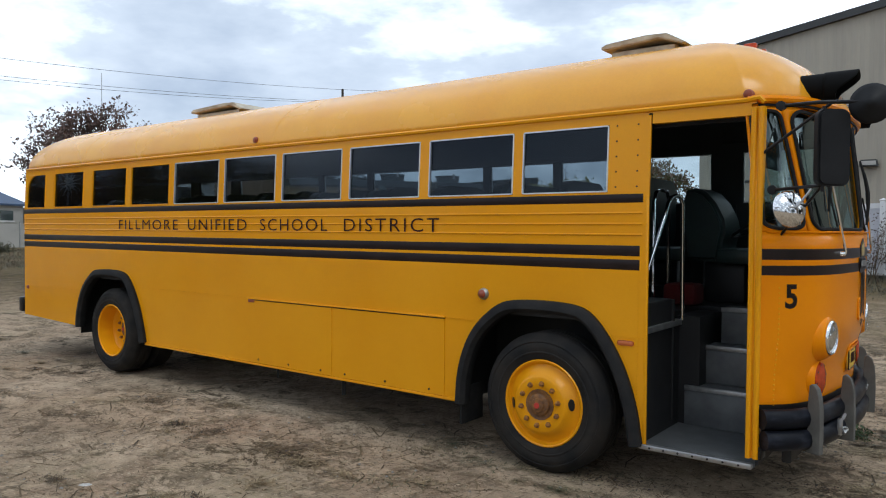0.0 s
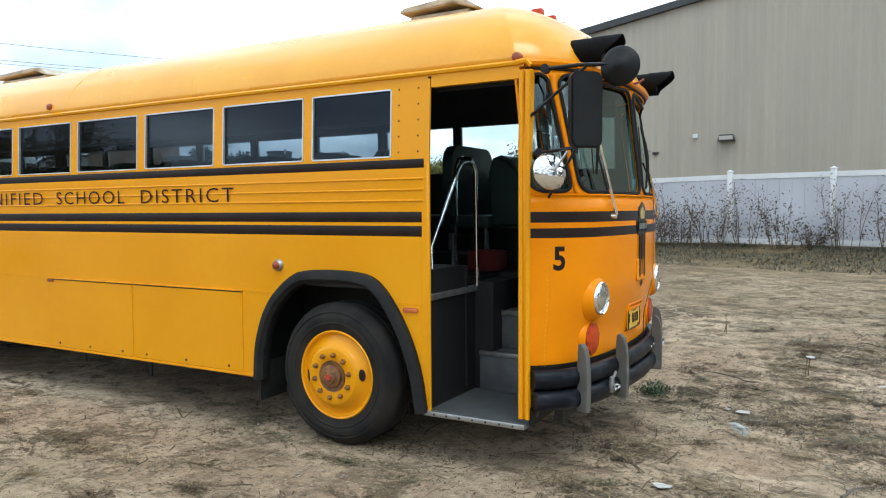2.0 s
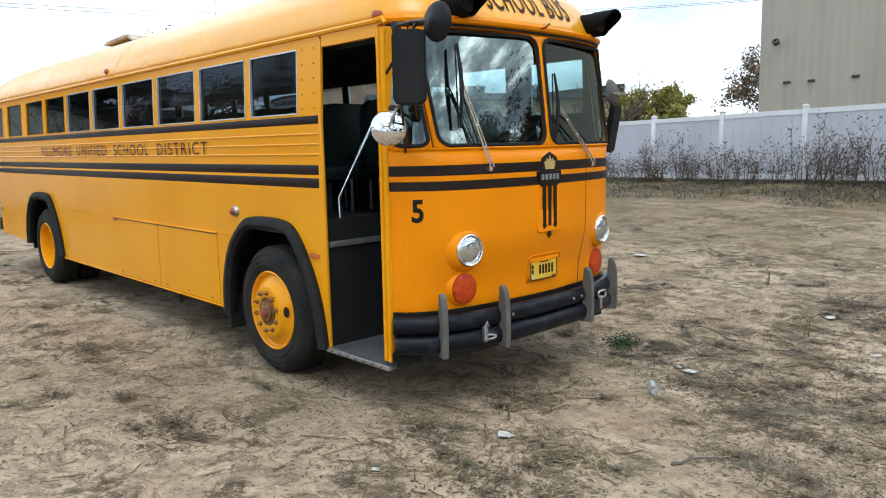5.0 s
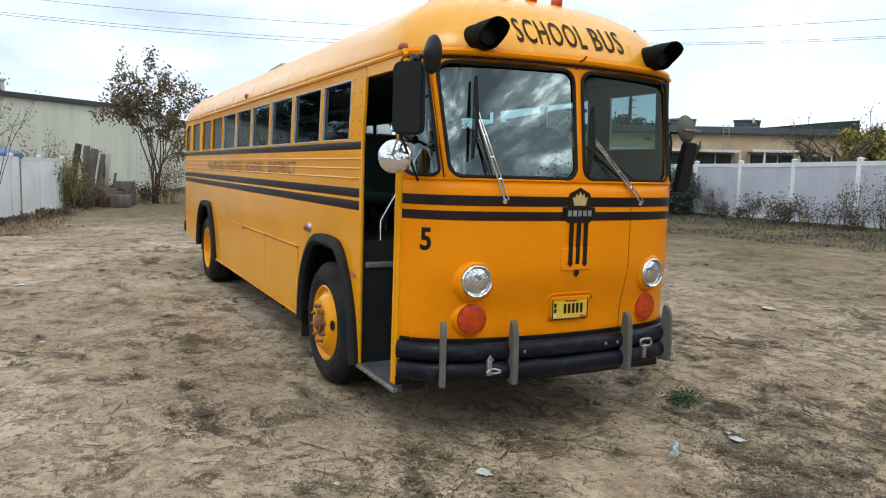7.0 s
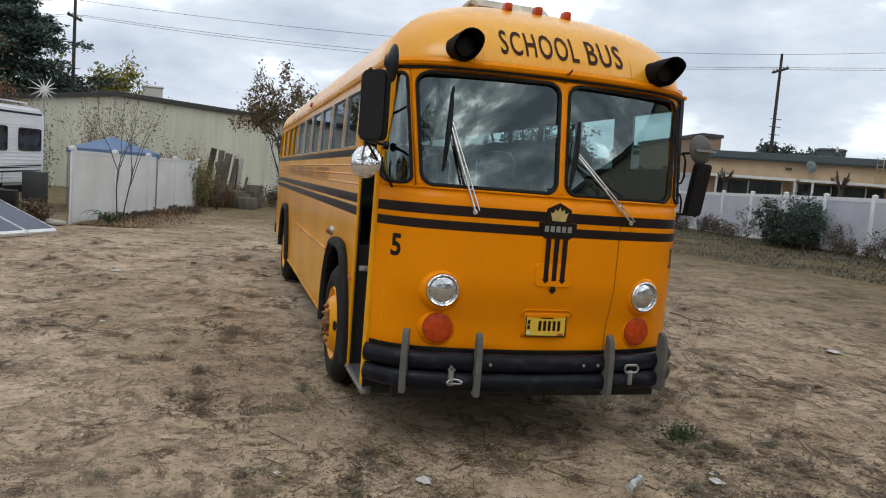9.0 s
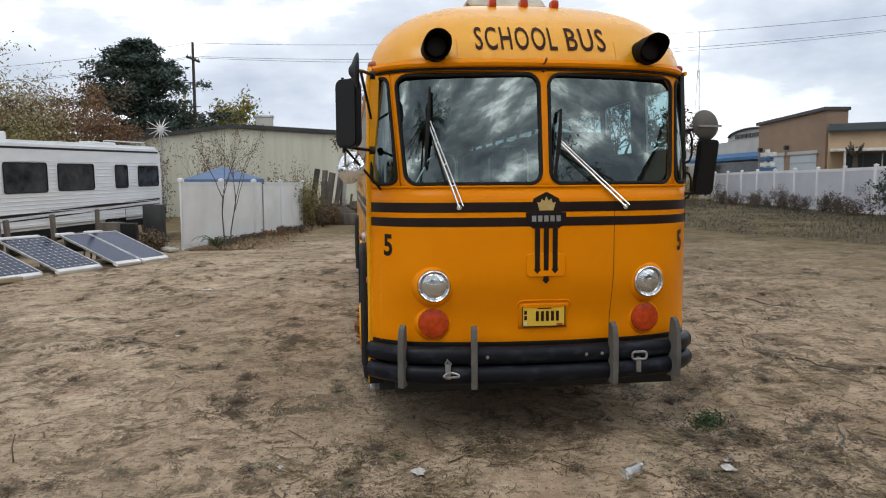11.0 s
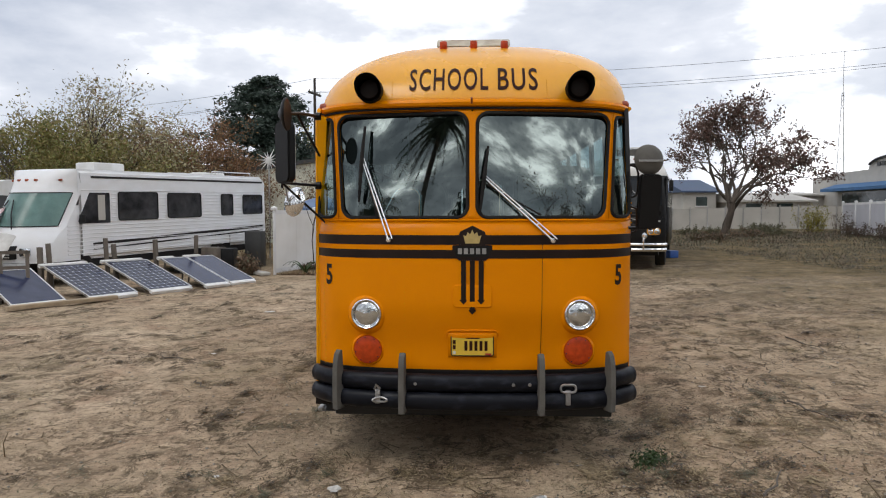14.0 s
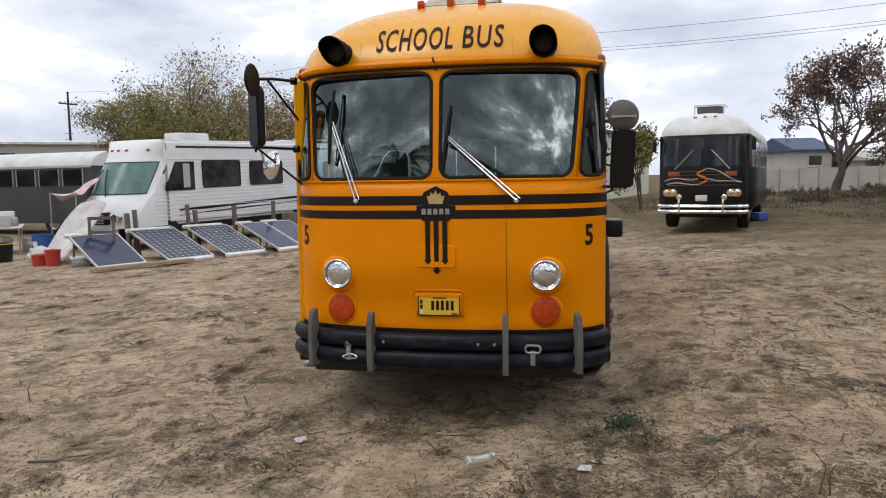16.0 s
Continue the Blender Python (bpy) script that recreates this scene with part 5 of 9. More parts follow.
# number plate with its lettering kept as plain bars
bm = bmesh.new()
sheet(bm, lambda y, z: nose(y, z, 0.003 + 0.010 * (z > 1.0)), linspace(-0.18, 0.18, 10), [0.845, 0.9, 0.985, 1.03])
thicken(part("plate_recess", bm, NOSE_YELLOW, bus), 0.004)
bm = bmesh.new()
ol = rounded_rect(0.40, 0.215, (0.012, 0.05, 0.05, 0.012), 6)
rim = sorted((nose(p[0], p[1] + 0.945, 0.004) for p in ol if p[1] > 0), key=lambda p: p.y)
tube(bm, rim, 0.006, 8)
part("plate_moulding", bm, NOSE_YELLOW, bus)
bm = bmesh.new()
ol = rounded_rect(0.312, 0.152, 0.014, 4)
PX = nose(0, 0.937, 0.004).x  # the plate's back
slab(bm, [(p[0], p[1] + 0.937) for p in ol], "x", PX, PX + 0.012)
plate = part("number_plate", bm, PLATE, bus, "small yellow number plate with dark frame")
bm = bmesh.new()
tube(bm, [(PX + 0.013, p[0], p[1] + 0.937) for p in ol + ol[:1]], 0.0045, 4, caps=False)
part("plate_frame", bm, BLACK, plate)
for k in range(5):
    bm = bmesh.new()
    box(bm, PX + 0.012, PX + 0.0145, -0.058 + 0.037 * k, -0.058 + 0.037 * k + 0.022, 0.900, 0.972)
    part("plate_bar", bm, LETTER, plate, smooth=False)
for y0, y1, z0, z1, mm in ((-0.143, -0.123, 0.948, 0.978, LETTER), (-0.143, -0.123, 0.910, 0.940, LETTER), (-0.145, -0.123, 0.873, 0.897, WHITE_P), (-0.045, 0.055, 0.988, 0.997, LETTER), (0.095, 0.140, 0.867, 0.881, RED_P)):
    bm = bmesh.new()
    box(bm, PX + 0.012, PX + 0.0143, y0, y1, z0, z1)
    part("plate_bar", bm, mm, plate, smooth=False)

# painted emblem down the nose: dark shield, three prongs, small badge
def nose_patch(nm, outline, material, parent, out, label=""):
    bm = bmesh.new()
    f = bm.faces.new([bm.verts.new(nose(y, z, out)) for y, z in outline])
    r = bmesh.ops.extrude_face_region(bm, geom=[f])
    for v in [e for e in r["geom"] if isinstance(e, bmesh.types.BMVert)]:
        v.co.x -= 0.004
    bmesh.ops.recalc_face_normals(bm, faces=bm.faces)
    return part(nm, bm, material, parent, label, smooth=False)


shield = [(-0.145, 1.625), (-0.145, 1.68), (-0.085, 1.685), (-0.10, 1.75), (-0.09, 1.78), (-0.05, 1.80), (0.0, 1.825), (0.05, 1.80), (0.09, 1.78), (0.10, 1.75), (0.085, 1.685), (0.145, 1.68), (0.145, 1.625), (0.115, 1.585), (0.095, 1.57), (-0.095, 1.57), (-0.115, 1.585)]
emblem = nose_patch("emblem", shield, STRIPE, bus, 0.006, "dark painted emblem with three long prongs")
nose_patch("crest", [(-0.05, 1.695), (-0.066, 1.755), (-0.045, 1.748), (-0.034, 1.778), (-0.015, 1.762), (0.0, 1.795), (0.015, 1.762), (0.034, 1.778), (0.045, 1.748), (0.066, 1.755), (0.05, 1.695)], CREST, emblem, 0.010)
nose_patch("badge", [(-0.13, 1.635), (-0.12, 1.675), (0.12, 1.675), (0.13, 1.635), (0.115, 1.60), (-0.115, 1.60)], BLACK_P, emblem, 0.014)
for k in range(5):
    nose_patch("badge_bar", [(-0.105 + 0.044 * k, 1.618), (-0.105 + 0.044 * k, 1.66), (-0.075 + 0.044 * k, 1.66), (-0.075 + 0.044 * k, 1.618)], STEEL, emblem, 0.017)
for y0, low in ((-0.082, 1.255), (-0.018, 1.18), (0.046, 1.255)):
    mid = y0 + 0.018
    nose_patch("prong", [(y0, 1.572), (y0, low + 0.03), (mid - 0.028, low + 0.025), (mid, low - 0.005), (mid + 0.028, low + 0.025), (y0 + 0.036, low + 0.03), (y0 + 0.036, 1.572)], STRIPE, emblem, 0.012)
bm = bmesh.new()
ol = rounded_rect(0.285, 0.165, 0.03, 5)
slab(bm, [(p[0], p[1] + 1.31) for p in ol], "x", -0.006, 0.0085)
bmesh.ops.bevel(bm, geom=[e for e in bm.edges if len(e.link_faces) == 2 and e.calc_face_angle(0) > 1.2], offset=0.004, segments=1, affect="EDGES")
part("radiator_flap", bm, NOSE_YELLOW, bus)
bm = bmesh.new()
for i, y in enumerate((0.505,)):
    tube(bm, [nose(y + 0.0005 * k, z, 0.001) for k, z in enumerate(linspace(0.72, 1.86, 14))], 0.0022, 4)
part("access_door_joint", bm, BLACK, bus)

# lettering
for text, xa, xb in (("FILLMORE", -8.892, -7.597), ("UNIFIED", -7.398, -6.335), ("SCHOOL", -6.116, -5.115), ("DISTRICT", -4.892, -3.763)):
    words("lettering", text, 0.12, xb - xa, LETTER, bus, lambda x, y, t, m=(xa + xb) / 2: Vector((m + WX + x, -HALF - 0.010 - t, 1.905 + y)), "dark brown stencilled lettering", bold=-0.004, gap=1.2)
for text, ya, yb in (("SCHOOL", -0.470, 0.116), ("BUS", 0.188, 0.484)):
    words("lettering", text, 0.188, yb - ya, LETTER, bus, lambda x, y, t, m=(ya + yb) / 2: roof_point(m + x, 2.912 + y, True, 0.004), "dark brown roof lettering", bold=0.010, gap=1.15, bent=True)
for y in (-1.10, 1.10):
    words("fleet_number", "5", 0.158, 0.058, STRIPE, bus, lambda x, z, t, y=y: nose(y + x, 1.45 + z, 0.004), "black painted fleet number", bold=0.03)

# hooded warning lamps on the brow
for y in (-0.758, 0.778):
    z = 2.825
    p = roof_point(y, z)
    mm = Matrix.Translation((p.x + 0.05, y, z)) @ pose(0, 0, 0, 0, 90, 0)
    bm = bmesh.new()
    lathe(bm, [(0.092, -0.12), (0.092, 0.02), (0.089, 0.06), (0.083, 0.062), (0.081, 0.04), (0.0, 0.035)], mm, 28)
    wl = part("warning_lamp", bm, HOOD, bus, "black hooded round warning lamp above the windscreen")
    bm = bmesh.new()
    lathe(bm, [(0.083, 0.06), (0.066, 0.085), (0.0, 0.098)], mm, 24)
    part("lens", bm, BLACK_LENS, wl, "dark lens")
    bm = bmesh.new()
    rows = []
    for i in range(9):
        s = i / 8
        row = []
        for k in range(25):
            a = radians(-180 + 360 * k / 24)
            u = min(1.0, max(0.0, (abs(math.degrees(a)) - 52) / 78))
            reach = 0.195 - 0.125 * u * u * (3 - 2 * u)
            row.append(bm.verts.new((p.x + 0.08 + reach * s, y + 0.094 * math.sin(a), z + 0.094 * math.cos(a))))
        rows.append(row)
    for r0, r1 in zip(rows, rows[1:]):
        for k in range(24):
            bm.faces.new((r0[k], r0[k + 1], r1[k + 1], r1[k]))
    thicken(part("hood", bm, HOOD, wl), 0.006, 0)

# clearance and marker lamps
for y in (-0.24, 0.006, 0.255):
    z = 3.258
    q = roof_point(y, z)
    bm = bmesh.new()
    box(bm, q.x - 0.06, q.x + 0.035, y - 0.03, y + 0.03, z - 0.015, z + 0.055, 0.014)
    part("clearance_lamp", bm, AMBER if y < 0.5 else BRICKRED, bus, "small orange roof lamp")
for sgn in (-1, 1):
    for x, z in ((-1.28 + WX, 2.755), (-6.24 + WX, 2.80)):
        y = sgn * 1.185
        bm = bmesh.new()
        lathe(bm, [(0.034, -0.02), (0.033, 0.02), (0.027, 0.036), (0.012, 0.044), (0, 0.046)], Matrix.Translation((x, y - sgn * 0.012, z)) @ pose(0, 0, 0, 90 if sgn < 0 else -90, 0, 0), 12)
        part("marker_lamp", bm, BRICKRED, bus, "faded red marker lamp")
bm = bmesh.new()
lathe(bm, [(0.05, 0.0), (0.046, 0.018), (0.034, 0.03)], Matrix.Translation((-3.305 + WX, -HALF, 1.345)) @ pose(0, 0, 0, 90, 0, 0), 18)
tl = part("side_turn_lamp", bm, STEEL, bus)
bm = bmesh.new()
lathe(bm, [(0.036, 0.02), (0.03, 0.045), (0.012, 0.06), (0, 0.061)], Matrix.Translation((-3.305 + WX, -HALF, 1.345)) @ pose(0, 0, 0, 90, 0, 0), 16)
part("lens", bm, BRICKRED, tl)
bm = bmesh.new()
box(bm, -2.14 + WX, -2.02 + WX, -HALF - 0.012, -HALF, 1.045, 1.08, 0.012)
part("side_reflector", bm, ORANGE, bus, "orange side reflector")
bm = bmesh.new()
lathe(bm, [(0.028, 0.0), (0.02, 0.02), (0, 0.022)], Matrix.Translation((REAR_END + 0.12, -HALF, 0.98)) @ pose(0, 0, 0, 90, 0, 0), 10)
part("side_reflector", bm, BRICKRED, bus)

# roof hatches
for xm, w in ((-2.36 + WX, 0.74), (-8.16 + WX, 1.08)):
    zt = GUT + CROWN_H
    bm = bmesh.new()
    box(bm, xm - w / 2 + 0.08, xm + w / 2 - 0.10, -0.28, 0.28, zt - 0.05, zt + 0.04, 0.02)
    ht = part("roof_hatch", bm, CREAM, bus, "aged cream roof hatch propped half open")
    bm = bmesh.new()
    side = [(xm - w / 2, zt + 0.085), (xm - w / 2 + 0.02, zt + 0.06), (xm + w / 2 - 0.22, zt + 0.095), (xm + w / 2 - 0.02, zt + 0.02), (xm + w / 2, zt + 0.03), (xm + w / 2 - 0.16, zt + 0.135), (xm + w / 2 - 0.34, zt + 0.145), (xm - w / 2 + 0.05, zt + 0.115)]
    side = [(a, zt + (b - zt) * 0.9) for a, b in side]
    slab(bm, side, "y", -0.325, 0.325)
    bmesh.ops.bevel(bm, geom=bm.edges, offset=0.008, segments=2, affect="EDGES")
    part("hatch_lid", bm, CREAM, ht)

# wipers
for sgn, base, elbow, blade in ((-1, (-0.615, 1.72), (-0.82, 2.31), ((-0.84, 2.00), (-0.80, 2.56))), (1, (0.585, 1.715), (0.085, 2.17), ((0.055, 1.92), (0.115, 2.40)))):
    bm = bmesh.new()
    a, e = nose(*base, 0.03), nose(*elbow, 0.045)
    off = Vector((0, 0.028, 0.012))
    tube(bm, [a, e], 0.0075, 6)
    tube(bm, [a + off, e + off * 0.6], 0.0055, 6)
    for k in (0.25, 0.5, 0.75):
        tube(bm, [a.lerp(e, k), (a + off).lerp(e + off * 0.6, k)], 0.005, 5)
    lathe(bm, [(0.02, 0), (0.018, 0.03), (0, 0.034)], Matrix.Translation(nose(*base, 0)) @ pose(0, 0, 0, 0, 90, 0), 12)
    wp = part("windscreen_wiper", bm, CHROME, bus, "long two-bar windscreen wiper with black blade")
    bm = bmesh.new()
    p0, p1 = nose(*blade[0], 0.025), nose(*blade[1], 0.025)
    mid = p0.lerp(p1, 0.5) + Vector((0.03, 0, 0))
    tube(bm, [p0, p0.lerp(mid, 0.6) + Vector((0.006, 0, 0)), mid, p1.lerp(mid, 0.6) + Vector((0.006, 0, 0)), p1], [0.008, 0.013, 0.016, 0.013, 0.008], 6)
    tube(bm, [p0 - Vector((0.018, 0, 0)), p1 - Vector((0.018, 0, 0))], 0.005, 4)
    part("wiper_blade", bm, RUBBER, wp)
    bm = bmesh.new()
    h0 = nose(base[0] + (-0.09 if sgn < 0 else -0.09), 1.90, 0.012)
    tube(bm, [h0, nose(elbow[0] + 0.02, elbow[1] - 0.05, 0.012)], 0.007, 5)
    part("wiper_hose", bm, RUBBER, wp)

# mirrors: curb side, a tall flat one, a round convex one above and a chrome-backed round one below
arm = bmesh.new()
A, B = Vector((-1.10 + WX + 0.02, -1.19, 2.66)), Vector((-0.60 + WX, -1.33, 2.62))
tube(arm, [A, A.lerp(B, 0.5) + Vector((0, 0, 0.01)), B], 0.012, 8)
tube(arm, [Vector((-1.19 + WX, -1.20, 2.36)), A.lerp(B, 0.62)], 0.010, 8)
tube(arm, [Vector((-1.12 + WX, -1.20, 2.13)), Vector((-0.80 + WX, -1.40, 2.14))], 0.011, 8)
tube(arm, [Vector((-0.80 + WX, -1.40, 2.14)), Vector((-1.08 + WX, -1.14, 1.845))], 0.009, 8)
tube(arm, [Vector((-0.80 + WX, -1.40, 2.60)), Vector((-0.80 + WX, -1.40, 2.10))], 0.010, 8)
for q in (A, Vector((-1.12 + WX, -1.20, 2.13))):
    lathe(arm, [(0.03, -0.02), (0.03, 0.02), (0.0, 0.022)], Matrix.Translation(q) @ pose(0, 0, 0, 90, 0, 0), 10)
mir = part("curb_mirror", arm, BLACK, bus, "black mirror arm with tall flat mirror and two round ones")
bm = bmesh.new()
ol = rounded_rect(0.205, 0.45, 0.05, 5)
slab(bm, ol, "x", -0.03, 0.03)
bmesh.ops.bevel(bm, geom=[e for e in bm.edges if e.calc_face_angle(0) > 1.2], offset=0.012, segments=2, affect="EDGES")
mm = Matrix.Translation((-0.76 + WX, -1.365, 2.36)) @ pose(0, 0, 0, 0, 0, -46)
for v in bm.verts:
    v.co = mm @ v.co
flat = part("flat_mirror", bm, BLACK_P, mir, "black backed tall mirror")
bm = bmesh.new()
slab(bm, [(p[0] * 0.9, p[1] * 0.95) for p in ol], "x", -0.034, -0.031)
for v in bm.verts:
    v.co = mm @ v.co
part("mirror_glass", bm, MIRROR, mir)
bm = bmesh.new()
lathe(bm, [(0.0, 0.06), (0.02, 0.058), (0.045, 0.04), (0.09, 0.022), (0.114, 0.008), (0.118, 0.0), (0.11, -0.008), (0.0, -0.002)], Matrix.Translation((0.20, -1.30, 2.61)) @ pose(0, 0, 0, 90, 0, 0), 28)
part("round_mirror", bm, BLACK_P, mir, "black backed round mirror")
bm = bmesh.new()
cm = Matrix.Translation((-0.98 + WX, -1.36, 2.005)) @ pose(0, 0, 0, 0, 80, -38)
lathe(bm, [(0.0, 0.045), (0.05, 0.04), (0.09, 0.022), (0.112, 0.0), (0.115, -0.012), (0.105, -0.016), (0.0, -0.01)], cm, 32)
part("convex_mirror", bm, CHROME, mir, "round chrome convex mirror")
bm = bmesh.new()
for k in range(3):
    a = 2 * math.pi * k / 3 + 0.5
    tube(bm, [cm @ Vector((0, 0, 0.055)), cm @ Vector((0.112 * math.cos(a), 0.112 * math.sin(a), 0.006))], 0.005, 5)
tube(bm, [cm @ Vector((0, 0, 0.055)), Vector((-0.86 + WX, -1.39, 2.12))], 0.008, 6)
part("mirror_bracket", bm, STEEL, mir)

# street side mirror: round one over a tall one
bm = bmesh.new()
tube(bm, [(-1.15 + WX, 1.20, 2.28), (-1.14 + WX, 1.365, 2.30)], 0.012, 8)
tube(bm, [(-1.15 + WX, 1.20, 1.80), (-1.14 + WX, 1.365, 1.80)], 0.012, 8)
tube(bm, [(-1.14 + WX, 1.365, 1.78), (-1.14 + WX, 1.365, 2.36)], 0.011, 8)
mir = part("street_mirror", bm, BLACK, bus, "tall black mirror with a round mirror on top")
bm = bmesh.new()
slab(bm, rounded_rect(0.17, 0.42, 0.03, 5), "x", -0.025, 0.025)
mm = Matrix.Translation((-1.11 + WX, 1.34, 2.0)) @ pose(0, 0, 0, 0, 10, 10)
bmesh.ops.bevel(bm, geom=[e for e in bm.edges if e.calc_face_angle(0) > 1.2], offset=0.01, segments=2, affect="EDGES")
for v in bm.verts:
    v.co = mm @ v.co
part("flat_mirror", bm, BLACK_P, mir, "black backed tall mirror")
bm = bmesh.new()
lathe(bm, [(0.0, 0.05), (0.05, 0.045), (0.09, 0.026), (0.115, 0.0), (0.118, -0.012), (0.0, -0.014)], Matrix.Translation((-1.12 + WX, 1.345, 2.32)) @ pose(0, 0, 0, 0, 84, 12), 28)
part("round_mirror", bm, GUARD, mir, "grey backed round mirror")
bm = bmesh.new()
box(bm, -1.07 + WX, -1.05 + WX, 1.255, 1.435, 2.30, 2.315)
part("mirror_bracket", bm, STEEL, mir)
for za, zb in ((2.30, 2.02), (1.98, 1.74)):
    bm = bmesh.new()
    tube(bm, [(-0.47, 1.19, za), (-0.46, 1.27, za - 0.03), (-0.455, 1.285, za - 0.08), (-0.455, 1.285, zb + 0.08), (-0.46, 1.27, zb + 0.03), (-0.47, 1.20, zb)], 0.009, 8)
    part("grab_handle", bm, BLACK, bus)
# brow hook, rear bumper end, stop arm
bm = bmesh.new()
q = nose(-0.005, 2.72, 0.03)
tube(bm, [(q.x - 0.02, q.y, 2.712), (q.x + 0.05, q.y, 2.722), (q.x + 0.085, q.y, 2.742)], 0.008, 6)
part("brow_hook", bm, BRICKRED, bus)
bm = bmesh.new()
box(bm, REAR_END - 0.16, REAR_END - 0.02, -HALF - 0.02, -HALF + 0.16, 0.60, 0.82, 0.02)
part("rear_bumper_end", bm, BLACK, bus)
bm = bmesh.new()
box(bm, -2.35, -2.05, HALF - 0.01, HALF + 0.21, 1.28, 1.45, 0.02)
part("stop_arm", bm, BLACK, bus)

# ---- the ground: one sheet, fine round the bus, coarse to the horizon ----
def steps(lo, hi, fine, far):
    out = [lo + fine * i for i in range(int((hi - lo) / fine) + 1)]
    d, a, b = fine, out[0], out[-1]
    while out[0] > -far or out[-1] < far:
        d = min(d * 1.22, 220)
        if out[0] > -far:
            out.insert(0, out[0] - d)
        if out[-1] < far:
            out.append(out[-1] + d)
    return out


def bumps(x, y):
    near = max(0.0, 1 - math.hypot(x + 3, y - 6) / 45)
    v = Vector((x, y, 0))
    h = 0.05 * noise.noise(v * 0.55) + 0.028 * noise.noise(v * 1.7 + Vector((7, 3, 0))) + 0.012 * noise.noise(v * 5.1)
    calm = min(1.0, 0.35 + abs(y - 6.05) / 4.0) if -13 < x < 0 else 1.0
    return near * h * calm - 0.012


gx, gy = steps(-15.0, 5.0, 0.11, 1500), steps(-4.0, 16.0, 0.11, 1500)
verts = [(x, y, rise(x, y) + bumps(x, y)) for x in gx for y in gy]
ny = len(gy)
faces = [(i * ny + j, (i + 1) * ny + j, (i + 1) * ny + j + 1, i * ny + j + 1) for i in range(len(gx) - 1) for j in range(ny - 1)]
me = bpy.data.meshes.new("ground")
me.from_pydata(verts, [], faces)
me.materials.append(EARTH)
for f in me.polygons:
    f.use_smooth = True
ground = tagged(new("ground", me), "bare sandy dirt lot with straw, dead weeds and wheel ruts", "ground", kind="structure")

# ---- the setting round the lot ----
# north: white vinyl privacy fence along the rise
def vinyl_fence(name, label, start, way, sections, span, height, infill, drop=0.0, caps=True, n=8):
    fence = thing(name, label, "fence", Matrix.Translation((*start, 0)) @ Matrix.Rotation(math.atan2(way[1], way[0]), 4, "Z"))
    inv = fence.matrix_basis
    hs = []
    for k in range(sections + 1):
        w = inv @ Vector((k * span, 0, 0))
        hs.append(rise(w.x, w.y) - drop)
    for k, h in enumerate(hs):
        bm = bmesh.new()
        x = k * span
        box(bm, x - 0.063, x + 0.063, -0.063 if caps else -0.02, 0.063 if caps else 0.02, h - 0.15, h + height + (0.06 if caps else -0.02), 0.006)
        part("post", bm, WHITE_V, fence)
        bm = bmesh.new()
        box(bm, x - 0.078, x + 0.078, -0.078, 0.078, h + height + (0.06 if caps else 0.0), h + height + 0.085, 0.006)
        v = [bm.verts.new((x + a * 0.07, b * 0.07, h + height + 0.085)) for a, b in ((-1, -1), (1, -1), (1, 1), (-1, 1))]
        t = bm.verts.new((x, 0, h + height + 0.125))
        for i in range(4):
            bm.faces.new((v[i], v[(i + 1) % 4], t))
        part("post_cap", bm, WHITE_V, fence, smooth=False)
        if k == sections:
            break
        h2 = hs[k + 1]
        for z0, z1 in ((0.03, 0.17), (height - 0.13, height)):
            bm = bmesh.new()
            slab(bm, [(x + 0.06, h + z0), (x + span - 0.06, h2 + z0), (x + span - 0.06, h2 + z1), (x + 0.06, h + z1)], "y", -0.025, 0.025)
            part("rail", bm, WHITE_V, fence, smooth=False)
        for i in range(n):
            a, b = x + 0.06 + (span - 0.12) * i / n, x + 0.06 + (span - 0.12) * (i + 1) / n
            ha, hb = h + (h2 - h) * (a - x) / span, h + (h2 - h) * (b - x) / span
            bm = bmesh.new()
            slab(bm, [(a + 0.003, ha + 0.15), (b - 0.003, hb + 0.15), (b - 0.003, hb + height - 0.11), (a + 0.003, ha + height - 0.11)], "y", -0.011, 0.011)
            part("fence_board", bm, infill, fence, smooth=False)
    return fence


vinyl_fence("north_fence", "long white vinyl privacy fence with pale grey infill", (7.42, 19.26), (-0.983, 0.182), 20, 2.46, 1.84, GREY_V)
vinyl_fence("south_fence", "short run of off-white vinyl fence with grubby foot", (-17.9, -0.19), (-10.6, 2.79), 4, 2.74, 1.99, CREAM_V, 0.0, False, 2)

# north-east: tall tan metal hall behind the fence
hall = thing("metal_hall", "large tan metal-clad hall with dark roof edge behind a white fence", "building", pose(-0.5, 31.2, 0.6))
bm = bmesh.new()
n = 130
cols = []
for i in range(n * 2 + 1):
    x = -9.55 + 40.0 * i / (n * 2)
    top = 8.45 + 0.165 * min(x + 9.55, 20.0) - 0.165 * max(0, x - 10.45)
    cols.append((x, -0.028 if i % 2 else 0.0, top))
vs = [(bm.verts.new((x, y, -0.6)), bm.verts.new((x, y, t))) for x, y, t in cols]
for a, b in zip(vs, vs[1:]):
    bm.faces.new((a[0], b[0], b[1], a[1]))
q = [bm.verts.new(p) for p in ((-9.55, 0, -0.6), (-9.55, 26, -0.6), (-9.55, 26, 8.45), (-9.55, 0, 8.45))]
bm.faces.new(q)
bmesh.ops.recalc_face_normals(bm, faces=bm.faces)
thicken(part("wall", bm, TAN_METAL, hall, smooth=False), 0.05, 1.0)
bm = bmesh.new()
slab(bm, [(-9.75, 8.40), (10.45, 11.75), (30.5, 8.40), (30.5, 8.68), (10.45, 12.03), (-9.75, 8.68)], "y", -0.25, 26)
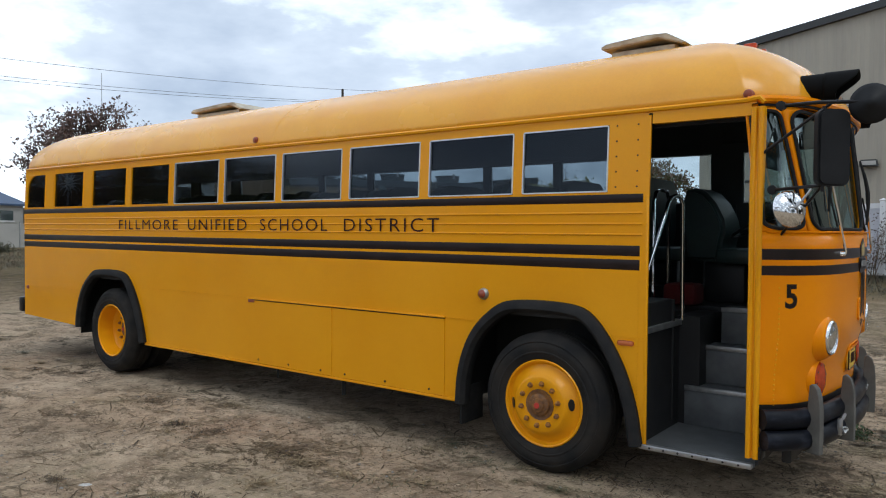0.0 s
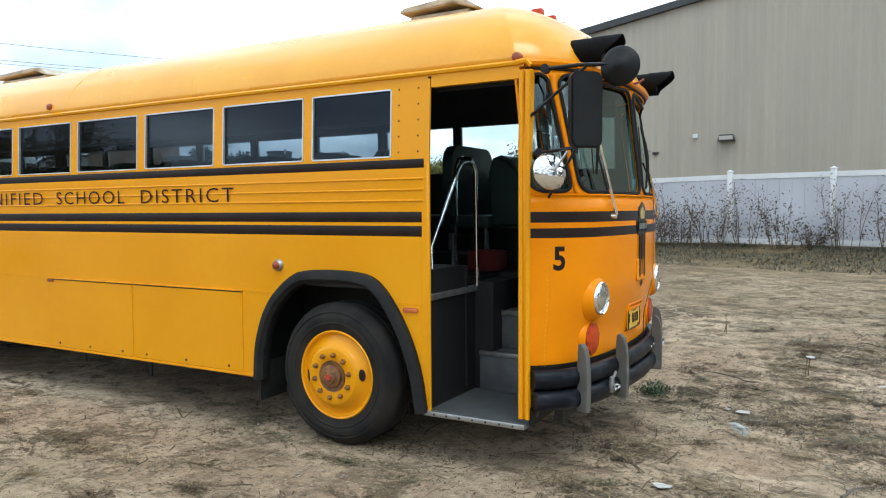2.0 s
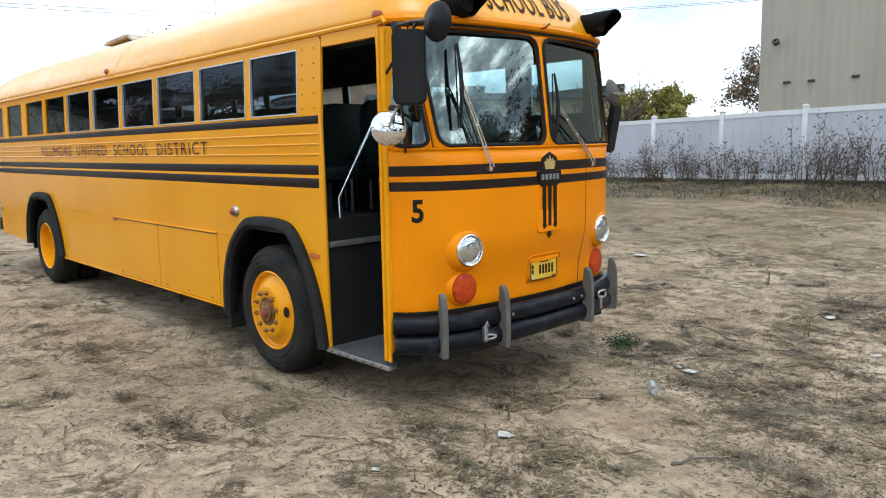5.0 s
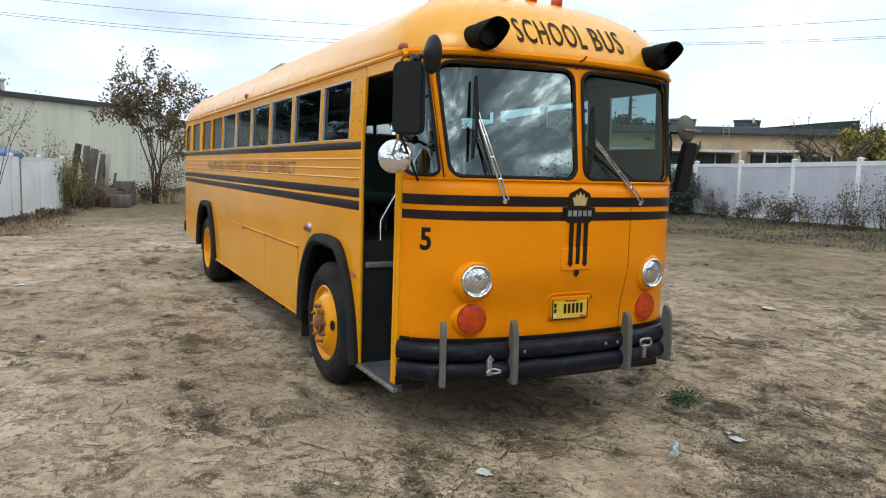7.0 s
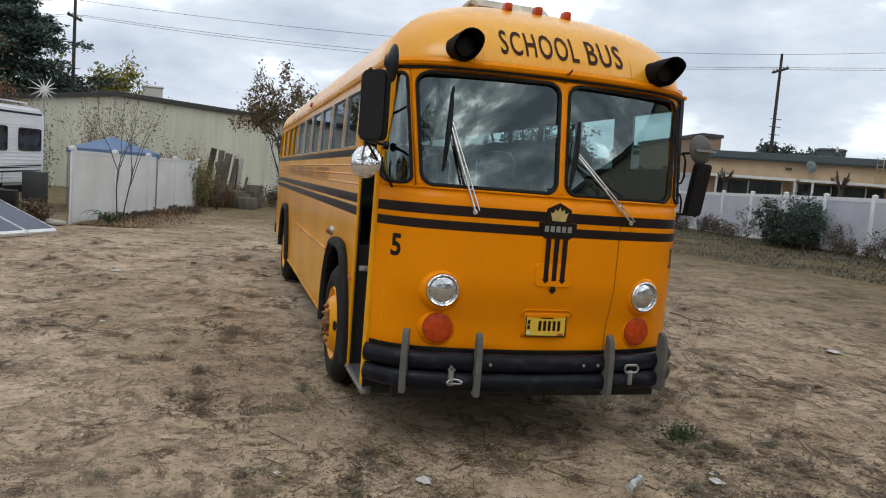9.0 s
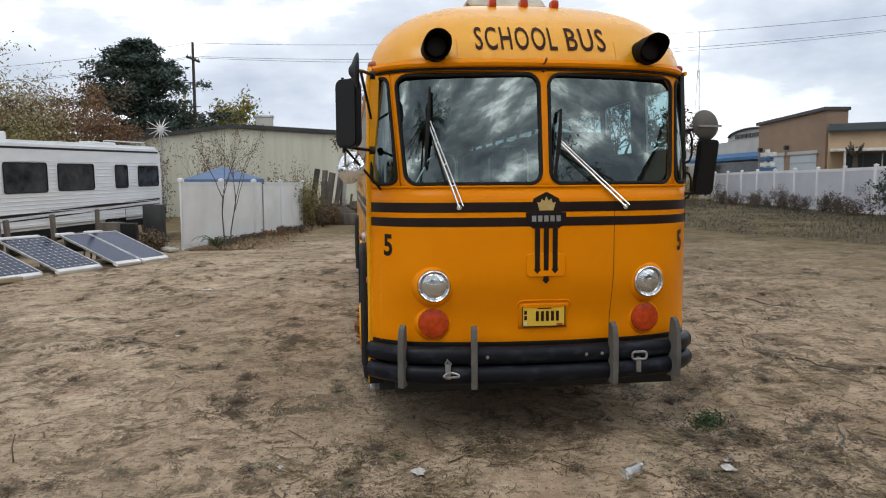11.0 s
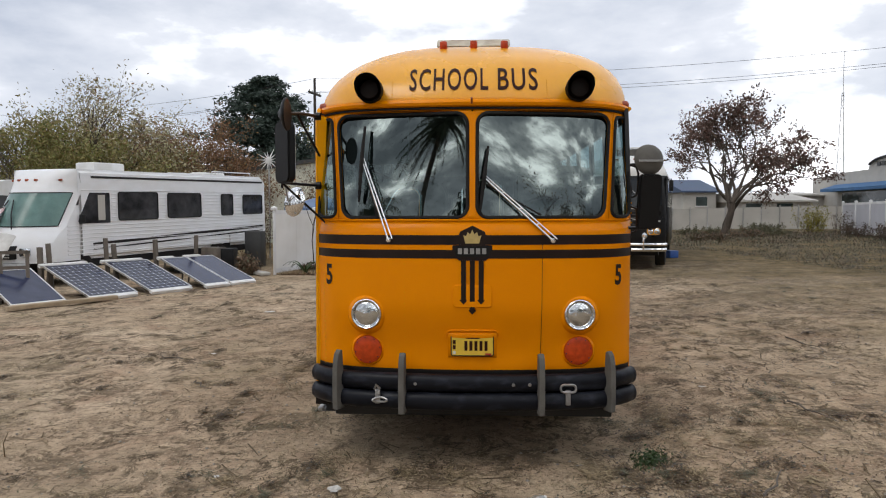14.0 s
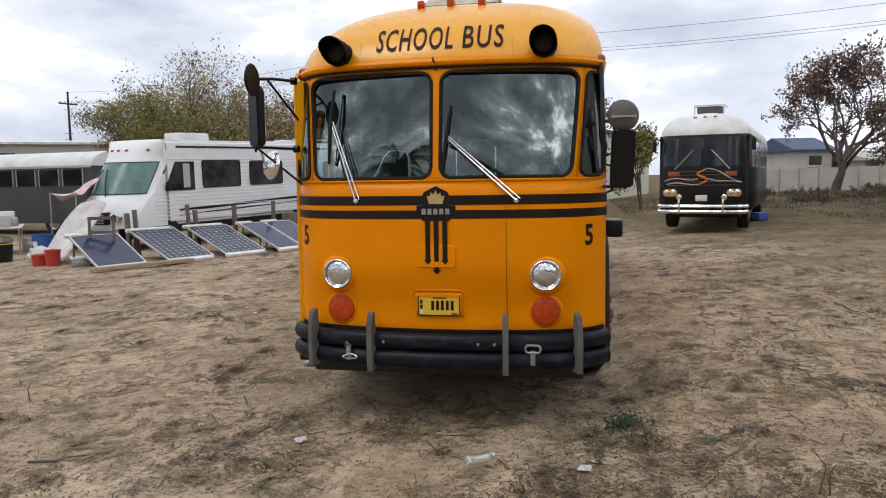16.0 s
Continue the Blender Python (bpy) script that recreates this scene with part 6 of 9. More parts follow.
part("roof", bm, DARK_TRIM, hall, smooth=False)
for x, z, w, h in ((-3.32, 4.34 - 0.6, 0.62, 0.24),):
    bm = bmesh.new()
    slab(bm, [(x - w / 2, z), (x + w / 2, z), (x + w / 2 - 0.06, z + h), (x - w / 2 + 0.06, z + h)], "y", -0.42, -0.02)
    fl = part("flood_lamp", bm, DARK_TRIM, hall, "dark boxed wall lamp")
    bm = bmesh.new()
    box(bm, x - w / 2 + 0.06, x + w / 2 - 0.06, -0.44, -0.42, z + 0.04, z + h - 0.05)
    part("lens", bm, GREY_WALL, fl)
for x, z in ((-8.50, 3.90 - 0.6), (-7.60, 3.90 - 0.6), (-6.08, 3.95 - 0.6)):
    bm = bmesh.new()
    box(bm, x - 0.13, x + 0.13, -0.15, -0.02, z, z + 0.09, 0.02)
    part("wall_vent", bm, DARK_TRIM, hall)
bm = bmesh.new()
box(bm, -4.62, -4.42, -0.16, -0.02, 4.50 - 0.6, 4.68 - 0.6, 0.03)
part("wall_sensor", bm, WHITE_P, hall)
bm = bmesh.new()
lathe(bm, [(0.0, 0.0), (0.12, 0.02), (0.14, 0.16), (0.05, 0.2)], Matrix.Translation((-8.86, -0.3, 5.4 - 0.6)) @ pose(0, 0, 0, 50, 0, 0), 12)
tube(bm, [(-8.86, 0, 5.45 - 0.6), (-8.86, -0.3, 5.45 - 0.6)], 0.03, 6)
part("spot_lamp", bm, DARK_TRIM, hall)

# everything west of the bus lies on the lot's own bearing
LOT = Matrix.Translation((4.3, 4.85, 0)) @ Matrix.Rotation(radians(-1.75), 4, "Z") @ Matrix.Translation((-4.3, -5.0, 0))
GRID = LOT
# north-west: low shop row with dark fascia, roof units and awnings
row = thing("shop_row", "low tan shop row with dark roof edge and white canopies", "building", LOT.inverted() @ pose(-32.1, 55.7, 0, 0, 0, 56.0))
bm = bmesh.new()
box(bm, -21.2, 0, 0, 7.0, -0.5, 5.34)
part("wall", bm, STUCCO_LIGHT, row, smooth=False)
bm = bmesh.new()
slab(bm, [(0.02, 5.28), (-0.32, 5.28), (-0.32, 5.40), (0.10, 5.86), (0.30, 5.90), (7.2, 5.90), (7.2, 5.28)], "x", -21.2, 0.2)
part("roof", bm, GREEN_ROOF, row, smooth=False)
bm = bmesh.new()
slab(bm, [(-7.2, 5.82), (0.22, 5.82), (0.22, 6.56), (-2.0, 6.38)], "y", 0.12, 7.1)
part("roof_wedge", bm, GREEN_ROOF, row, "dark green rising roof end", smooth=False)
bm = bmesh.new()
box(bm, -21.2, 0.2, -0.36, -0.31, 5.24, 5.30)
part("drip_edge", bm, DARK_TRIM, row, smooth=False)
for x0, x1 in ((-20.2, -15.6), (-14.6, -9.0), (-7.6, -4.5), (-3.9, -0.5)):
    bm = bmesh.new()
    box(bm, x0, x1, -0.05, 0.04, 0.4, 3.78)
    w = part("shop_window", bm, FAR_GLASS, row, smooth=False)
    n = round((x1 - x0) / 1.15)
    for k in range(n + 1):
        x = x0 + (x1 - x0) * k / n
        bm = bmesh.new()
        box(bm, x - 0.045, x + 0.045, -0.09, -0.03, 0.4, 3.78)
        part("mullion", bm, DARK_TRIM if k % 2 else WHITE_P, w, smooth=False)
    bm = bmesh.new()
    box(bm, x0, x1, -0.08, -0.05, 2.75, 2.83)
    part("transom", bm, DARK_TRIM, w, smooth=False)
for x0, x1, z in ((-21.1, -14.9, 3.98), (-14.7, -8.6, 3.98), (-7.8, -4.4, 4.05)):
    bm = bmesh.new()
    box(bm, x0, x1, -1.5, -1.42, z - 0.10, z + 0.10)
    box(bm, x0, x1, -1.42, 0.0, z + 0.02, z + 0.07)
    can = part("canopy", bm, WHITE_P, row, "white timber canopy", smooth=False)
    n = int((x1 - x0) / 0.5)
    for k in range(n + 1):
        bm = bmesh.new()
        x = x0 + 0.06 + (x1 - x0 - 0.12) * k / n
        box(bm, x - 0.04, x + 0.04, -1.62, 0.0, z - 0.07, z + 0.015)
        part("rafter", bm, WHITE_P, can, smooth=False)
    for x in (x0 + 0.9, x1 - 0.05):
        bm = bmesh.new()
        box(bm, x - 0.07, x + 0.07, -1.46, -1.32, 0.4, z - 0.10)
        part("canopy_post", bm, WHITE_P, can, smooth=False)
for x in (-15.3, -4.15, -0.3):
    bm = bmesh.new()
    box(bm, x - 0.22, x + 0.22, -0.20, 0.0, 4.72, 4.90, 0.03)
    part("sign_lamp", bm, DARK_TRIM, row)
for x in (-12.1, -7.1):
    bm = bmesh.new()
    box(bm, x - 0.95, x + 0.95, 2.3, 3.9, 5.9, 6.02, 0.02)
    hv = part("roof_unit", bm, WHITE_P, row, "galvanised rooftop air unit on a pale kerb")
    bm = bmesh.new()
    lathe(bm, [(0.92, 6.02), (0.98, 6.45), (1.06, 6.50), (1.06, 6.62), (0.98, 6.62), (0.94, 6.50), (0.0, 6.48)], Matrix.Translation((x, 3.1, 0)), 24)
    drum = part("drum", bm, GALV, hv)
    for k in range(12):
        a = math.pi * (1.0 + k / 11)
        bm = bmesh.new()
        tube(bm, [(x + 0.95 * math.cos(a), 3.1 + 0.95 * math.sin(a), 6.04), (x + 0.99 * math.cos(a), 3.1 + 0.99 * math.sin(a), 6.46)], 0.025, 4)
        part("rib", bm, GALV, drum)
    bm = bmesh.new()
    box(bm, x + 0.1, x + 0.28, 1.96, 2.06, 6.35, 6.75)
    part("conduit_box", bm, WHITE_P, hv, smooth=False)
bm = bmesh.new()
for dx in (0, 0.4):
    tube(bm, [(-9.7 + dx, -0.36, 4.1), (-9.7 + dx, -0.36, 5.95), (-9.7 + dx, 0.3, 5.98)], 0.03, 5)
for k in range(6):
    tube(bm, [(-9.7, -0.36, 4.25 + 0.3 * k), (-9.3, -0.36, 4.25 + 0.3 * k)], 0.022, 5)
part("roof_ladder", bm, LUMBER, row)
bm = bmesh.new()
lathe(bm, [(0.0, 0.10), (0.22, 0.07), (0.42, 0.0), (0.40, -0.02), (0.2, 0.04), (0.0, 0.06)], Matrix.Translation((-13.9, -0.6, 5.05)) @ pose(0, 0, 0, 78, 0, 25), 20)
dish = part("dish", bm, GALV, row, "grey dish aerial")
part("dish_arm", tube(bmesh.new(), [(-13.9, -0.55, 5.0), (-13.9, -0.45, 4.6), (-13.9, 0.02, 4.55)], 0.03, 5), STEEL, dish)
garage = thing("garage_block", "taller tan stucco block with two pale roller doors", "building", pose(0, 39.0, 0.9))
bm = bmesh.new()
slab(bm, [(-57.0, -1.0), (-47.5, -1.0), (-47.5, 6.25), (-57.0, 5.85)], "y", -0.8, 0.9)
part("wall", bm, STUCCO, garage, smooth=False)
bm = bmesh.new()
slab(bm, [(-57.2, 5.78), (-47.35, 6.18), (-47.35, 6.42), (-57.2, 6.02)], "y", -1.0, 1.0)
part("parapet", bm, DARK_TRIM, garage, smooth=False)
for x0, x1 in ((-56.0, -52.9), (-52.0, -48.5)):
    bm = bmesh.new()
    box(bm, x0 - 0.25, x1 + 0.25, -0.95, -0.78, 3.05, 3.3)
    part("lintel", bm, GREY_WALL, garage, smooth=False)
    bm = bmesh.new()
    box(bm, x0, x1, -0.86, -0.76, -0.5, 3.05)
    d = part("roller_door", bm, SHUTTER, garage, smooth=False)
    for k in range(5):
        bm = bmesh.new()
        box(bm, x0, x1, -0.89, -0.86, 0.2 + 0.55 * k, 0.24 + 0.55 * k)
        part("slat", bm, GREY_WALL, d, smooth=False)
    bm = bmesh.new()
    box(bm, x0 - 0.55, x0 - 0.3, -1.15, -0.8, 3.5, 3.85, 0.04)
    part("wall_lamp", bm, DARK_TRIM, garage)
# arched-front store farther west
store = thing("arched_store", "pale grey store with arched sign front and blue awning", "building", pose(0, 45.0, 1.0) @ Matrix.Diagonal((1, 1, 0.84, 1)))
bm = bmesh.new()
ol = [(-90, -1), (-58, -1), (-58, 6.9), (-65, 6.9)] + [(-71 + 4.9 * math.cos(a), 6.75 + 1.0 * math.sin(a)) for a in linspace(0.15, math.pi - 0.15, 12)] + [(-76.2, 6.7), (-76.2, 6.35), (-85.3, 6.25), (-85.3, 6.05), (-90, 5.95)]
slab(bm, ol, "y", 0, 10)
part("wall", bm, GREY_WALL, store, smooth=False)
bm = bmesh.new()
tube(bm, [(-71 + 4.9 * math.cos(a), -0.15, 6.75 + 1.0 * math.sin(a)) for a in linspace(0.15, math.pi - 0.15, 16)], 0.14, 6)
part("arch_trim", bm, DARK_TRIM, store)
for k in range(7):
    bm = bmesh.new()
    box(bm, -74.4 + 0.9 * k, -73.75 + 0.9 * k, -0.1, 0, 6.62, 7.15)
    part("sign_bar", bm, DARK_TRIM, store, smooth=False)
bm = bmesh.new()
slab(bm, [(-0.02, 4.75), (-1.8, 4.1), (-1.8, 3.72), (-0.02, 3.72)], "x", -83.6, -60)
part("awning", bm, BLUE_AWN, store, smooth=False)
bm = bmesh.new()
box(bm, -82, -61, -0.08, 0, -0.5, 3.6)
part("shop_window", bm, FAR_GLASS, store, smooth=False)

sign = thing("lot_sign", "small blue and white panel sign on a white post", "sign", pose(-42.6, 31, 1.0))
bm = bmesh.new()
box(bm, -0.12, 0.12, -0.1, 0.1, -0.5, 3.0)
part("post", bm, WHITE_P, sign, smooth=False)
for k in range(4):
    bm = bmesh.new()
    box(bm, -0.9 + 0.25 * (k % 2), 0.9 - 0.2 * (k % 3), -0.14, 0.14, 1.55 + 0.33 * k, 1.80 + 0.33 * k)
    part("panel", bm, WHITE_P if k % 2 else BLUE_AWN, sign, smooth=False)

# far west: grey board fence, blue-roofed shed and houses
far_fence = thing("grey_fence", "weathered grey board fence along the far edge", "fence")
fx, fy = (-57.0, 15.0), (-53.0, 33.0)
for i in range(14):
    a = Vector((fx[0] + (fy[0] - fx[0]) * i / 14, fx[1] + (fy[1] - fx[1]) * i / 14, 0))
    b = Vector((fx[0] + (fy[0] - fx[0]) * (i + 1) / 14, fx[1] + (fy[1] - fx[1]) * (i + 1) / 14, 0))
    h = rise(a.x, a.y)
    bm = bmesh.new()
    t = (b - a).normalized()
    nrm = Vector((-t.y, t.x, 0)) * 0.03
    q = [a + nrm + t * 0.02, b + nrm - t * 0.02, b - nrm - t * 0.02, a - nrm + t * 0.02]
    slab(bm, [(p.x, p.y) for p in q], "z", h - 0.2, h + 1.72)
    part("fence_panel", bm, GREY_WALL, far_fence, smooth=False)
    bm = bmesh.new()
    tube(bm, [a + Vector((0.05, 0, h - 0.2)), a + Vector((0.05, 0, h + 1.85))], 0.05, 6)
    part("post", bm, STEEL, far_fence)


def plain_house(name, label, m, w, d, h, roof_h, wall_m, roof_m, windows):
    hs = thing(name, label, "building", m)
    bm = bmesh.new()
    box(bm, -d / 2, d / 2, -w / 2, w / 2, -1, h)
    part("wall", bm, wall_m, hs, smooth=False)
    bm = bmesh.new()
    slab(bm, [(-d / 2 - 0.4, h - 0.05), (d / 2 + 0.4, h - 0.05), (d / 2 + 0.4, h + 0.12), (0, h + roof_h), (-d / 2 - 0.4, h + 0.12)], "y", -w / 2 - 0.4, w / 2 + 0.4)
    part("roof", bm, roof_m, hs, smooth=False)
    for y, z, ww, wh in windows:
        bm = bmesh.new()
        box(bm, d / 2, d / 2 + 0.06, y - ww / 2, y + ww / 2, z, z + wh)
        win = part("window", bm, FAR_GLASS, hs, smooth=False)
        bm = bmesh.new()
        box(bm, d / 2, d / 2 + 0.1, y - ww / 2 - 0.1, y + ww / 2 + 0.1, z - 0.12, z)
        part("sill", bm, WHITE_P, win, smooth=False)
    return hs


plain_house("blue_roof_shed", "long low shed with blue metal roof behind grey fence", pose(-76, 25.6, 1.5, 0, 0, 14), 3.6, 8, 2.4, 1.4, GREY_WALL, BLUE_ROOF, [(0.2, 1.0, 1.2, 0.9)])
plain_house("pale_house", "pale low house seen past the tree", pose(-74, 32.6, 0.5, 0, 0, 18), 7.4, 8, 2.4, 0.9, GREY_WALL, GREY_WALL, [(-3, 1.0, 1.8, 1.2), (0.5, 1.0, 1.8, 1.2)])
plain_house("grey_house", "small grey house far behind the coach", pose(-90, 41.8, 0.6, 0, 0, 20), 4.4, 8, 3.2, 0.5, GREY_WALL, GREY_WALL, [(-1, 1.0, 1.2, 1.2)])

# west: cream metal warehouse
ware = thing("cream_warehouse", "pale cream metal warehouse with shallow gable and dark eave", "building", Matrix.Translation((-43.0, 4.6, 0)) @ Matrix.Rotation(radians(9), 4, "Z"))


def gable(y):
    """Top of the warehouse's front, with its low ridge nearer the lot."""
    return 5.58 - (0.05 * (y + 8.35) if y > -8.35 else 0.146 * (-8.35 - y))


bm = bmesh.new()
cols = []
for i in range(121):
    y = -19.5 * i / 120
    cols.append((0.012 if i % 2 else 0.0, y, gable(y) - 0.12))
vs = [(bm.verts.new((x, y, -0.5)), bm.verts.new((x, y, t))) for x, y, t in cols]
for a, b in zip(vs, vs[1:]):
    bm.faces.new((a[0], b[0], b[1], a[1]))
wv = [(bm.verts.new((-17.6 * i / 80, 9.1 * i / 80 + (0.0 if i % 2 else 0.012), -0.5)), bm.verts.new((-17.6 * i / 80, 9.1 * i / 80 + (0.0 if i % 2 else 0.012), 5.02))) for i in range(81)]
for a, b in zip(wv, wv[1:]):
    bm.faces.new((a[0], b[0], b[1], a[1]))
bmesh.ops.recalc_face_normals(bm, faces=bm.faces)
thicken(part("wall", bm, CREAM_METAL, ware, smooth=False), 0.04, 0)
bm = bmesh.new()
slab(bm, [(0.25, gable(0.25) - 0.25), (-8.35, 5.33), (-19.8, gable(-19.8) - 0.25), (-19.8, gable(-19.8)), (-8.35, 5.58), (0.25, gable(0.25))], "x", -20, 0.25)
part("roof", bm, DARK_TRIM, ware, smooth=False)
bm = bmesh.new()
slab(bm, [(0.25, 0.0), (0.25, 0.25), (-17.5, 9.45), (-20.0, 9.45), (-20.0, 0.0)], "z", 4.93, 5.13)
part("eave", bm, DARK_TRIM, ware, smooth=False)
bm = bmesh.new()
box(bm, -5.3, -4.1, -6.9, -5.75, 5.3, 6.38, 0.04)
ru = part("roof_unit", bm, GREY_WALL, ware, "pale square roof unit")
part("cap", box(bmesh.new(), -5.36, -4.04, -6.96, -5.69, 6.382, 6.52, 0.03), WHITE_P, ru)
plain_house("flat_office", "far white flat-roofed building with small windows", pose(-48, -37, 0, 0, 0, 35), 26, 10, 4.9, 0.5, GREY_WALL, WHITE_P, [(7, 3.0, 1.6, 1.2), (4.4, 3.0, 1.2, 1.2), (10, 3.2, 2.2, 0.8), (-3, 3.0, 1.6, 1.2)])

# power line across the west, with two poles and sagging cables, and more poles south
def power_pole(x, y, top, arms=True, lean=0.0):
    h0 = rise(x, y)
    p = thing("power_pole", "tall dark wooden power pole with crossarm and insulators", "pole", pose(x, y, h0), group="power poles")
    bm = bmesh.new()
    tube(bm, [(0, 0, -0.5), (lean, 0, top)], [0.17, 0.10], 10)
    part("pole", bm, POLE_W, p)
    if arms:
        bm = bmesh.new()
        box(bm, -0.08, 0.08, -1.15, 1.15, top - 1.35, top - 1.2, 0.01, Matrix.Rotation(radians(80), 4, "Z"))
        arm = part("crossarm", bm, POLE_W, p)
        for k in (-1.0, -0.45, 0.45, 1.0):
            bm = bmesh.new()
            lathe(bm, [(0.05, 0.0), (0.06, 0.08), (0.03, 0.16), (0, 0.17)], Matrix.Rotation(radians(80), 4, "Z") @ Matrix.Translation((0, k, top - 1.2)), 8)
            part("insulator", bm, GREY_WALL, arm)
        for k in range(4):
            bm = bmesh.new()
            tube(bm, [(0.15, -0.5, top * 0.62 - 0.6 * k), (0.15, 0.5, top * 0.62 - 0.6 * k)], 0.03, 5)
            part("bracket", bm, DARK_TRIM, p)
    return p


PL, PR = (-54.6, -8.75, 12.8), (-46.0, 43.4, 13.3)
power_pole(PL[0], PL[1], PL[2])
power_pole(PR[0], PR[1], PR[2])
power_pole(-64.4, -48.8, 11.6)
NEXT_R, NEXT_L = (2.0, 66.0, 13.5), (-64.4, -48.8, 11.6)


def cable(a, b, sag, label="thin dark overhead cable sagging between poles"):
    bm = bmesh.new()
    a, b = Vector(a), Vector(b)
    pts = []
    for i in range(29):
        s = i / 28
        q = a.lerp(b, s)
        q.z -= sag * 4 * s * (1 - s)
        pts.append(q)
    tube(bm, pts, 0.016, 4, caps=False)
    return solid("overhead_cable", bm, WIRE, label, "cable", group="overhead cables")


for dy, dz, sag in ((0.0, -0.05, 0.9), (0.6, -1.1, 1.0), (-0.6, -1.1, 1.15)):
    za, zb = rise(*PL[:2]) + PL[2] + dz, rise(*PR[:2]) + PR[2] + dz
    cable((PL[0] + dy * 0.3, PL[1] + dy, za), (PR[0] + dy, PR[1] + dy * 0.3, zb), sag)
    cable((PR[0] + dy, PR[1] + dy * 0.3, zb), (NEXT_R[0], NEXT_R[1] + dy, NEXT_R[2] + dz), sag)
    cable((PL[0] + dy * 0.3, PL[1] + dy, za), (NEXT_L[0] + dy, NEXT_L[1], NEXT_L[2] + dz), sag)

tower = thing("lattice_mast", "slender far lattice radio mast", "mast", pose(-177, 87.1, 0))
bm = bmesh.new()
for k in range(3):
    a = 2 * math.pi * k / 3
    tube(bm, [(1.5 * math.cos(a), 1.5 * math.sin(a), 0), (0.25 * math.cos(a), 0.25 * math.sin(a), 30)], 0.07, 4)
for i in range(22):
    r0, r1 = 1.5 - 1.25 * i / 22, 1.5 - 1.25 * (i + 1) / 22
    for k in range(3):
        a, b = 2 * math.pi * k / 3, 2 * math.pi * (k + 1) / 3
        tube(bm, [(r0 * math.cos(a), r0 * math.sin(a), 30 * i / 22), (r1 * math.cos(b), r1 * math.sin(b), 30 * (i + 1) / 22)], 0.04, 3)
tube(bm, [(0, 0, 30), (0, 0, 39.5)], 0.08, 4)
part("lattice", bm, STEEL, tower)

# ---- trees and shrubs ----
def tree(label, x, y, height, spread, leaf_m, seed, leaf=0.09, per=10, depth=4, trunks=1, trunk_r=0.16, clear=0.3, density=0.16, droop=0.0, low=None, twiggy=True, bark=BARK, group="trees", slim=1.0):
    """Tapered trunk, splitting limbs and a crown of single leaves round the finest limbs."""
    rnd = random.Random(seed)
    t = thing("tree", label, "tree", pose(x, y, (low if low is not None else rise(x, y)) - 0.1), group=group)
    bm, tips = bmesh.new(), []
    for k in range(trunks):
        a = rnd.uniform(0, 6.28)
        lean = 0.10 if trunks == 1 else 0.28
        way = Vector((math.cos(a) * lean, math.sin(a) * lean, 1)).normalized()
        base = Vector((0.25 * math.cos(a) * (trunks > 1), 0.25 * math.sin(a) * (trunks > 1), 0))
        h1 = height * clear
        pts = [base + way * h1 * s + Vector((rnd.gauss(0, 0.03), rnd.gauss(0, 0.03), 0)) for s in (0, 0.35, 0.7, 1)]
        tube(bm, pts, [trunk_r * 1.25, trunk_r, trunk_r * 0.9, trunk_r * 0.8], 10, caps=False)
        for j in range(rnd.randint(3, 4)):
            b = rnd.uniform(0, 6.28)
            w = Vector((math.cos(b) * spread, math.sin(b) * spread, rnd.uniform(0.5, 1.0)))
            branches(bm, pts[-1] if j < 2 else pts[2], w, height * 0.27, trunk_r * 0.6, depth - 1, rnd, tips, (2, 3), 0.55, droop, 0.78)
    top = max(p.z for p in tips)
    k = height / top
    for p in [v.co for v in bm.verts] + tips:
        p.z *= k
        p.x *= slim
        p.y *= slim
    part("trunk", bm, bark, t, "bare forking trunk and limbs")
    bm = bmesh.new()
    leaf_cloud(bm, tips, leaf, per, density * height / 8, rnd)
    part("crown", bm, leaf_m, t, smooth=False)
    return t


def cedar(x, y, height, seed, label="dark flat-tiered cedar far behind the warehouse"):
    rnd = random.Random(seed)
    t = thing("cedar", label, "tree", pose(x, y, -0.1), group="trees")
    bm, lb = bmesh.new(), bmesh.new()
    tube(bm, [(0, 0, 0), (0.2, 0.1, height * 0.5), (0.1, 0, height * 0.97)], [0.45, 0.28, 0.05], 8, caps=False)
    for i in range(27):
        f = i / 26
        z = height * (0.14 + 0.82 * f)
        for k in range(5 if f < 0.8 else 4):
            a = rnd.uniform(0, 6.28)
            reach = height * 0.47 * (1 - f ** 2.2) ** 0.9 * rnd.uniform(0.45, 1.12) + 0.8
            climb = reach * rnd.uniform(0.0, 0.30)
            pts = [Vector((math.cos(a) * reach * s, math.sin(a) * reach * s, z + climb * (1.8 * s - 0.9 * s * s))) for s in (0, 0.25, 0.5, 0.75, 1)]
            tube(bm, pts, [0.10, 0.08, 0.055, 0.035, 0.015], 4, caps=False)
            spots = []
            for s in linspace(0.30, 1.0, 8):
                w = reach * 0.24 * (1.05 - abs(s - 0.6))
                q = Vector((math.cos(a) * reach * s, math.sin(a) * reach * s, z + climb * (1.8 * s - 0.9 * s * s) - 0.05))
                spots += [q + Vector((rnd.uniform(-w, w), rnd.uniform(-w, w), rnd.uniform(-0.28, 0.10))) for _ in range(5)]
            leaf_cloud(lb, spots, 0.17, 9, 0.26, rnd, flat=0.45)
    part("trunk", bm, BARK, t)
    part("crown", lb, LEAF_CEDAR, t, smooth=False)
    return t


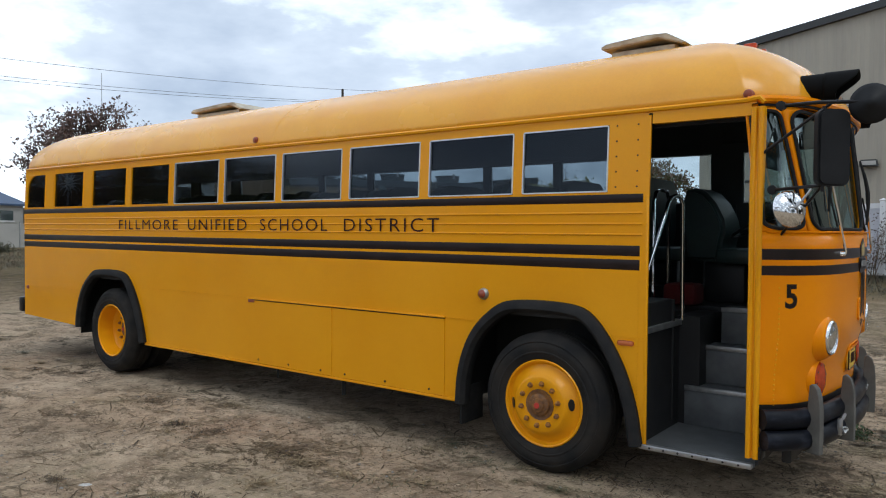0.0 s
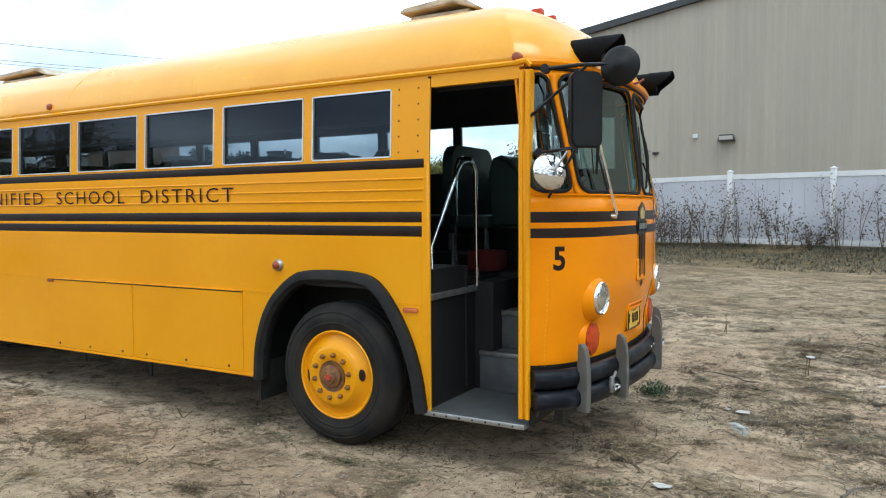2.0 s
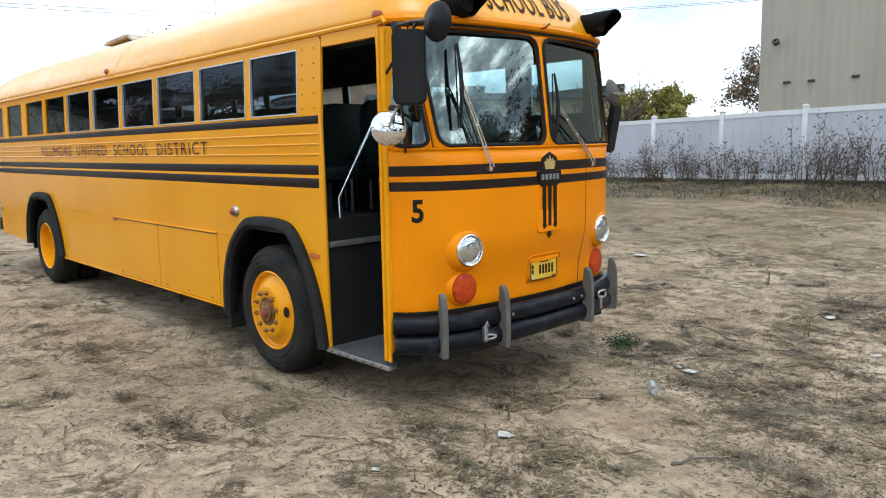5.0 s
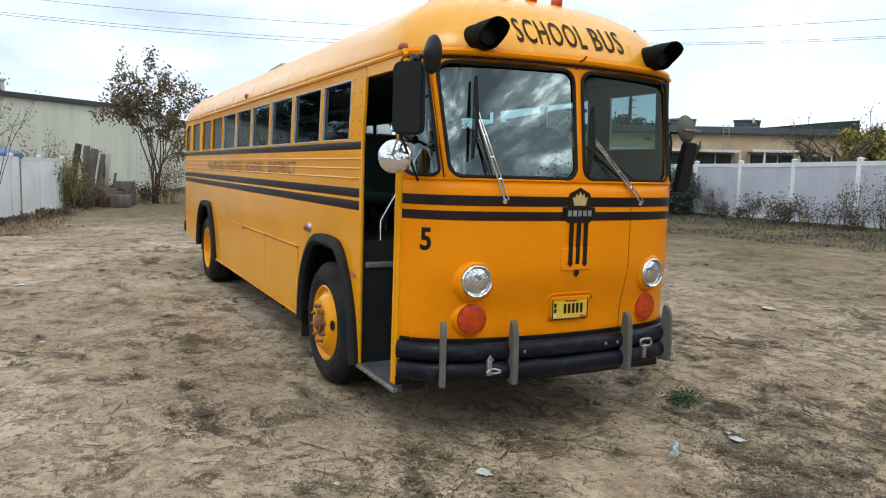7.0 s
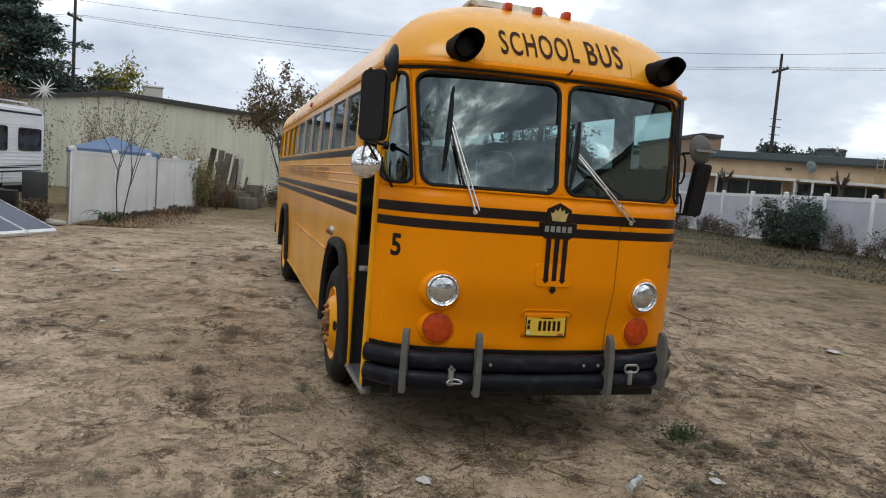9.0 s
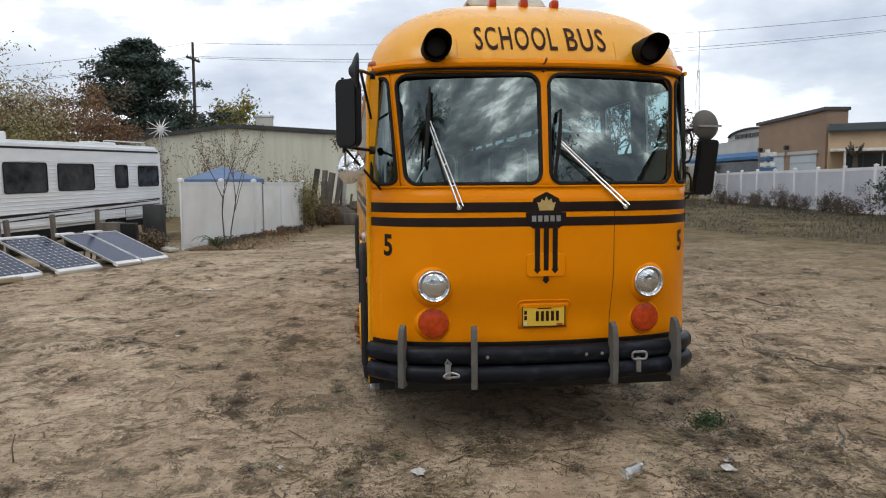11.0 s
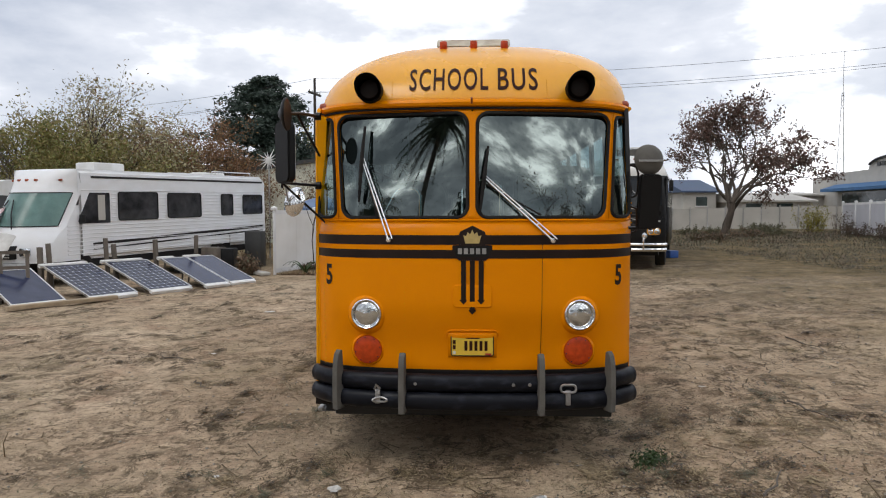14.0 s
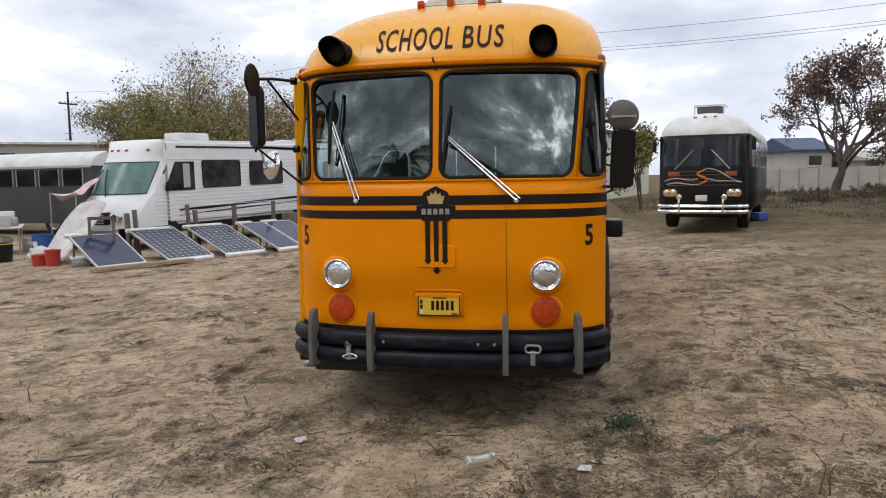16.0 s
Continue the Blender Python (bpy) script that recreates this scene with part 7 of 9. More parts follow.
def pollard(x, y, foot, height, seed):
    """A stout trunk cut back to knuckles, with short bare upright shoots."""
    rnd = random.Random(seed)
    t = thing("pollard", "bare pollarded tree cut back to knuckles before the shops", "tree", pose(x, y, foot), group="pollards")
    bm = bmesh.new()
    tube(bm, [(0, 0, 0), (0.03, 0.02, height * 0.35), (0, 0.03, height * 0.72)], [0.22, 0.17, 0.16], 8, caps=False)
    for k in range(8):
        a = 2 * math.pi * k / 8 + rnd.uniform(-0.3, 0.3)
        r, h = rnd.uniform(0.35, 0.8), rnd.uniform(0.8, 1.0)
        e = Vector((r * math.cos(a), r * math.sin(a), height * h))
        m = Vector((e.x * 0.7, e.y * 0.7, height * (0.72 + 0.4 * (h - 0.72))))
        tube(bm, [(0, 0.03, height * 0.70), m, e], [0.12, 0.085, 0.05], 6)
        for j in range(2):
            w = Vector((rnd.uniform(-0.3, 0.3), rnd.uniform(-0.3, 0.3), rnd.uniform(0.2, 0.4)))
            tube(bm, [m, m + w * 0.5, m + w], [0.06, 0.05, 0.035], 5)
    part("trunk", bm, BARK, t)
    return t


def shrub(label, x, y, height, width, leaf_m, seed, stems=9, per=5, leaf=0.035, stem_m=TWIG, name="shrub", group="fence shrubs", low=None):
    """A clump of thin stems with small leaves."""
    rnd = random.Random(seed)
    s = thing(name, label, "shrub", pose(x, y, (low if low is not None else rise(x, y)) - 0.03), group=group)
    bm, tips = bmesh.new(), []
    for k in range(stems):
        a = rnd.uniform(0, 6.28)
        r = width * 0.5 * math.sqrt(rnd.random())
        base = Vector((r * 0.6 * math.cos(a), r * 0.6 * math.sin(a), 0))
        hh = height * rnd.uniform(0.55, 1.0)
        way = Vector((math.cos(a) * r / height * 0.7, math.sin(a) * r / height * 0.7, 1)).normalized()
        pts = [base]
        d = way
        for i in range(6):
            d = (d + Vector((rnd.gauss(0, 0.10), rnd.gauss(0, 0.10), 0.03))).normalized()
            pts.append(pts[-1] + d * hh / 6)
        tube(bm, pts, [0.011, 0.010, 0.009, 0.007, 0.006, 0.004, 0.003], 3, caps=False)
        tips += pts[2:]
        for j in range(5):
            q = pts[rnd.randint(1, 5)]
            w = (d + Vector((rnd.gauss(0, 0.7), rnd.gauss(0, 0.7), rnd.uniform(-0.1, 0.4)))).normalized()
            e = q + w * hh * rnd.uniform(0.12, 0.28)
            tube(bm, [q, q.lerp(e, 0.5) + Vector((0, 0, 0.01)), e], [0.005, 0.004, 0.002], 3, caps=False)
            tips += [q.lerp(e, 0.5), e]
    tagged(part("stem", bm, stem_m, s), kind="stuff")
    bm = bmesh.new()
    leaf_cloud(bm, tips, leaf, per, 0.05 + 0.03 * height, rnd)
    part("foliage", bm, leaf_m, s, smooth=False)
    return s


tree("bare-limbed tree with purple-brown leaves past the coach", -43.5, 20.4, 9.4, 0.6, LEAF_PURPLE, 14, slim=0.86, leaf=0.12, per=8, depth=5, trunks=2, trunk_r=0.25, clear=0.24, density=0.14)
cedar(-56.5, -13.4, 13.6, 5)
tree("pale sparse autumn tree behind the motorhome", -38.0, -15.6, 10.0, 0.8, LEAF_PALE, 21, leaf=0.10, per=5, depth=5, trunks=2, trunk_r=0.2, clear=0.22, density=0.28)
tree("broad olive and yellow tree behind the motorhome", -35.5, -19.3, 7.2, 0.95, LEAF_OLIVE, 22, leaf=0.085, per=16, depth=5, trunks=2, trunk_r=0.2, clear=0.18, density=0.30)
tree("pale sparse autumn tree behind the motorhome", -33.0, -13.6, 8.8, 0.85, LEAF_PALE, 23, leaf=0.09, per=4, depth=5, trunks=2, trunk_r=0.18, clear=0.22, density=0.30)
tree("rusty autumn tree behind the motorhome", -37.5, -12.6, 8.0, 0.8, LEAF_RUST, 36, leaf=0.08, per=12, depth=5, trunks=3, trunk_r=0.12, clear=0.15, density=0.28)
tree("low olive tree behind the motorhome", -30.5, -12.8, 6.6, 1.0, LEAF_OLIVE, 37, leaf=0.075, per=16, depth=5, trunks=3, trunk_r=0.12, clear=0.12, density=0.30)
tree("olive tree behind the motorhome", -31.8, -16.6, 6.8, 0.9, LEAF_OLIVE, 24, leaf=0.08, per=15, depth=5, trunks=2, trunk_r=0.18, clear=0.2, density=0.30)
tree("rusty autumn tree in front of the cedar", -45.0, -14.8, 7.4, 0.9, LEAF_RUST, 25, leaf=0.14, per=12, depth=4, trunks=2, trunk_r=0.16, clear=0.2, density=0.28)
tree("brown leafy tree beside the cedar", -47.0, -19.5, 8.8, 0.9, LEAF_DRY, 26, leaf=0.15, per=14, depth=4, trunks=2, trunk_r=0.18, clear=0.2, density=0.3)
tree("yellow autumn tree behind the warehouse", -61.6, -8.1, 9.9, 0.6, LEAF_YEL, 27, slim=0.7, leaf=0.2, per=14, depth=4, trunk_r=0.2, density=0.3)
tree("thin young tree with sparse rusty leaves beside the track", -34.5, 5.45, 7.3, 0.32, LEAF_TRACK, 28, slim=0.6, leaf=0.10, per=8, depth=4, trunks=3, trunk_r=0.10, clear=0.2, density=0.16)
tree("orange-brown autumn tree far off", -36.0, 95.0, 12.0, 0.9, LEAF_TRACK, 29, leaf=0.24, per=13, depth=4, trunks=2, trunk_r=0.3, density=0.35)
tree("rounded dark tree behind the shop row", -77.6, 70.0, 8.9, 0.7, LEAF_CEDAR, 30, leaf=0.30, per=46, depth=4, trunks=2, trunk_r=0.3, density=0.4, clear=0.15)
tree("rounded dark tree behind the shop row", -72.8, 71.0, 8.3, 0.4, LEAF_CEDAR, 31, leaf=0.30, per=46, depth=4, trunks=2, trunk_r=0.3, density=0.4, clear=0.15)
tree("bare brown tree past the tan hall", -23.6, 38.5, 5.8, 0.7, LEAF_DRY, 32, leaf=0.07, per=1, depth=4, trunks=2, trunk_r=0.16, density=0.2)
tree("yellow-green rounded tree past the shop row", -29.7, 52.9, 5.3, 1.0, LEAF_YEL, 33, leaf=0.16, per=34, depth=4, trunks=3, trunk_r=0.16, clear=0.15, density=0.35)
tree("leafy tree behind the coach", -33.0, 9.0, 4.3, 0.5, LEAF_OLIVE, 35, slim=0.45, leaf=0.11, per=7, depth=4, trunks=2, trunk_r=0.12, density=0.28)

GRID = Matrix()
for k, (x, y) in enumerate(((-41.8, 38.6), (-37.6, 44.9), (-33.2, 51.4))):
    pollard(x, y, 0.5, 4.35, 60 + k)
# unseen trees added on the south and east edges, for the bus's glass to mirror
for i, (x, y, h, m) in enumerate(((-14, -30, 6.5, LEAF_DRY), (-7, -33, 7.5, LEAF_CEDAR), (-1, -29, 6, LEAF_DRY), (6, -34, 7.5, LEAF_OLIVE), (14, -30, 6.5, LEAF_DRY), (-24, -33, 7, LEAF_CEDAR), (27, -21, 6.5, LEAF_DRY), (34, 21, 10, LEAF_DRY))):
    tree("tall unseen tree added on the lot's edge for the glass to mirror", x, y, h, 0.85, m, 60 + i, leaf=0.24, per=12, depth=4, trunks=2, trunk_r=0.22, clear=0.2, density=0.3, low=0, group="edge trees")


def palm(x, y, height, seed):
    rnd = random.Random(seed)
    p = thing("palm_tree", "palm tree with drooping feathery fronds", "tree", pose(x, y, 0), group="palms")
    bm = bmesh.new()
    tube(bm, [(0, 0, -0.2), (0.1, 0.05, height * 0.5), (0.05, 0.1, height)], [0.28, 0.22, 0.2], 10)
    part("trunk", bm, BARK, p)
    for k in range(54):
        a, up = rnd.uniform(0, 6.28), rnd.uniform(-0.35, 0.9)
        bm = bmesh.new()
        d = Vector((math.cos(a), math.sin(a), up)).normalized()
        q, pts = Vector((0.05, 0.1, height)), []
        for i in range(11):
            pts.append(q.copy())
            d = (d + Vector((0, 0, -0.10))).normalized()
            q = q + d * 0.34
        tube(bm, pts, [0.03 - 0.0025 * i for i in range(11)], 4, caps=False)
        side = Vector((-math.sin(a), math.cos(a), 0))
        for i in range(1, 40):
            s = i / 40 * 10
            j = int(s)
            c = pts[j].lerp(pts[min(j + 1, 10)], s - j)
            for sg in (-1, 1):
                e = c + side * sg * 0.60 * (1.05 - i / 45) + Vector((0, 0, -0.32)) + (pts[min(j + 1, 10)] - pts[j]) * 0.6
                w = Vector((0, 0, 0.022))
                bm.faces.new([bm.verts.new(v) for v in (c + w, e, c - w)])
        part("frond", bm, PALM, p, smooth=False)
    return p


palm(25.3, -4.5, 13.4, 81)
palm(25.0, -9.6, 9.4, 82)
tree("sparse half-bare tree beyond the open lot", 21.0, 15.6, 11.0, 0.75, LEAF_DRY, 90, leaf=0.09, per=5, depth=5, trunks=2, trunk_r=0.12, clear=0.2, density=0.2, low=0.3, group="edge trees")

for x, y, h, m, k in ((27.0, -1.6, 8.6, LEAF_CEDAR, 91), (22.0, 20.5, 8.6, LEAF_DRY, 92), (21.0, 11.5, 6.6, LEAF_CEDAR, 93)):
    tree("leafy dark tree beyond the open lot", x, y, h, 0.7, m, k, leaf=0.19, per=44, depth=4, trunks=2, trunk_r=0.16, clear=0.18, density=0.26, low=0.2, group="edge trees")

# weeds along the north fence
rnd = random.Random(7)
x = 5.5
i = 0
while x > -11:
    hgt = rnd.choice([rnd.uniform(0.7, 1.2), rnd.uniform(1.3, 2.1)])
    shrub("dry leafy weed stalks against the white fence", x, fence_y(x) - 0.55 + rnd.uniform(-0.35, 0.25), hgt, rnd.uniform(0.7, 1.4), LEAF_FENCE, 200 + i, stems=rnd.randint(7, 12), per=3, leaf=0.036)
    x -= rnd.uniform(0.5, 0.95)
    i += 1
while x > -39:
    hgt = rnd.uniform(0.4, 1.3)
    shrub("thin dead weeds at the foot of the white fence", x, fence_y(x) - 0.6 + rnd.uniform(-0.5, 0.3), hgt, rnd.uniform(0.8, 1.6), LEAF_FENCE, 200 + i, stems=rnd.randint(6, 11), per=5, leaf=0.045)
    x -= rnd.uniform(0.8, 1.8)
    i += 1
for k, (x, h, w) in enumerate(((-16.6, 1.9, 1.9), (-17.7, 1.4, 1.4))):
    shrub("dense dark evergreen bush at the white fence", x, fence_y(x) - 1.0, h, w, LEAF_CEDAR, 300 + k, stems=26, per=16, leaf=0.06)


def blades(name, label, material, count, where, length, width, upright, seed, curl=0.25):
    """Many single bent blades in one mesh; where(rnd) gives a foot or None."""
    rp = random.Random(seed)
    vs, fs = [], []
    while len(fs) < count * 2:
        q = where(rp)
        if q is None:
            continue
        x, y = q[0], q[1]
        z = rise(x, y) + bumps(x, y) + (q[2] if len(q) > 2 else 0.003)
        a, l = (q[3] + rp.gauss(0, 0.45) if len(q) > 3 else rp.uniform(0, 6.28)), rp.uniform(*length)
        up = rp.uniform(*upright)
        dx, dy = math.cos(a), math.sin(a)
        fl = math.sqrt(max(0.0, 1 - up * up))
        w = rp.uniform(*width)
        b = rp.gauss(0, curl) + a
        mx, my, mz = x + dx * fl * l * 0.5, y + dy * fl * l * 0.5, z + up * l * 0.55 + 0.003
        ex, ey, ez = mx + math.cos(b) * fl * l * 0.5, my + math.sin(b) * fl * l * 0.5, z + max(0.002, up * l * rp.uniform(0.5, 1.0))
        n = len(vs)
        sx, sy = -dy * w, dx * w
        vs += [(x - sx, y - sy, z), (x + sx, y + sy, z), (mx + sx, my + sy, mz), (mx - sx, my - sy, mz), (ex, ey, ez)]
        fs += [(n, n + 1, n + 2, n + 3), (n + 3, n + 2, n + 4)]
    me = bpy.data.meshes.new(name)
    me.from_pydata(vs, [], fs)
    me.materials.append(material)
    return tagged(new(name, me), label, "grass", kind="stuff")


def fence_band(rp):
    x = rp.uniform(-40, 8)
    d = 0.2 + (4.6 + 0.28 * max(0.0, -x - 6)) * rp.random() ** 2.1
    y = fence_y(x) - d
    if noise.noise(Vector((x * 0.5, y * 0.5, 9.0))) < -0.15 and rp.random() < 0.8:
        return None
    return x, y


blades("fence_grass", "low dull green grass and dead weeds before the fence", FENCE_GREEN, 60000, fence_band, (0.05, 0.17), (0.003, 0.008), (0.15, 0.8), 91)
def west_field(rp):
    x, y = rp.uniform(-50, -30), rp.uniform(9, 30)
    if noise.noise(Vector((x * 0.3, y * 0.3, 5.0))) < -0.1 and rp.random() < 0.7:
        return None
    return x, y


blades("west_weeds", "knee-high dead brown weeds at the west end of the lot", LEAF_DRY, 11000, west_field, (0.08, 0.30), (0.005, 0.013), (0.4, 0.98), 95)
blades("west_grass", "rough olive grass at the west end of the lot", OLIVE, 14000, west_field, (0.06, 0.22), (0.005, 0.012), (0.3, 0.95), 98)
blades("fence_straw", "dead brown grass before the fence", LEAF_FENCE, 26000, fence_band, (0.05, 0.26), (0.003, 0.007), (0.1, 0.85), 92)
def north_dirt(rp):
    x, y = rp.uniform(-30, 8), rp.uniform(8.5, 19.5)
    if noise.noise(Vector((x * 0.5, y * 0.9, 12.0))) < 0.02 and rp.random() < 0.75:
        return None
    return x, y, 0.002, rp.choice((0.2, 0.0, 3.3, 1.3))


blades("north_debris", "dark flattened bits of dead weed over the open dirt", TWIG, 20000, north_dirt, (0.05, 0.26), (0.003, 0.009), (-0.01, 0.08), 96, 0.4)
blades("north_straw", "flattened brown straw over the open dirt", LEAF_DRY, 16000, north_dirt, (0.05, 0.22), (0.003, 0.008), (-0.01, 0.12), 97, 0.4)
GRID = LOT
for k, (x, y, h, w, m) in enumerate(((-40.5, 22.0, 0.8, 3.0, OLIVE), (-42.5, 25.5, 2.0, 2.2, LEAF_YEL), (-39.0, 20.5, 0.6, 3.0, LEAF_DRY), (-44.5, 19.2, 0.7, 3.0, OLIVE), (-46.0, 24.0, 0.8, 3.2, OLIVE), (-36.0, 17.5, 0.6, 2.6, LEAF_DRY), (-48.0, 17.0, 0.7, 3.0, OLIVE))):
    shrub("tall dead weeds at the west end of the lot", x, y, h, w, m, 320 + k, stems=24, per=5, leaf=0.06)

def fence_leaves(rp):
    s = rp.random() ** 1.3
    d = 0.15 + abs(rp.gauss(0, 0.7)) * (1.4 - s)
    return -17.9 - 10.6 * s + 0.25 * d, -0.19 + 2.79 * s + 0.97 * d


GRID = Matrix()
blades("leaf_drift", "drift of fallen brown leaves along the fence foot", LEAF_RUST, 8000, fence_leaves, (0.04, 0.10), (0.012, 0.03), (0.0, 0.5), 93, 0.6)
blades("fence_foot_straw", "dead grass along the fence foot", STRAW, 4000, fence_leaves, (0.06, 0.30), (0.003, 0.007), (0.1, 0.9), 94, 0.5)
GRID = LOT
# by the south fence: bare sapling, dead leaf drift, brush
rnd = random.Random(55)
plant = thing("strap_leaf_plant", "low green plant with arching strap leaves at the fence foot", "plant", LOT.inverted() @ pose(-18.1, 0.72, -0.02))
for k in range(16):
    a, reach, up = rnd.uniform(0, 6.28), rnd.uniform(0.35, 0.8), rnd.uniform(0.25, 0.6)
    bm = bmesh.new()
    side = Vector((-math.sin(a), math.cos(a), 0))
    mids = [Vector((math.cos(a) * reach * f, math.sin(a) * reach * f, up * (2.4 * f - 1.9 * f * f))) for f in linspace(0, 1, 8)]
    vs = [(bm.verts.new(q + side * 0.035 * (1.02 - f)), bm.verts.new(q - side * 0.035 * (1.02 - f) + Vector((0, 0, 0.012)))) for q, f in zip(mids, linspace(0, 1, 8))]
    for a0, b0 in zip(vs, vs[1:]):
        bm.faces.new((a0[0], b0[0], b0[1], a0[1]))
    thicken(part("strap_leaf", bm, WEED, plant), 0.004, 0)
tree("bare leaning sapling with a few leaves beside the fence", -18.8, 0.27, 4.7, 0.45, LEAF_DRY, 403, slim=0.62, leaf=0.04, per=1, depth=3, trunks=2, trunk_r=0.03, clear=0.3, density=0.1, low=0, group="")
for k, (x, y, h, w, m) in enumerate(((-19.3, -0.05, 0.22, 1.2, LEAF_DRY), (-21.9, 0.55, 0.16, 1.2, LEAF_DRY), (-23.4, 0.95, 0.18, 1.3, LEAF_RUST), (-25.4, 1.5, 0.3, 1.4, LEAF_DRY), (-20.8, 0.2, 0.14, 1.3, LEAF_DRY), (-28.6, 1.2, 2.6, 1.8, LEAF_DRY), (-30.0, 1.9, 2.2, 1.8, LEAF_OLIVE), (-31.5, 1.2, 3.2, 2.4, LEAF_RUST), (-27.0, -1.4, 4.2, 2.6, LEAF_DRY), (-29.0, -2.0, 4.4, 2.6, LEAF_RUST), (-17.6, -1.5, 0.6, 0.4, LEAF_DRY), (-24.5, -3.5, 3.4, 2.0, LEAF_DRY), (-33.5, 3.4, 1.2, 2.0, OLIVE), (-35.8, 3.2, 1.0, 2.4, WEED), (-29.0, 2.3, 1.5, 1.3, LEAF_DRY), (-30.6, 2.9, 1.2, 1.4, LEAF_RUST), (-32.0, 3.6, 0.9, 1.6, LEAF_DRY), (-34.0, 5.0, 1.1, 1.6, LEAF_FENCE), (-28.4, 1.9, 2.3, 1.0, LEAF_OLIVE), (-33.9, 5.9, 2.6, 1.6, LEAF_RUST))):
    shrub("dry brush and leaves beside the fence", x, y, h, w, m, 410 + k, stems=20, per=9 if h < 1 else 4, leaf=0.055, group="fence brush", low=0)

# ---- vehicles and belongings ----
def vehicle_wheel(parent, x, y, r, w, hub_m):
    bm = bmesh.new()
    sgn = 1 if y > 0 else -1
    m = Matrix.Translation((x, y, r)) @ pose(0, 0, 0, -90 if sgn > 0 else 90, 0, 0)
    lathe(bm, [(r * 0.55, 0.0), (r * 0.75, 0.02), (r * 0.95, 0.0), (r, -0.03), (r, -w + 0.03), (r * 0.95, -w), (r * 0.5, -w)], m, 28)
    t = part("wheel", bm, TYRE, parent)
    bm = bmesh.new()
    lathe(bm, [(r * 0.57, 0.0), (r * 0.5, -0.03), (r * 0.25, 0.02), (0, 0.02)], m, 20)
    part("rim", bm, hub_m, t)


# white motorhome; local x forward, y to its left (the side towards the lot)
RVM = Matrix.Translation((-13.59, -6.55, 0)) @ Matrix.Rotation(math.atan2(-0.276, 0.961), 4, "Z") @ pose(0, 0, 0, 0, 1.0, 0)
rv = thing("motorhome", "old white ribbed motorhome with dark stripe, parked among clutter", "motorhome", RVM)
L = -10.1
bm = bmesh.new()
slab(bm, [(L, 0.62), (-1.3, 0.62), (-1.3, 3.08), (L + 0.25, 3.08), (L, 2.9)], "y", -1.16, 1.16)
bmesh.ops.bevel(bm, geom=[e for e in bm.edges if len(e.link_faces) == 2 and e.calc_face_angle(0) > 1.2 and max(v.co.x for v in e.verts) < -1.25 or (abs(e.verts[0].co.z - 3.08) < 0.01 and abs(e.verts[1].co.z - 3.08) < 0.01 and abs(e.verts[0].co.y - e.verts[1].co.y) < 0.01)], offset=0.10, segments=3, affect="EDGES")
part("body", bm, RV_WHITE, rv)


def rv_nose(y, z, out=0.0):
    """A point of the rounded, wrapped front of the motorhome."""
    stops = ((0.62, 0.32, 0.58), (1.0, 0.36, 0.70), (1.36, 0.20, 0.84), (1.52, 0.04, 0.90), (2.46, -0.52, 0.90), (2.62, -0.62, 0.80), (2.92, -0.82, 0.52), (3.04, -0.98, 0.36), (3.08, -1.12, 0.22))
    for (za, fa, ca), (zb, fb, cb) in zip(stops, stops[1:]):
        if z <= zb:
            break
    s = min(max((z - za) / (zb - za), 0.0), 1.0)
    f, c = fa + (fb - fa) * s, ca + (cb - ca) * s
    u = abs(y) / 1.16
    return Vector((f - c * u ** 2.4 + out, y * (1 + out * 0.5), z))


bm = bmesh.new()
zs = [0.62, 0.8, 1.0, 1.2, 1.36, 1.52, 1.8, 2.1, 2.46, 2.62, 2.78, 2.92, 3.0, 3.04, 3.08]
ys = [math.sin(q) * 1.16 for q in linspace(-math.pi / 2, math.pi / 2, 25)]
rows = [[bm.verts.new((-1.3, -1.16, z))] + [bm.verts.new(rv_nose(y, z)) for y in ys] + [bm.verts.new((-1.3, 1.16, z))] for z in zs]
for r0, r1 in zip(rows, rows[1:]):
    for a, b, c, e in zip(r0, r0[1:], r1[1:], r1):
        bm.faces.new((a, b, c, e))
bm.faces.new(rows[-1])
bmesh.ops.recalc_face_normals(bm, faces=bm.faces)
part("front_cap", bm, RV_WHITE, rv, "smooth rounded white front cap")
for k in range(17):
    z = 0.78 + 0.108 * k
    if 1.60 < z < 2.52:
        segs = ((L + 0.15, -9.85), (-8.6, -8.05), (-7.35, -6.32), (-4.7, -4.3), (-2.65, -2.45)) if 1.66 < z < 2.48 else ((L + 0.15, -1.4),)
    else:
        segs = ((L + 0.15, -0.9),)
    for a, b in segs:
        bm = bmesh.new()
        tube(bm, [(a, 1.162, z), (b, 1.162, z)], 0.014, 6)
        part("siding_rib", bm, RV_WHITE, rv)
for x0, x1, z0, z1 in ((-9.80, -8.62, 1.72, 2.40), (-8.02, -7.38, 1.70, 2.42), (-6.30, -4.73, 1.68, 2.44), (-4.28, -2.70, 1.66, 2.46)):
    bm = bmesh.new()
    ol = rounded_rect(x1 - x0, z1 - z0, 0.07, 4)
    slab(bm, [(p[0] + (x0 + x1) / 2, p[1] + (z0 + z1) / 2) for p in ol], "y", 1.15, 1.178)
    w = part("side_window", bm, RV_WIN, rv, "dark window with rounded corners", smooth=False)
    bm = bmesh.new()
    tube(bm, [(p[0] + (x0 + x1) / 2, 1.18, p[1] + (z0 + z1) / 2) for p in ol + ol[:1]], 0.02, 5, caps=False)
    part("window_trim", bm, BLACK_P, w)
bm = bmesh.new()
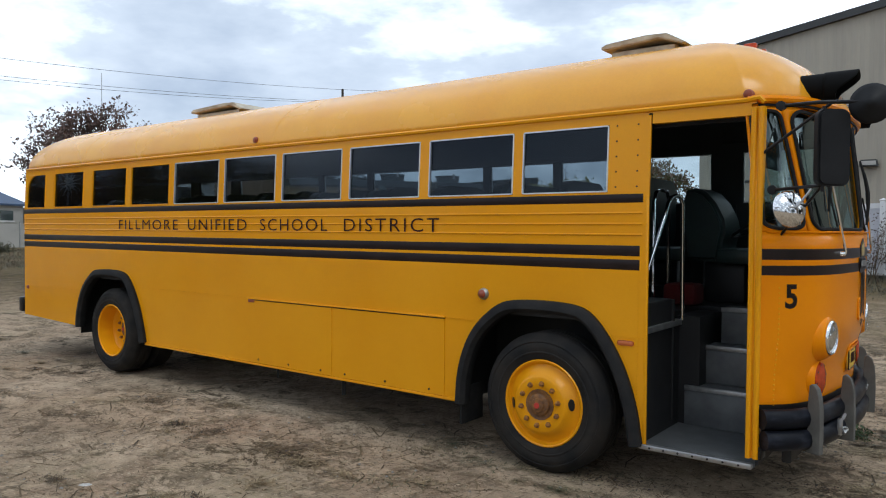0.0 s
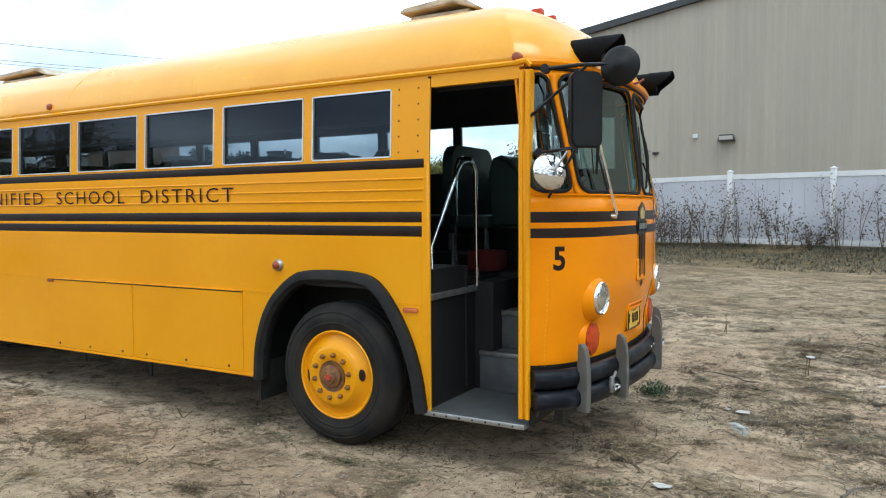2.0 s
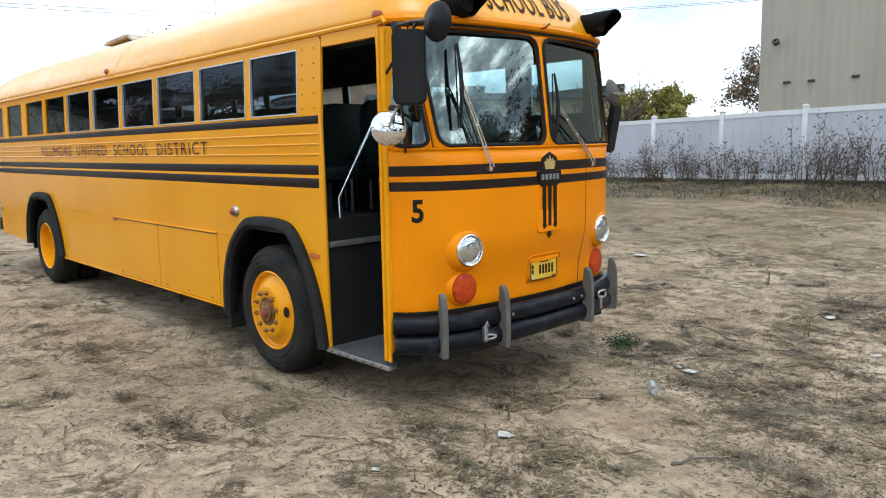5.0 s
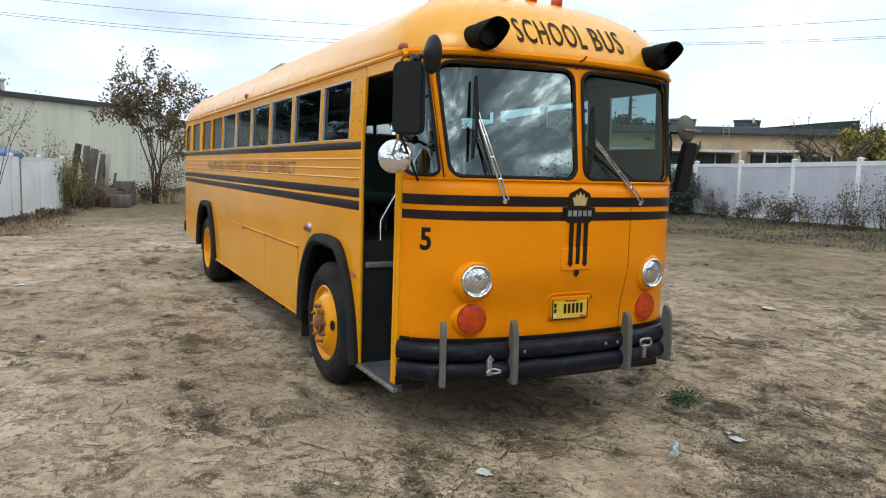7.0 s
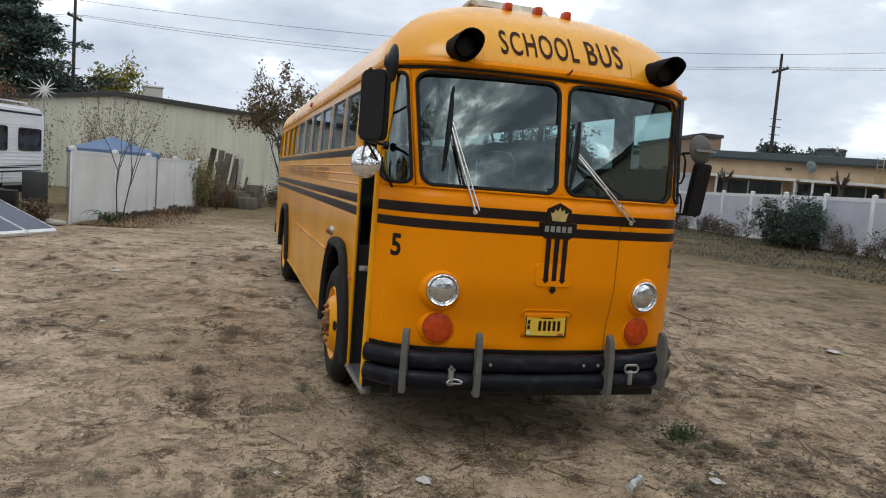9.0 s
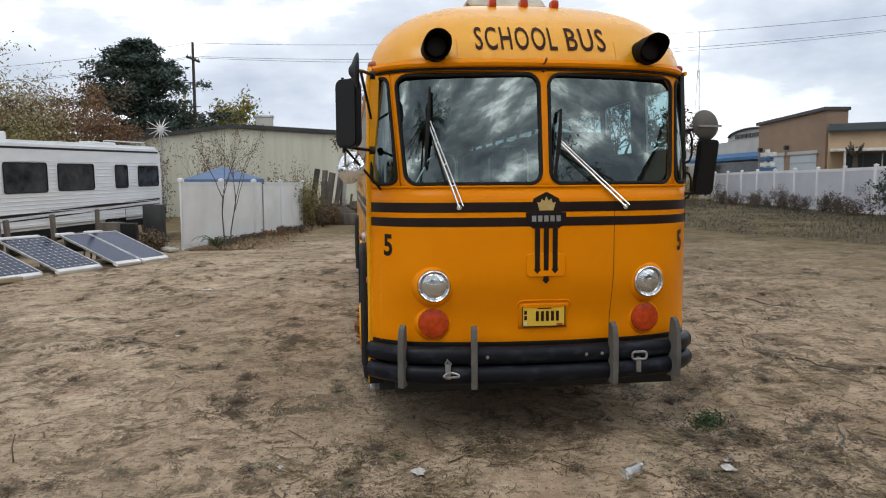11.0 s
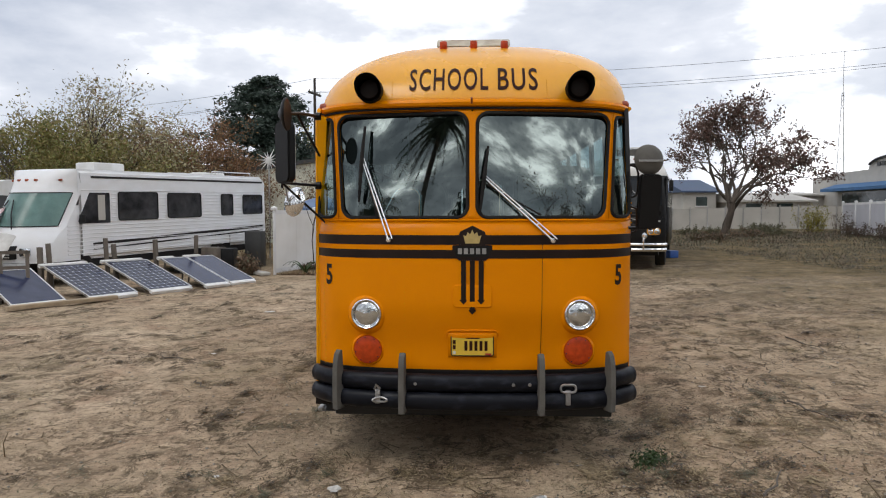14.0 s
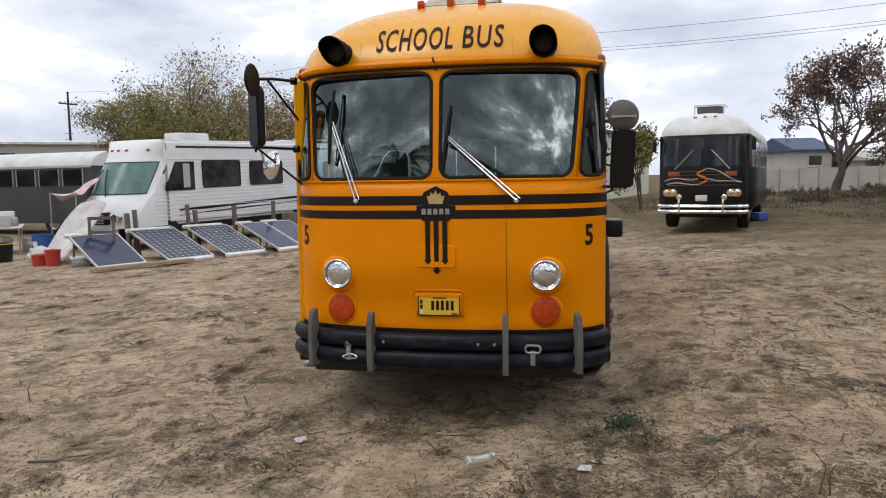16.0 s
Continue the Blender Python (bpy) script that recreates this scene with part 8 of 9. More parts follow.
slab(bm, [(-2.38, 1.60), (-1.32, 1.60), (-1.27, 1.66), (-1.68, 2.44), (-2.38, 2.44)], "y", 1.15, 1.178)
part("cab_window", bm, RV_WIN, rv, smooth=False)
bm = bmesh.new()
sheet(bm, lambda y, z: rv_nose(y, z, 0.012), linspace(-1.06, 1.06, 21), [1.56, 1.75, 2.0, 2.25, 2.44])
ws = part("windscreen", bm, TEAL_GLASS, rv, "large curved windscreen")
loop = [rv_nose(y, 1.56, 0.014) for y in linspace(-1.06, 1.06, 21)] + [rv_nose(1.06, z, 0.014) for z in (1.75, 2.0, 2.25)] + [rv_nose(y, 2.44, 0.014) for y in linspace(1.06, -1.06, 21)] + [rv_nose(-1.06, z, 0.014) for z in (2.25, 2.0, 1.75, 1.56)]
part("gasket", tube(bmesh.new(), loop, 0.014, 5, caps=False), BLACK_P, ws)
for y0, y1 in ((-0.62, -0.25), (0.32, -0.05)):
    p0, p1 = rv_nose(y0, 1.50, 0.05), rv_nose(y1, 2.25, 0.05)
    bm = bmesh.new()
    tube(bm, [p0, p0.lerp(p1, 0.5) + Vector((0.04, 0, 0)), p1], 0.016, 5)
    part("wiper", bm, BLACK_P, rv)
bm = bmesh.new()
slab(bm, [(0.0, 1.62), (0.22, 1.62), (0.15, 1.95), (0.11, 2.02), (0.06, 1.95)], "x", -0.9, -0.86)
part("dash_pennant", bm, ORANGE, rv, "orange cloth behind the windscreen", smooth=False)
bm = bmesh.new()
slab(bm, [(-2.20, 1.68), (-1.95, 1.68), (-1.95, 2.38), (-2.20, 2.38)], "y", 1.177, 1.182)
part("cab_curtain", bm, GREY_WALL, rv, "pale curtain in the cab window", smooth=False)
for z0, z1, zr in ((2.84, 2.90, 2.84), (0.98, 1.06, 1.20), (0.86, 0.90, 1.08)):
    bm = bmesh.new()
    slab(bm, [(L + 0.25, zr), (-1.75, z0), (-1.75, z1), (L + 0.25, zr + z1 - z0)], "y", 1.158, 1.172)
    part("body_stripe", bm, BLACK, rv, smooth=False)
bm = bmesh.new()
box(bm, -3.85, -2.65, -0.35, 0.35, 3.08, 3.34, 0.05)
part("roof_air_unit", bm, WHITE_P, rv, "white rooftop air unit")
bm = bmesh.new()
for x in (-7.8, -8.6):
    box(bm, x - 0.25, x + 0.25, -0.25, 0.25, 3.07, 3.21, 0.04)
part("roof_vent", bm, WHITE_P, rv)
for y in (-0.95, 0.95):
    bm = bmesh.new()
    tube(bm, [(-7.2, y, 3.05), (-7.2, y, 3.2), (-9.4, y, 3.2), (-9.4, y, 3.05)], 0.02, 5)
    part("roof_rail", bm, ALU, rv)
for y in (-0.85, -0.3, 0.0, 0.3, 0.85):
    bm = bmesh.new()
    q = rv_nose(y, 2.78)
    box(bm, q.x - 0.03, q.x + 0.04, y - 0.05, y + 0.05, 2.75, 2.81, 0.02)
    part("clearance_lamp", bm, BRICKRED, rv)
bm = bmesh.new()
box(bm, 0.10, 0.38, -0.85, 0.85, 0.48, 0.64, 0.04)
part("front_bumper", bm, STEEL, rv)
bm = bmesh.new()
box(bm, 0.10, 0.385, -0.62, 0.62, 0.74, 1.08, 0.02)
gr = part("grille", bm, BLACK_P, rv)
for k in range(4):
    bm = bmesh.new()
    box(bm, 0.37, 0.405, -0.6, 0.6, 0.78 + 0.07 * k, 0.81 + 0.07 * k)
    part("grille_bar", bm, STEEL, gr, smooth=False)
for y in (-0.80, 0.80):
    bm = bmesh.new()
    q = rv_nose(y, 0.9)
    box(bm, q.x - 0.05, q.x + 0.10, y - 0.14, y + 0.14, 0.80, 1.02, 0.03)
    part("headlamp", bm, LENS, rv)
for x in (-1.4, -7.2):
    for y in (1.12, -1.12):
        vehicle_wheel(rv, x, y, 0.40, 0.26, STEEL)
bm = bmesh.new()
box(bm, -9.8, -0.5, -1.05, 1.05, 0.40, 0.64)
part("underbody", bm, BLACK_P, rv)
bm = bmesh.new()
box(bm, -1.36, -1.26, 1.20, 1.34, 1.62, 1.86, 0.03)
tube(bm, [(-1.3, 1.14, 1.7), (-1.3, 1.25, 1.7)], 0.015, 5)
part("door_mirror", bm, BLACK_P, rv)

# sheet leaning from the motorhome's nose
bm = bmesh.new()
sheet(bm, lambda s, t: Vector((-12.4 + 2.0 * t + 0.2 * s, -6.25 + 0.95 * s + 0.25 * t, 1.35 - 1.33 * t + 0.08 * math.sin(t * 5 + s * 3))), linspace(0, 1, 8), linspace(0, 1, 10))
thicken(solid("white_sheet", bm, SHEET_W, "dirty white sheet sloping from the motorhome's nose to the ground", "sheet"), 0.01)

# solar panels leaning in a row before the motorhome
d = Vector((-0.895, 0.446, 0)).normalized()
nn = Vector((0.446, 0.895, 0)).normalized()
base = Vector((-9.28, -3.44, 0.05))
for k, (off, wdt, clean, long) in enumerate(((0.0, 1.14, 1, 1.42), (1.68, 1.22, 0, 1.85), (3.24, 1.22, 0, 1.85), (4.86, 0.82, 1, 1.80), (5.70, 0.92, 1, 1.80))):
    up = 0.62 / long
    fl = math.sqrt(1 - up * up)
    m = Matrix((( d.x, -nn.x * fl, nn.x * up, 0), (d.y, -nn.y * fl, nn.y * up, 0), (0, up, fl, 0), (0, 0, 0, 1))).to_3x3()
    m = Matrix.Translation(base + d * off) @ m.to_4x4()
    sp = thing("solar_panel", "framed blue-black solar panel leaning on a ground rack", "solar panel", m, group="solar panels")
    bm = bmesh.new()
    box(bm, 0.02, wdt - 0.02, 0.02, long - 0.03, 0.008, 0.028)
    part("cell_sheet", bm, SOLAR_PLAIN if clean else SOLAR, sp, smooth=False)
    for x0, x1, y0, y1 in ((0, wdt, 0, 0.035), (0, wdt, long - 0.035, long), (0, 0.03, 0.035, long - 0.035), (wdt - 0.03, wdt, 0.035, long - 0.035)):
        bm = bmesh.new()
        box(bm, x0, x1, y0, y1, -0.01, 0.036)
        part("frame_bar", bm, ALU, sp, smooth=False)
    bm = bmesh.new()
    box(bm, -0.02, wdt - 0.08, -0.12, 0.02, -0.035, 0.05, 0.01)
    part("front_rail", bm, WHITE_P, sp)
    bm = bmesh.new()
    box(bm, -0.06, wdt * (0.55 if clean else 0.92), long - 0.005, long + 0.095, -0.03, 0.05, 0.01)
    part("top_rail", bm, WHITE_P, sp)
    bm = bmesh.new()
    for xx in (0.1, wdt - 0.1):
        p1 = Vector((xx, long - 0.07, -0.01))
        low = m.inverted() @ ((m @ p1) * 1.0)
        w = m @ p1
        foot = m.inverted() @ Vector((w.x - nn.x * 0.1, w.y - nn.y * 0.1, -0.02))
        tube(bm, [p1, foot], 0.025, 6)
    part("prop_leg", bm, WOOD, sp)
for k, off in enumerate((1.78, 2.02, 3.50, 3.74, 4.95, 6.25)):
    p = base + d * off - nn * 1.95
    bm = bmesh.new()
    box(bm, -0.05, 0.05, -0.05, 0.05, -0.1, 1.12 + 0.08 * (k % 3), 0.01)
    solid("stake", bm, WOOD, "grey wooden stake standing behind the solar panels", "post", Matrix.Translation((p.x, p.y, 0)) @ pose(0, 0, 0, 3, 2 * (k % 3) - 2, 20 * k), "stakes")
bm = bmesh.new()
box(bm, 0, 2.3, -0.09, 0.09, 0.0, 0.08, 0.006)
solid("plank", bm, LUMBER, "pale sawn plank lying on the dirt", "plank", Matrix.Translation((-8.92, -3.30, 0.03)) @ Matrix.Rotation(math.atan2(0.50, -0.87), 4, "Z"))

# white-roofed dark bus behind the motorhome
db = thing("dark_bus", "long dark grey bus with a white roof, half hidden", "bus", Matrix.Translation((-19.4, -10.2, 0)) @ Matrix.Rotation(radians(81), 4, "Z"))
bm = bmesh.new()
slab(bm, [(-1.2, 0.45), (1.2, 0.45), (1.24, 1.0), (1.22, 2.52), (-1.22, 2.52), (-1.24, 1.0)], "x", -11.0, 0.0)
part("body", bm, mat("dark_grey_bus_paint", (0.055, 0.057, 0.062), rough=0.45, vary=0.12, scale=1.5), db, smooth=False)
bm = bmesh.new()
ol = [(1.22 * math.cos(a), 2.5 + 0.55 * math.sin(a) ** 0.8) for a in linspace(0.0, math.pi, 15)]
slab(bm, ol, "x", -11.0, 0.05)
part("roof", bm, WHITE_P, db)
for k in range(9):
    bm = bmesh.new()
    box(bm, -1.35 - 1.15 * k, -0.42 - 1.15 * k, -1.245, -1.20, 1.80, 2.38, 0.01)
    w = part("side_window", bm, DARK_WIN, db, smooth=False)
    for xx in (-1.38 - 1.15 * k, -0.42 - 1.15 * k):
        bm = bmesh.new()
        box(bm, xx, xx + 0.03, -1.255, -1.21, 1.78, 2.40)
        part("window_post", bm, ALU, w, smooth=False)
bm = bmesh.new()
box(bm, -11.0, 0.0, -1.25, -1.2, 2.44, 2.52)
part("gutter", bm, ALU, db, smooth=False)
for x in (-2.0, -8.2):
    for y in (-1.15, 1.15):
        vehicle_wheel(db, x, y, 0.5, 0.3, STEEL)

# black and white coach facing the lot
GRID = Matrix()
CG = rise(-17.6, 10.9)
co = thing("coach", "parked black coach with a white domed roof and orange pinstripes", "coach", pose(-17.4, 10.42, CG + 0.06, 0, 0, -15.5) @ Matrix.Diagonal((1.02, 0.985, 1.07, 1)))
bm = bmesh.new()


def coach_nose(y, z):
    u = abs(y) / 1.22
    return Vector((-0.10 * u ** 2 - 0.22 * u ** 8 - 0.12 * max(0, z - 1.5), y, z))


ys = [math.copysign(1 - (1 - abs(u)) ** 1.4, u) * 1.22 for u in linspace(-1, 1, 25)]
sheet(bm, coach_nose, ys, [0.55, 0.9, 1.3, 1.62, 2.1, 2.55])
for sgn in (-1, 1):
    sheet(bm, lambda x, z: Vector((x, sgn * 1.22, z)), [-10.5, -5, coach_nose(1.22, 1.0).x], [0.5, 1.0, 1.62, 2.55])
bmesh.ops.recalc_face_normals(bm, faces=bm.faces)
thicken(part("body", bm, COACH_BLK, co), 0.03, 0)
bm = bmesh.new()
rings = []
for g in linspace(0, 0.995, 9):
    z = 2.52 + 0.66 * g
    hw = 1.22 * (1 - g ** 2.3) ** (1 / 2.3)
    inset = 1.1 * (1 - (1 - g * g) ** 0.5)
    row = [Vector((-0.12 - inset - (0.10 * (y / 1.22) ** 2 + 0.22 * abs(y / 1.22) ** 8) * hw / 1.22, y / 1.22 * hw, z)) for y in ys]
    row = [Vector((-10.5 + inset * 0.6, -hw, z))] + row + [Vector((-10.5 + inset * 0.6, hw, z))]
    rings.append([bm.verts.new(p) for p in row])
for r0, r1 in zip(rings, rings[1:]):
    for k in range(len(r0) - 1):
        bm.faces.new((r0[k], r0[k + 1], r1[k + 1], r1[k]))
bm.faces.new(rings[-1])
bmesh.ops.recalc_face_normals(bm, faces=bm.faces)
part("roof", bm, WHITE_P, co, "white domed roof")
for sgn in (-1, 1):
    bm = bmesh.new()
    sheet(bm, lambda y, z: coach_nose(y, z) + Vector((0.03, 0, 0)), linspace(0.025 * sgn, 1.10 * sgn, 8), [1.72, 2.1, 2.48])
    w = part("windscreen_pane", bm, COACH_WIN, co, "dark windscreen pane")
    bm = bmesh.new()
    p0, p1 = coach_nose(0.75 * sgn, 1.64), coach_nose(0.25 * sgn, 2.15)
    tube(bm, [p0 + Vector((0.05, 0, 0)), p1 + Vector((0.05, 0, 0))], 0.016, 5)
    part("wiper", bm, STEEL, w)
    p = coach_nose(0.88 * sgn, 1.02)
    bm = bmesh.new()
    slab(bm, [(y + p.y, z + 1.02) for y, z in rounded_rect(0.40, 0.20, 0.09, 5)], "x", p.x - 0.12, p.x + 0.05)
    bz = part("headlamp", bm, CHROME, co, "oval chrome headlamp pair")
    for y in (-0.09, 0.09):
        bm = bmesh.new()
        lathe(bm, [(0.078, 0), (0.08, 0.02), (0.06, 0.034), (0, 0.04)], Matrix.Translation((p.x + 0.05, p.y + y, 1.02)) @ pose(0, 0, 0, 0, 90, 0), 18)
        part("lens", bm, LENS, bz)
    p = coach_nose(0.62 * sgn, 0.90)
    bm = bmesh.new()
    lathe(bm, [(0.075, -0.03), (0.08, 0.03), (0.062, 0.04), (0, 0.045)], Matrix.Translation(p) @ pose(0, 0, 0, 0, 90, 0), 18)
    part("fog_lamp", bm, LENS, co)
    bm = bmesh.new()
    p = coach_nose(0.78 * sgn, 1.52)
    box(bm, p.x, p.x + 0.04, p.y - 0.16, p.y + 0.16, 1.46, 1.57, 0.01)
    part("turn_lamp", bm, BRICKRED, co)
    for k in range(5):
        bm = bmesh.new()
        box(bm, -9.8 + 1.75 * k, -8.3 + 1.75 * k, sgn * 1.225 - 0.02, sgn * 1.225 + 0.02, 1.70, 2.42)
        part("side_window", bm, DARK_WIN, co, smooth=False)
    bm = bmesh.new()
    tube(bm, [(-0.35, sgn * 1.2, 2.45), (-0.1, sgn * 1.36, 2.45), (-0.1, sgn * 1.36, 2.2)], 0.015, 5)
    box(bm, -0.14, -0.09, sgn * 1.36 - 0.06, sgn * 1.36 + 0.06, 2.12, 2.42, 0.02)
    part("wing_mirror", bm, BLACK_P, co)
for z in (0.52, 0.66):
    bm = bmesh.new()
    tube(bm, [coach_nose(y, z) + Vector((0.10, 0, 0)) for y in ys], 0.055, 8)
    part("bumper_bar", bm, CHROME, co, "chrome bumper bar")
for y0 in (-0.6, 0.6):
    p = coach_nose(y0, 0.6)
    part("bumper_guard", box(bmesh.new(), p.x + 0.1, p.x + 0.2, y0 - 0.03, y0 + 0.03, 0.46, 0.86, 0.02), CHROME, co)
bm = bmesh.new()
box(bm, 0.0, 0.03, -0.16, 0.16, 0.80, 0.96, 0.006)
part("number_plate", bm, WHITE_P, co, "blank white plate")
for z in (1.22, 1.31, 1.40, 1.49, 1.58):
    bm = bmesh.new()
    tube(bm, [coach_nose(y, z) + Vector((0.016, 0, 0)) for y in linspace(-0.95, 0.95, 20)], 0.008, 5)
    part("grille_bar", bm, GUARD, co)
for y0, y1, z0, z1, amp in ((-1.06, -0.10, 1.33, 1.42, 0.045), (-0.98, -0.06, 1.25, 1.27, 0.03), (0.10, 1.06, 1.66, 1.34, 0.05), (0.08, 1.06, 1.42, 1.26, -0.03)):
    bm = bmesh.new()
    tube(bm, [coach_nose(y0 + (y1 - y0) * f, z0 + (z1 - z0) * f + amp * math.sin(f * 5.5)) + Vector((0.026, 0, 0)) for f in linspace(0, 1, 24)], 0.012, 5)
    part("pinstripe", bm, CLOTH_P if y0 < 0 else SHEET_W, co)
bm = bmesh.new()
tube(bm, [coach_nose(0.02 + 0.13 * math.cos(3 * math.pi * f), 1.68 - 0.48 * f) + Vector((0.03, 0, 0)) for f in linspace(0, 1, 36)], [0.012 + 0.022 * math.sin(math.pi * f) for f in linspace(0, 1, 36)], 6)
part("flourish", bm, ORANGE, co, "orange painted flourish")
bm = bmesh.new()
box(bm, -2.3, -1.5, -0.36, 0.36, 3.20, 3.40, 0.04)
ac = part("roof_air_unit", bm, GUARD, co, "grey roof air unit with a pale rack")
for z in (3.16, 3.42):
    bm = bmesh.new()
    tube(bm, [(-2.35, -0.42, z), (-1.45, -0.42, z), (-1.45, 0.42, z), (-2.35, 0.42, z)], 0.022, 5)
    part("rack_bar", bm, WHITE_P, ac)
for y in (-0.42, 0.42):
    bm = bmesh.new()
    tube(bm, [(-1.45, y, 3.02), (-1.45, y, 3.43)], 0.022, 5)
    part("rack_post", bm, WHITE_P, ac)
for y in (-0.28, 0.0, 0.28):
    bm = bmesh.new()
    box(bm, -0.62, -0.50, y - 0.05, y + 0.05, 2.98, 3.06, 0.02)
    part("clearance_lamp", bm, BRICKRED, co)
for x in (-1.5, -8.0):
    for y in (-1.18, 1.18):
        vehicle_wheel(co, x, y, 0.48, 0.3, STEEL)
bm = bmesh.new()
box(bm, -10.2, -0.3, -1.0, 1.0, 0.35, 0.6)
part("underbody", bm, BLACK_P, co)


GRID = LOT


def bin_thing(name, label, cat, x, y, r0, r1, h, material, rim_m=None, z=0.0, handle=False):
    b = thing(name, label, cat, pose(x, y, z))
    bm = bmesh.new()
    lathe(bm, [(0, 0.0), (r0, 0.0), (r1, h), (r1 - 0.012, h), (r0 - 0.012, 0.02), (0, 0.02)], Matrix(), 20)
    part("pail", bm, material, b)
    bm = bmesh.new()
    tube(bm, [((r1 + 0.004) * math.cos(a), (r1 + 0.004) * math.sin(a), h - 0.01) for a in linspace(0, 2 * math.pi, 21)], 0.012, 5, caps=False)
    part("rim", bm, rim_m or material, b)
    return b


bin_thing("bucket", "red plastic bucket on the dirt", "bucket", -9.95, -5.1, 0.14, 0.17, 0.38, RED_P)
bin_thing("bucket", "red plastic bucket tipped beside the other", "bucket", -10.0, -5.52, 0.14, 0.16, 0.26, RED_P)
bin_thing("tub", "black tub with a yellow rim", "tub", -10.7, -7.25, 0.26, 0.30, 0.45, BLACK_P, PLATE)
bin_thing("barrel", "blue plastic barrel among clutter", "barrel", -12.7, -7.75, 0.27, 0.27, 0.52, BLUE_P)
bm = bmesh.new()
box(bm, -0.28, 0.28, -0.2, 0.2, 0, 0.26, 0.02)
solid("crate", bm, BLUE_P, "blue plastic crate beside the coach", "crate", LOT.inverted() @ pose(-22.2, 13.0, rise(-22.2, 13.0), 0, 0, 30))
bm = bmesh.new()
box(bm, -0.30, 0.30, -0.2, 0.2, 0, 0.17, 0.03)
sb = solid("storage_box", bm, STEEL, "grey storage box with a white lid before the motorhome", "box", pose(-10.05, -4.45, 0, 0, 0, 40))
part("lid", box(bmesh.new(), -0.32, 0.32, -0.22, 0.22, 0.172, 0.215, 0.015), WHITE_P, sb, "white lid")
bm = bmesh.new()
bmesh.ops.create_icosphere(bm, subdivisions=3, radius=0.28)
for v in bm.verts:
    w = 1 + 0.30 * noise.noise(v.co * 7.0) + 0.18 * noise.noise(v.co * 19.0)
    v.co = Vector((v.co.x * w * 1.2, v.co.y * w, max(-0.16, v.co.z * w * 0.75) + 0.16))
solid("rubbish_bag", bm, SHEET_W, "crumpled pale plastic bag slumped beside the buckets", "bag", pose(-10.75, -6.1, 0))
fr = thing("wooden_frame", "weathered grey timber frame standing before the motorhome", "frame", pose(-10.3, -4.05, 0, 0, -6, 38))
for a, b in (((0, -0.25, 0), (0, -0.25, 1.08)), ((0, 0.25, 0), (0, 0.25, 1.08)), ((0, -0.28, 1.08), (0, 0.28, 1.08)), ((0, -0.22, 0.75), (0, 0.22, 0.75))):
    flat = a[2] == b[2]
    bm = box(bmesh.new(), -0.03, 0.03, a[1] if flat else a[1] - 0.035, b[1] if flat else b[1] + 0.035, a[2] - (0.035 if flat else 0), b[2] + 0.035)
    part("rail" if flat else "upright", bm, WOOD, fr, smooth=False)
tb = thing("work_table", "folding table loaded with odds and ends", "table", pose(-12.75, -8.95, 0, 0, 0, 40))
bm = bmesh.new()
box(bm, -0.9, 0.9, -0.4, 0.4, 0.70, 0.74, 0.01)
part("tabletop", bm, WHITE_P, tb)
for x in (-0.8, 0.8):
    for y in (-0.33, 0.33):
        bm = bmesh.new()
        tube(bm, [(x, y, 0), (x, y, 0.7)], 0.02, 6)
        part("leg", bm, STEEL, tb)
for k, (x, y, w, h, mm) in enumerate(((-0.5, 0, 0.5, 0.38, WHITE_P), (0.1, 0.1, 0.35, 0.22, STEEL), (0.55, -0.05, 0.3, 0.3, GREY_WALL))):
    bm = bmesh.new()
    box(bm, x - w / 2, x + w / 2, y - 0.2, y + 0.2, 0.745, 0.745 + h, 0.03)
    solid("appliance", bm, mm, "worn small appliance on the folding table", "appliance", pose(-12.75, -8.95, 0, 0, 0, 40))
rnd = random.Random(17)
for k in range(16):
    x, y = -11.4 - rnd.random() * 3.2, -7.0 - rnd.random() * 4.2
    w, h = rnd.uniform(0.2, 0.5), rnd.uniform(0.15, 0.5)
    bm = bmesh.new()
    box(bm, -w / 2, w / 2, -w * 0.35, w * 0.35, 0, h, 0.03)
    solid("junk_box", bm, rnd.choice([BLACK_P, GREY_WALL, WOOD, RUBBER, BRICKRED, STEEL, WHITE_P]), "small worn box in a heap of clutter", "box", pose(x, y, 0, rnd.uniform(-8, 8), rnd.uniform(-8, 8), rnd.uniform(0, 180)), "clutter")
can = thing("cloth_shelter", "sagging pink and white cloth on poles", "shelter", pose(-13.0, -7.6, 0))
bm = bmesh.new()
sheet(bm, lambda s, t: Vector((-0.9 + 1.05 * s, 0.0 + 0.85 * t, 1.62 + 0.50 * t * (1 - s) - 0.16 * math.sin(s * 3.1) + 0.06 * math.sin(9 * s + 4 * t))), linspace(0, 1, 10), linspace(0, 1, 8))
thicken(part("cloth", bm, CLOTH_P, can), 0.008)
for x, y, h in ((-0.88, 0.02, 1.6), (0.13, 0.02, 1.6), (-0.88, 0.83, 2.1), (0.13, 0.83, 1.6)):
    bm = bmesh.new()
    tube(bm, [(x, y, 0), (x * 0.98, y, h)], 0.018, 6)
    part("pole", bm, STEEL, can)

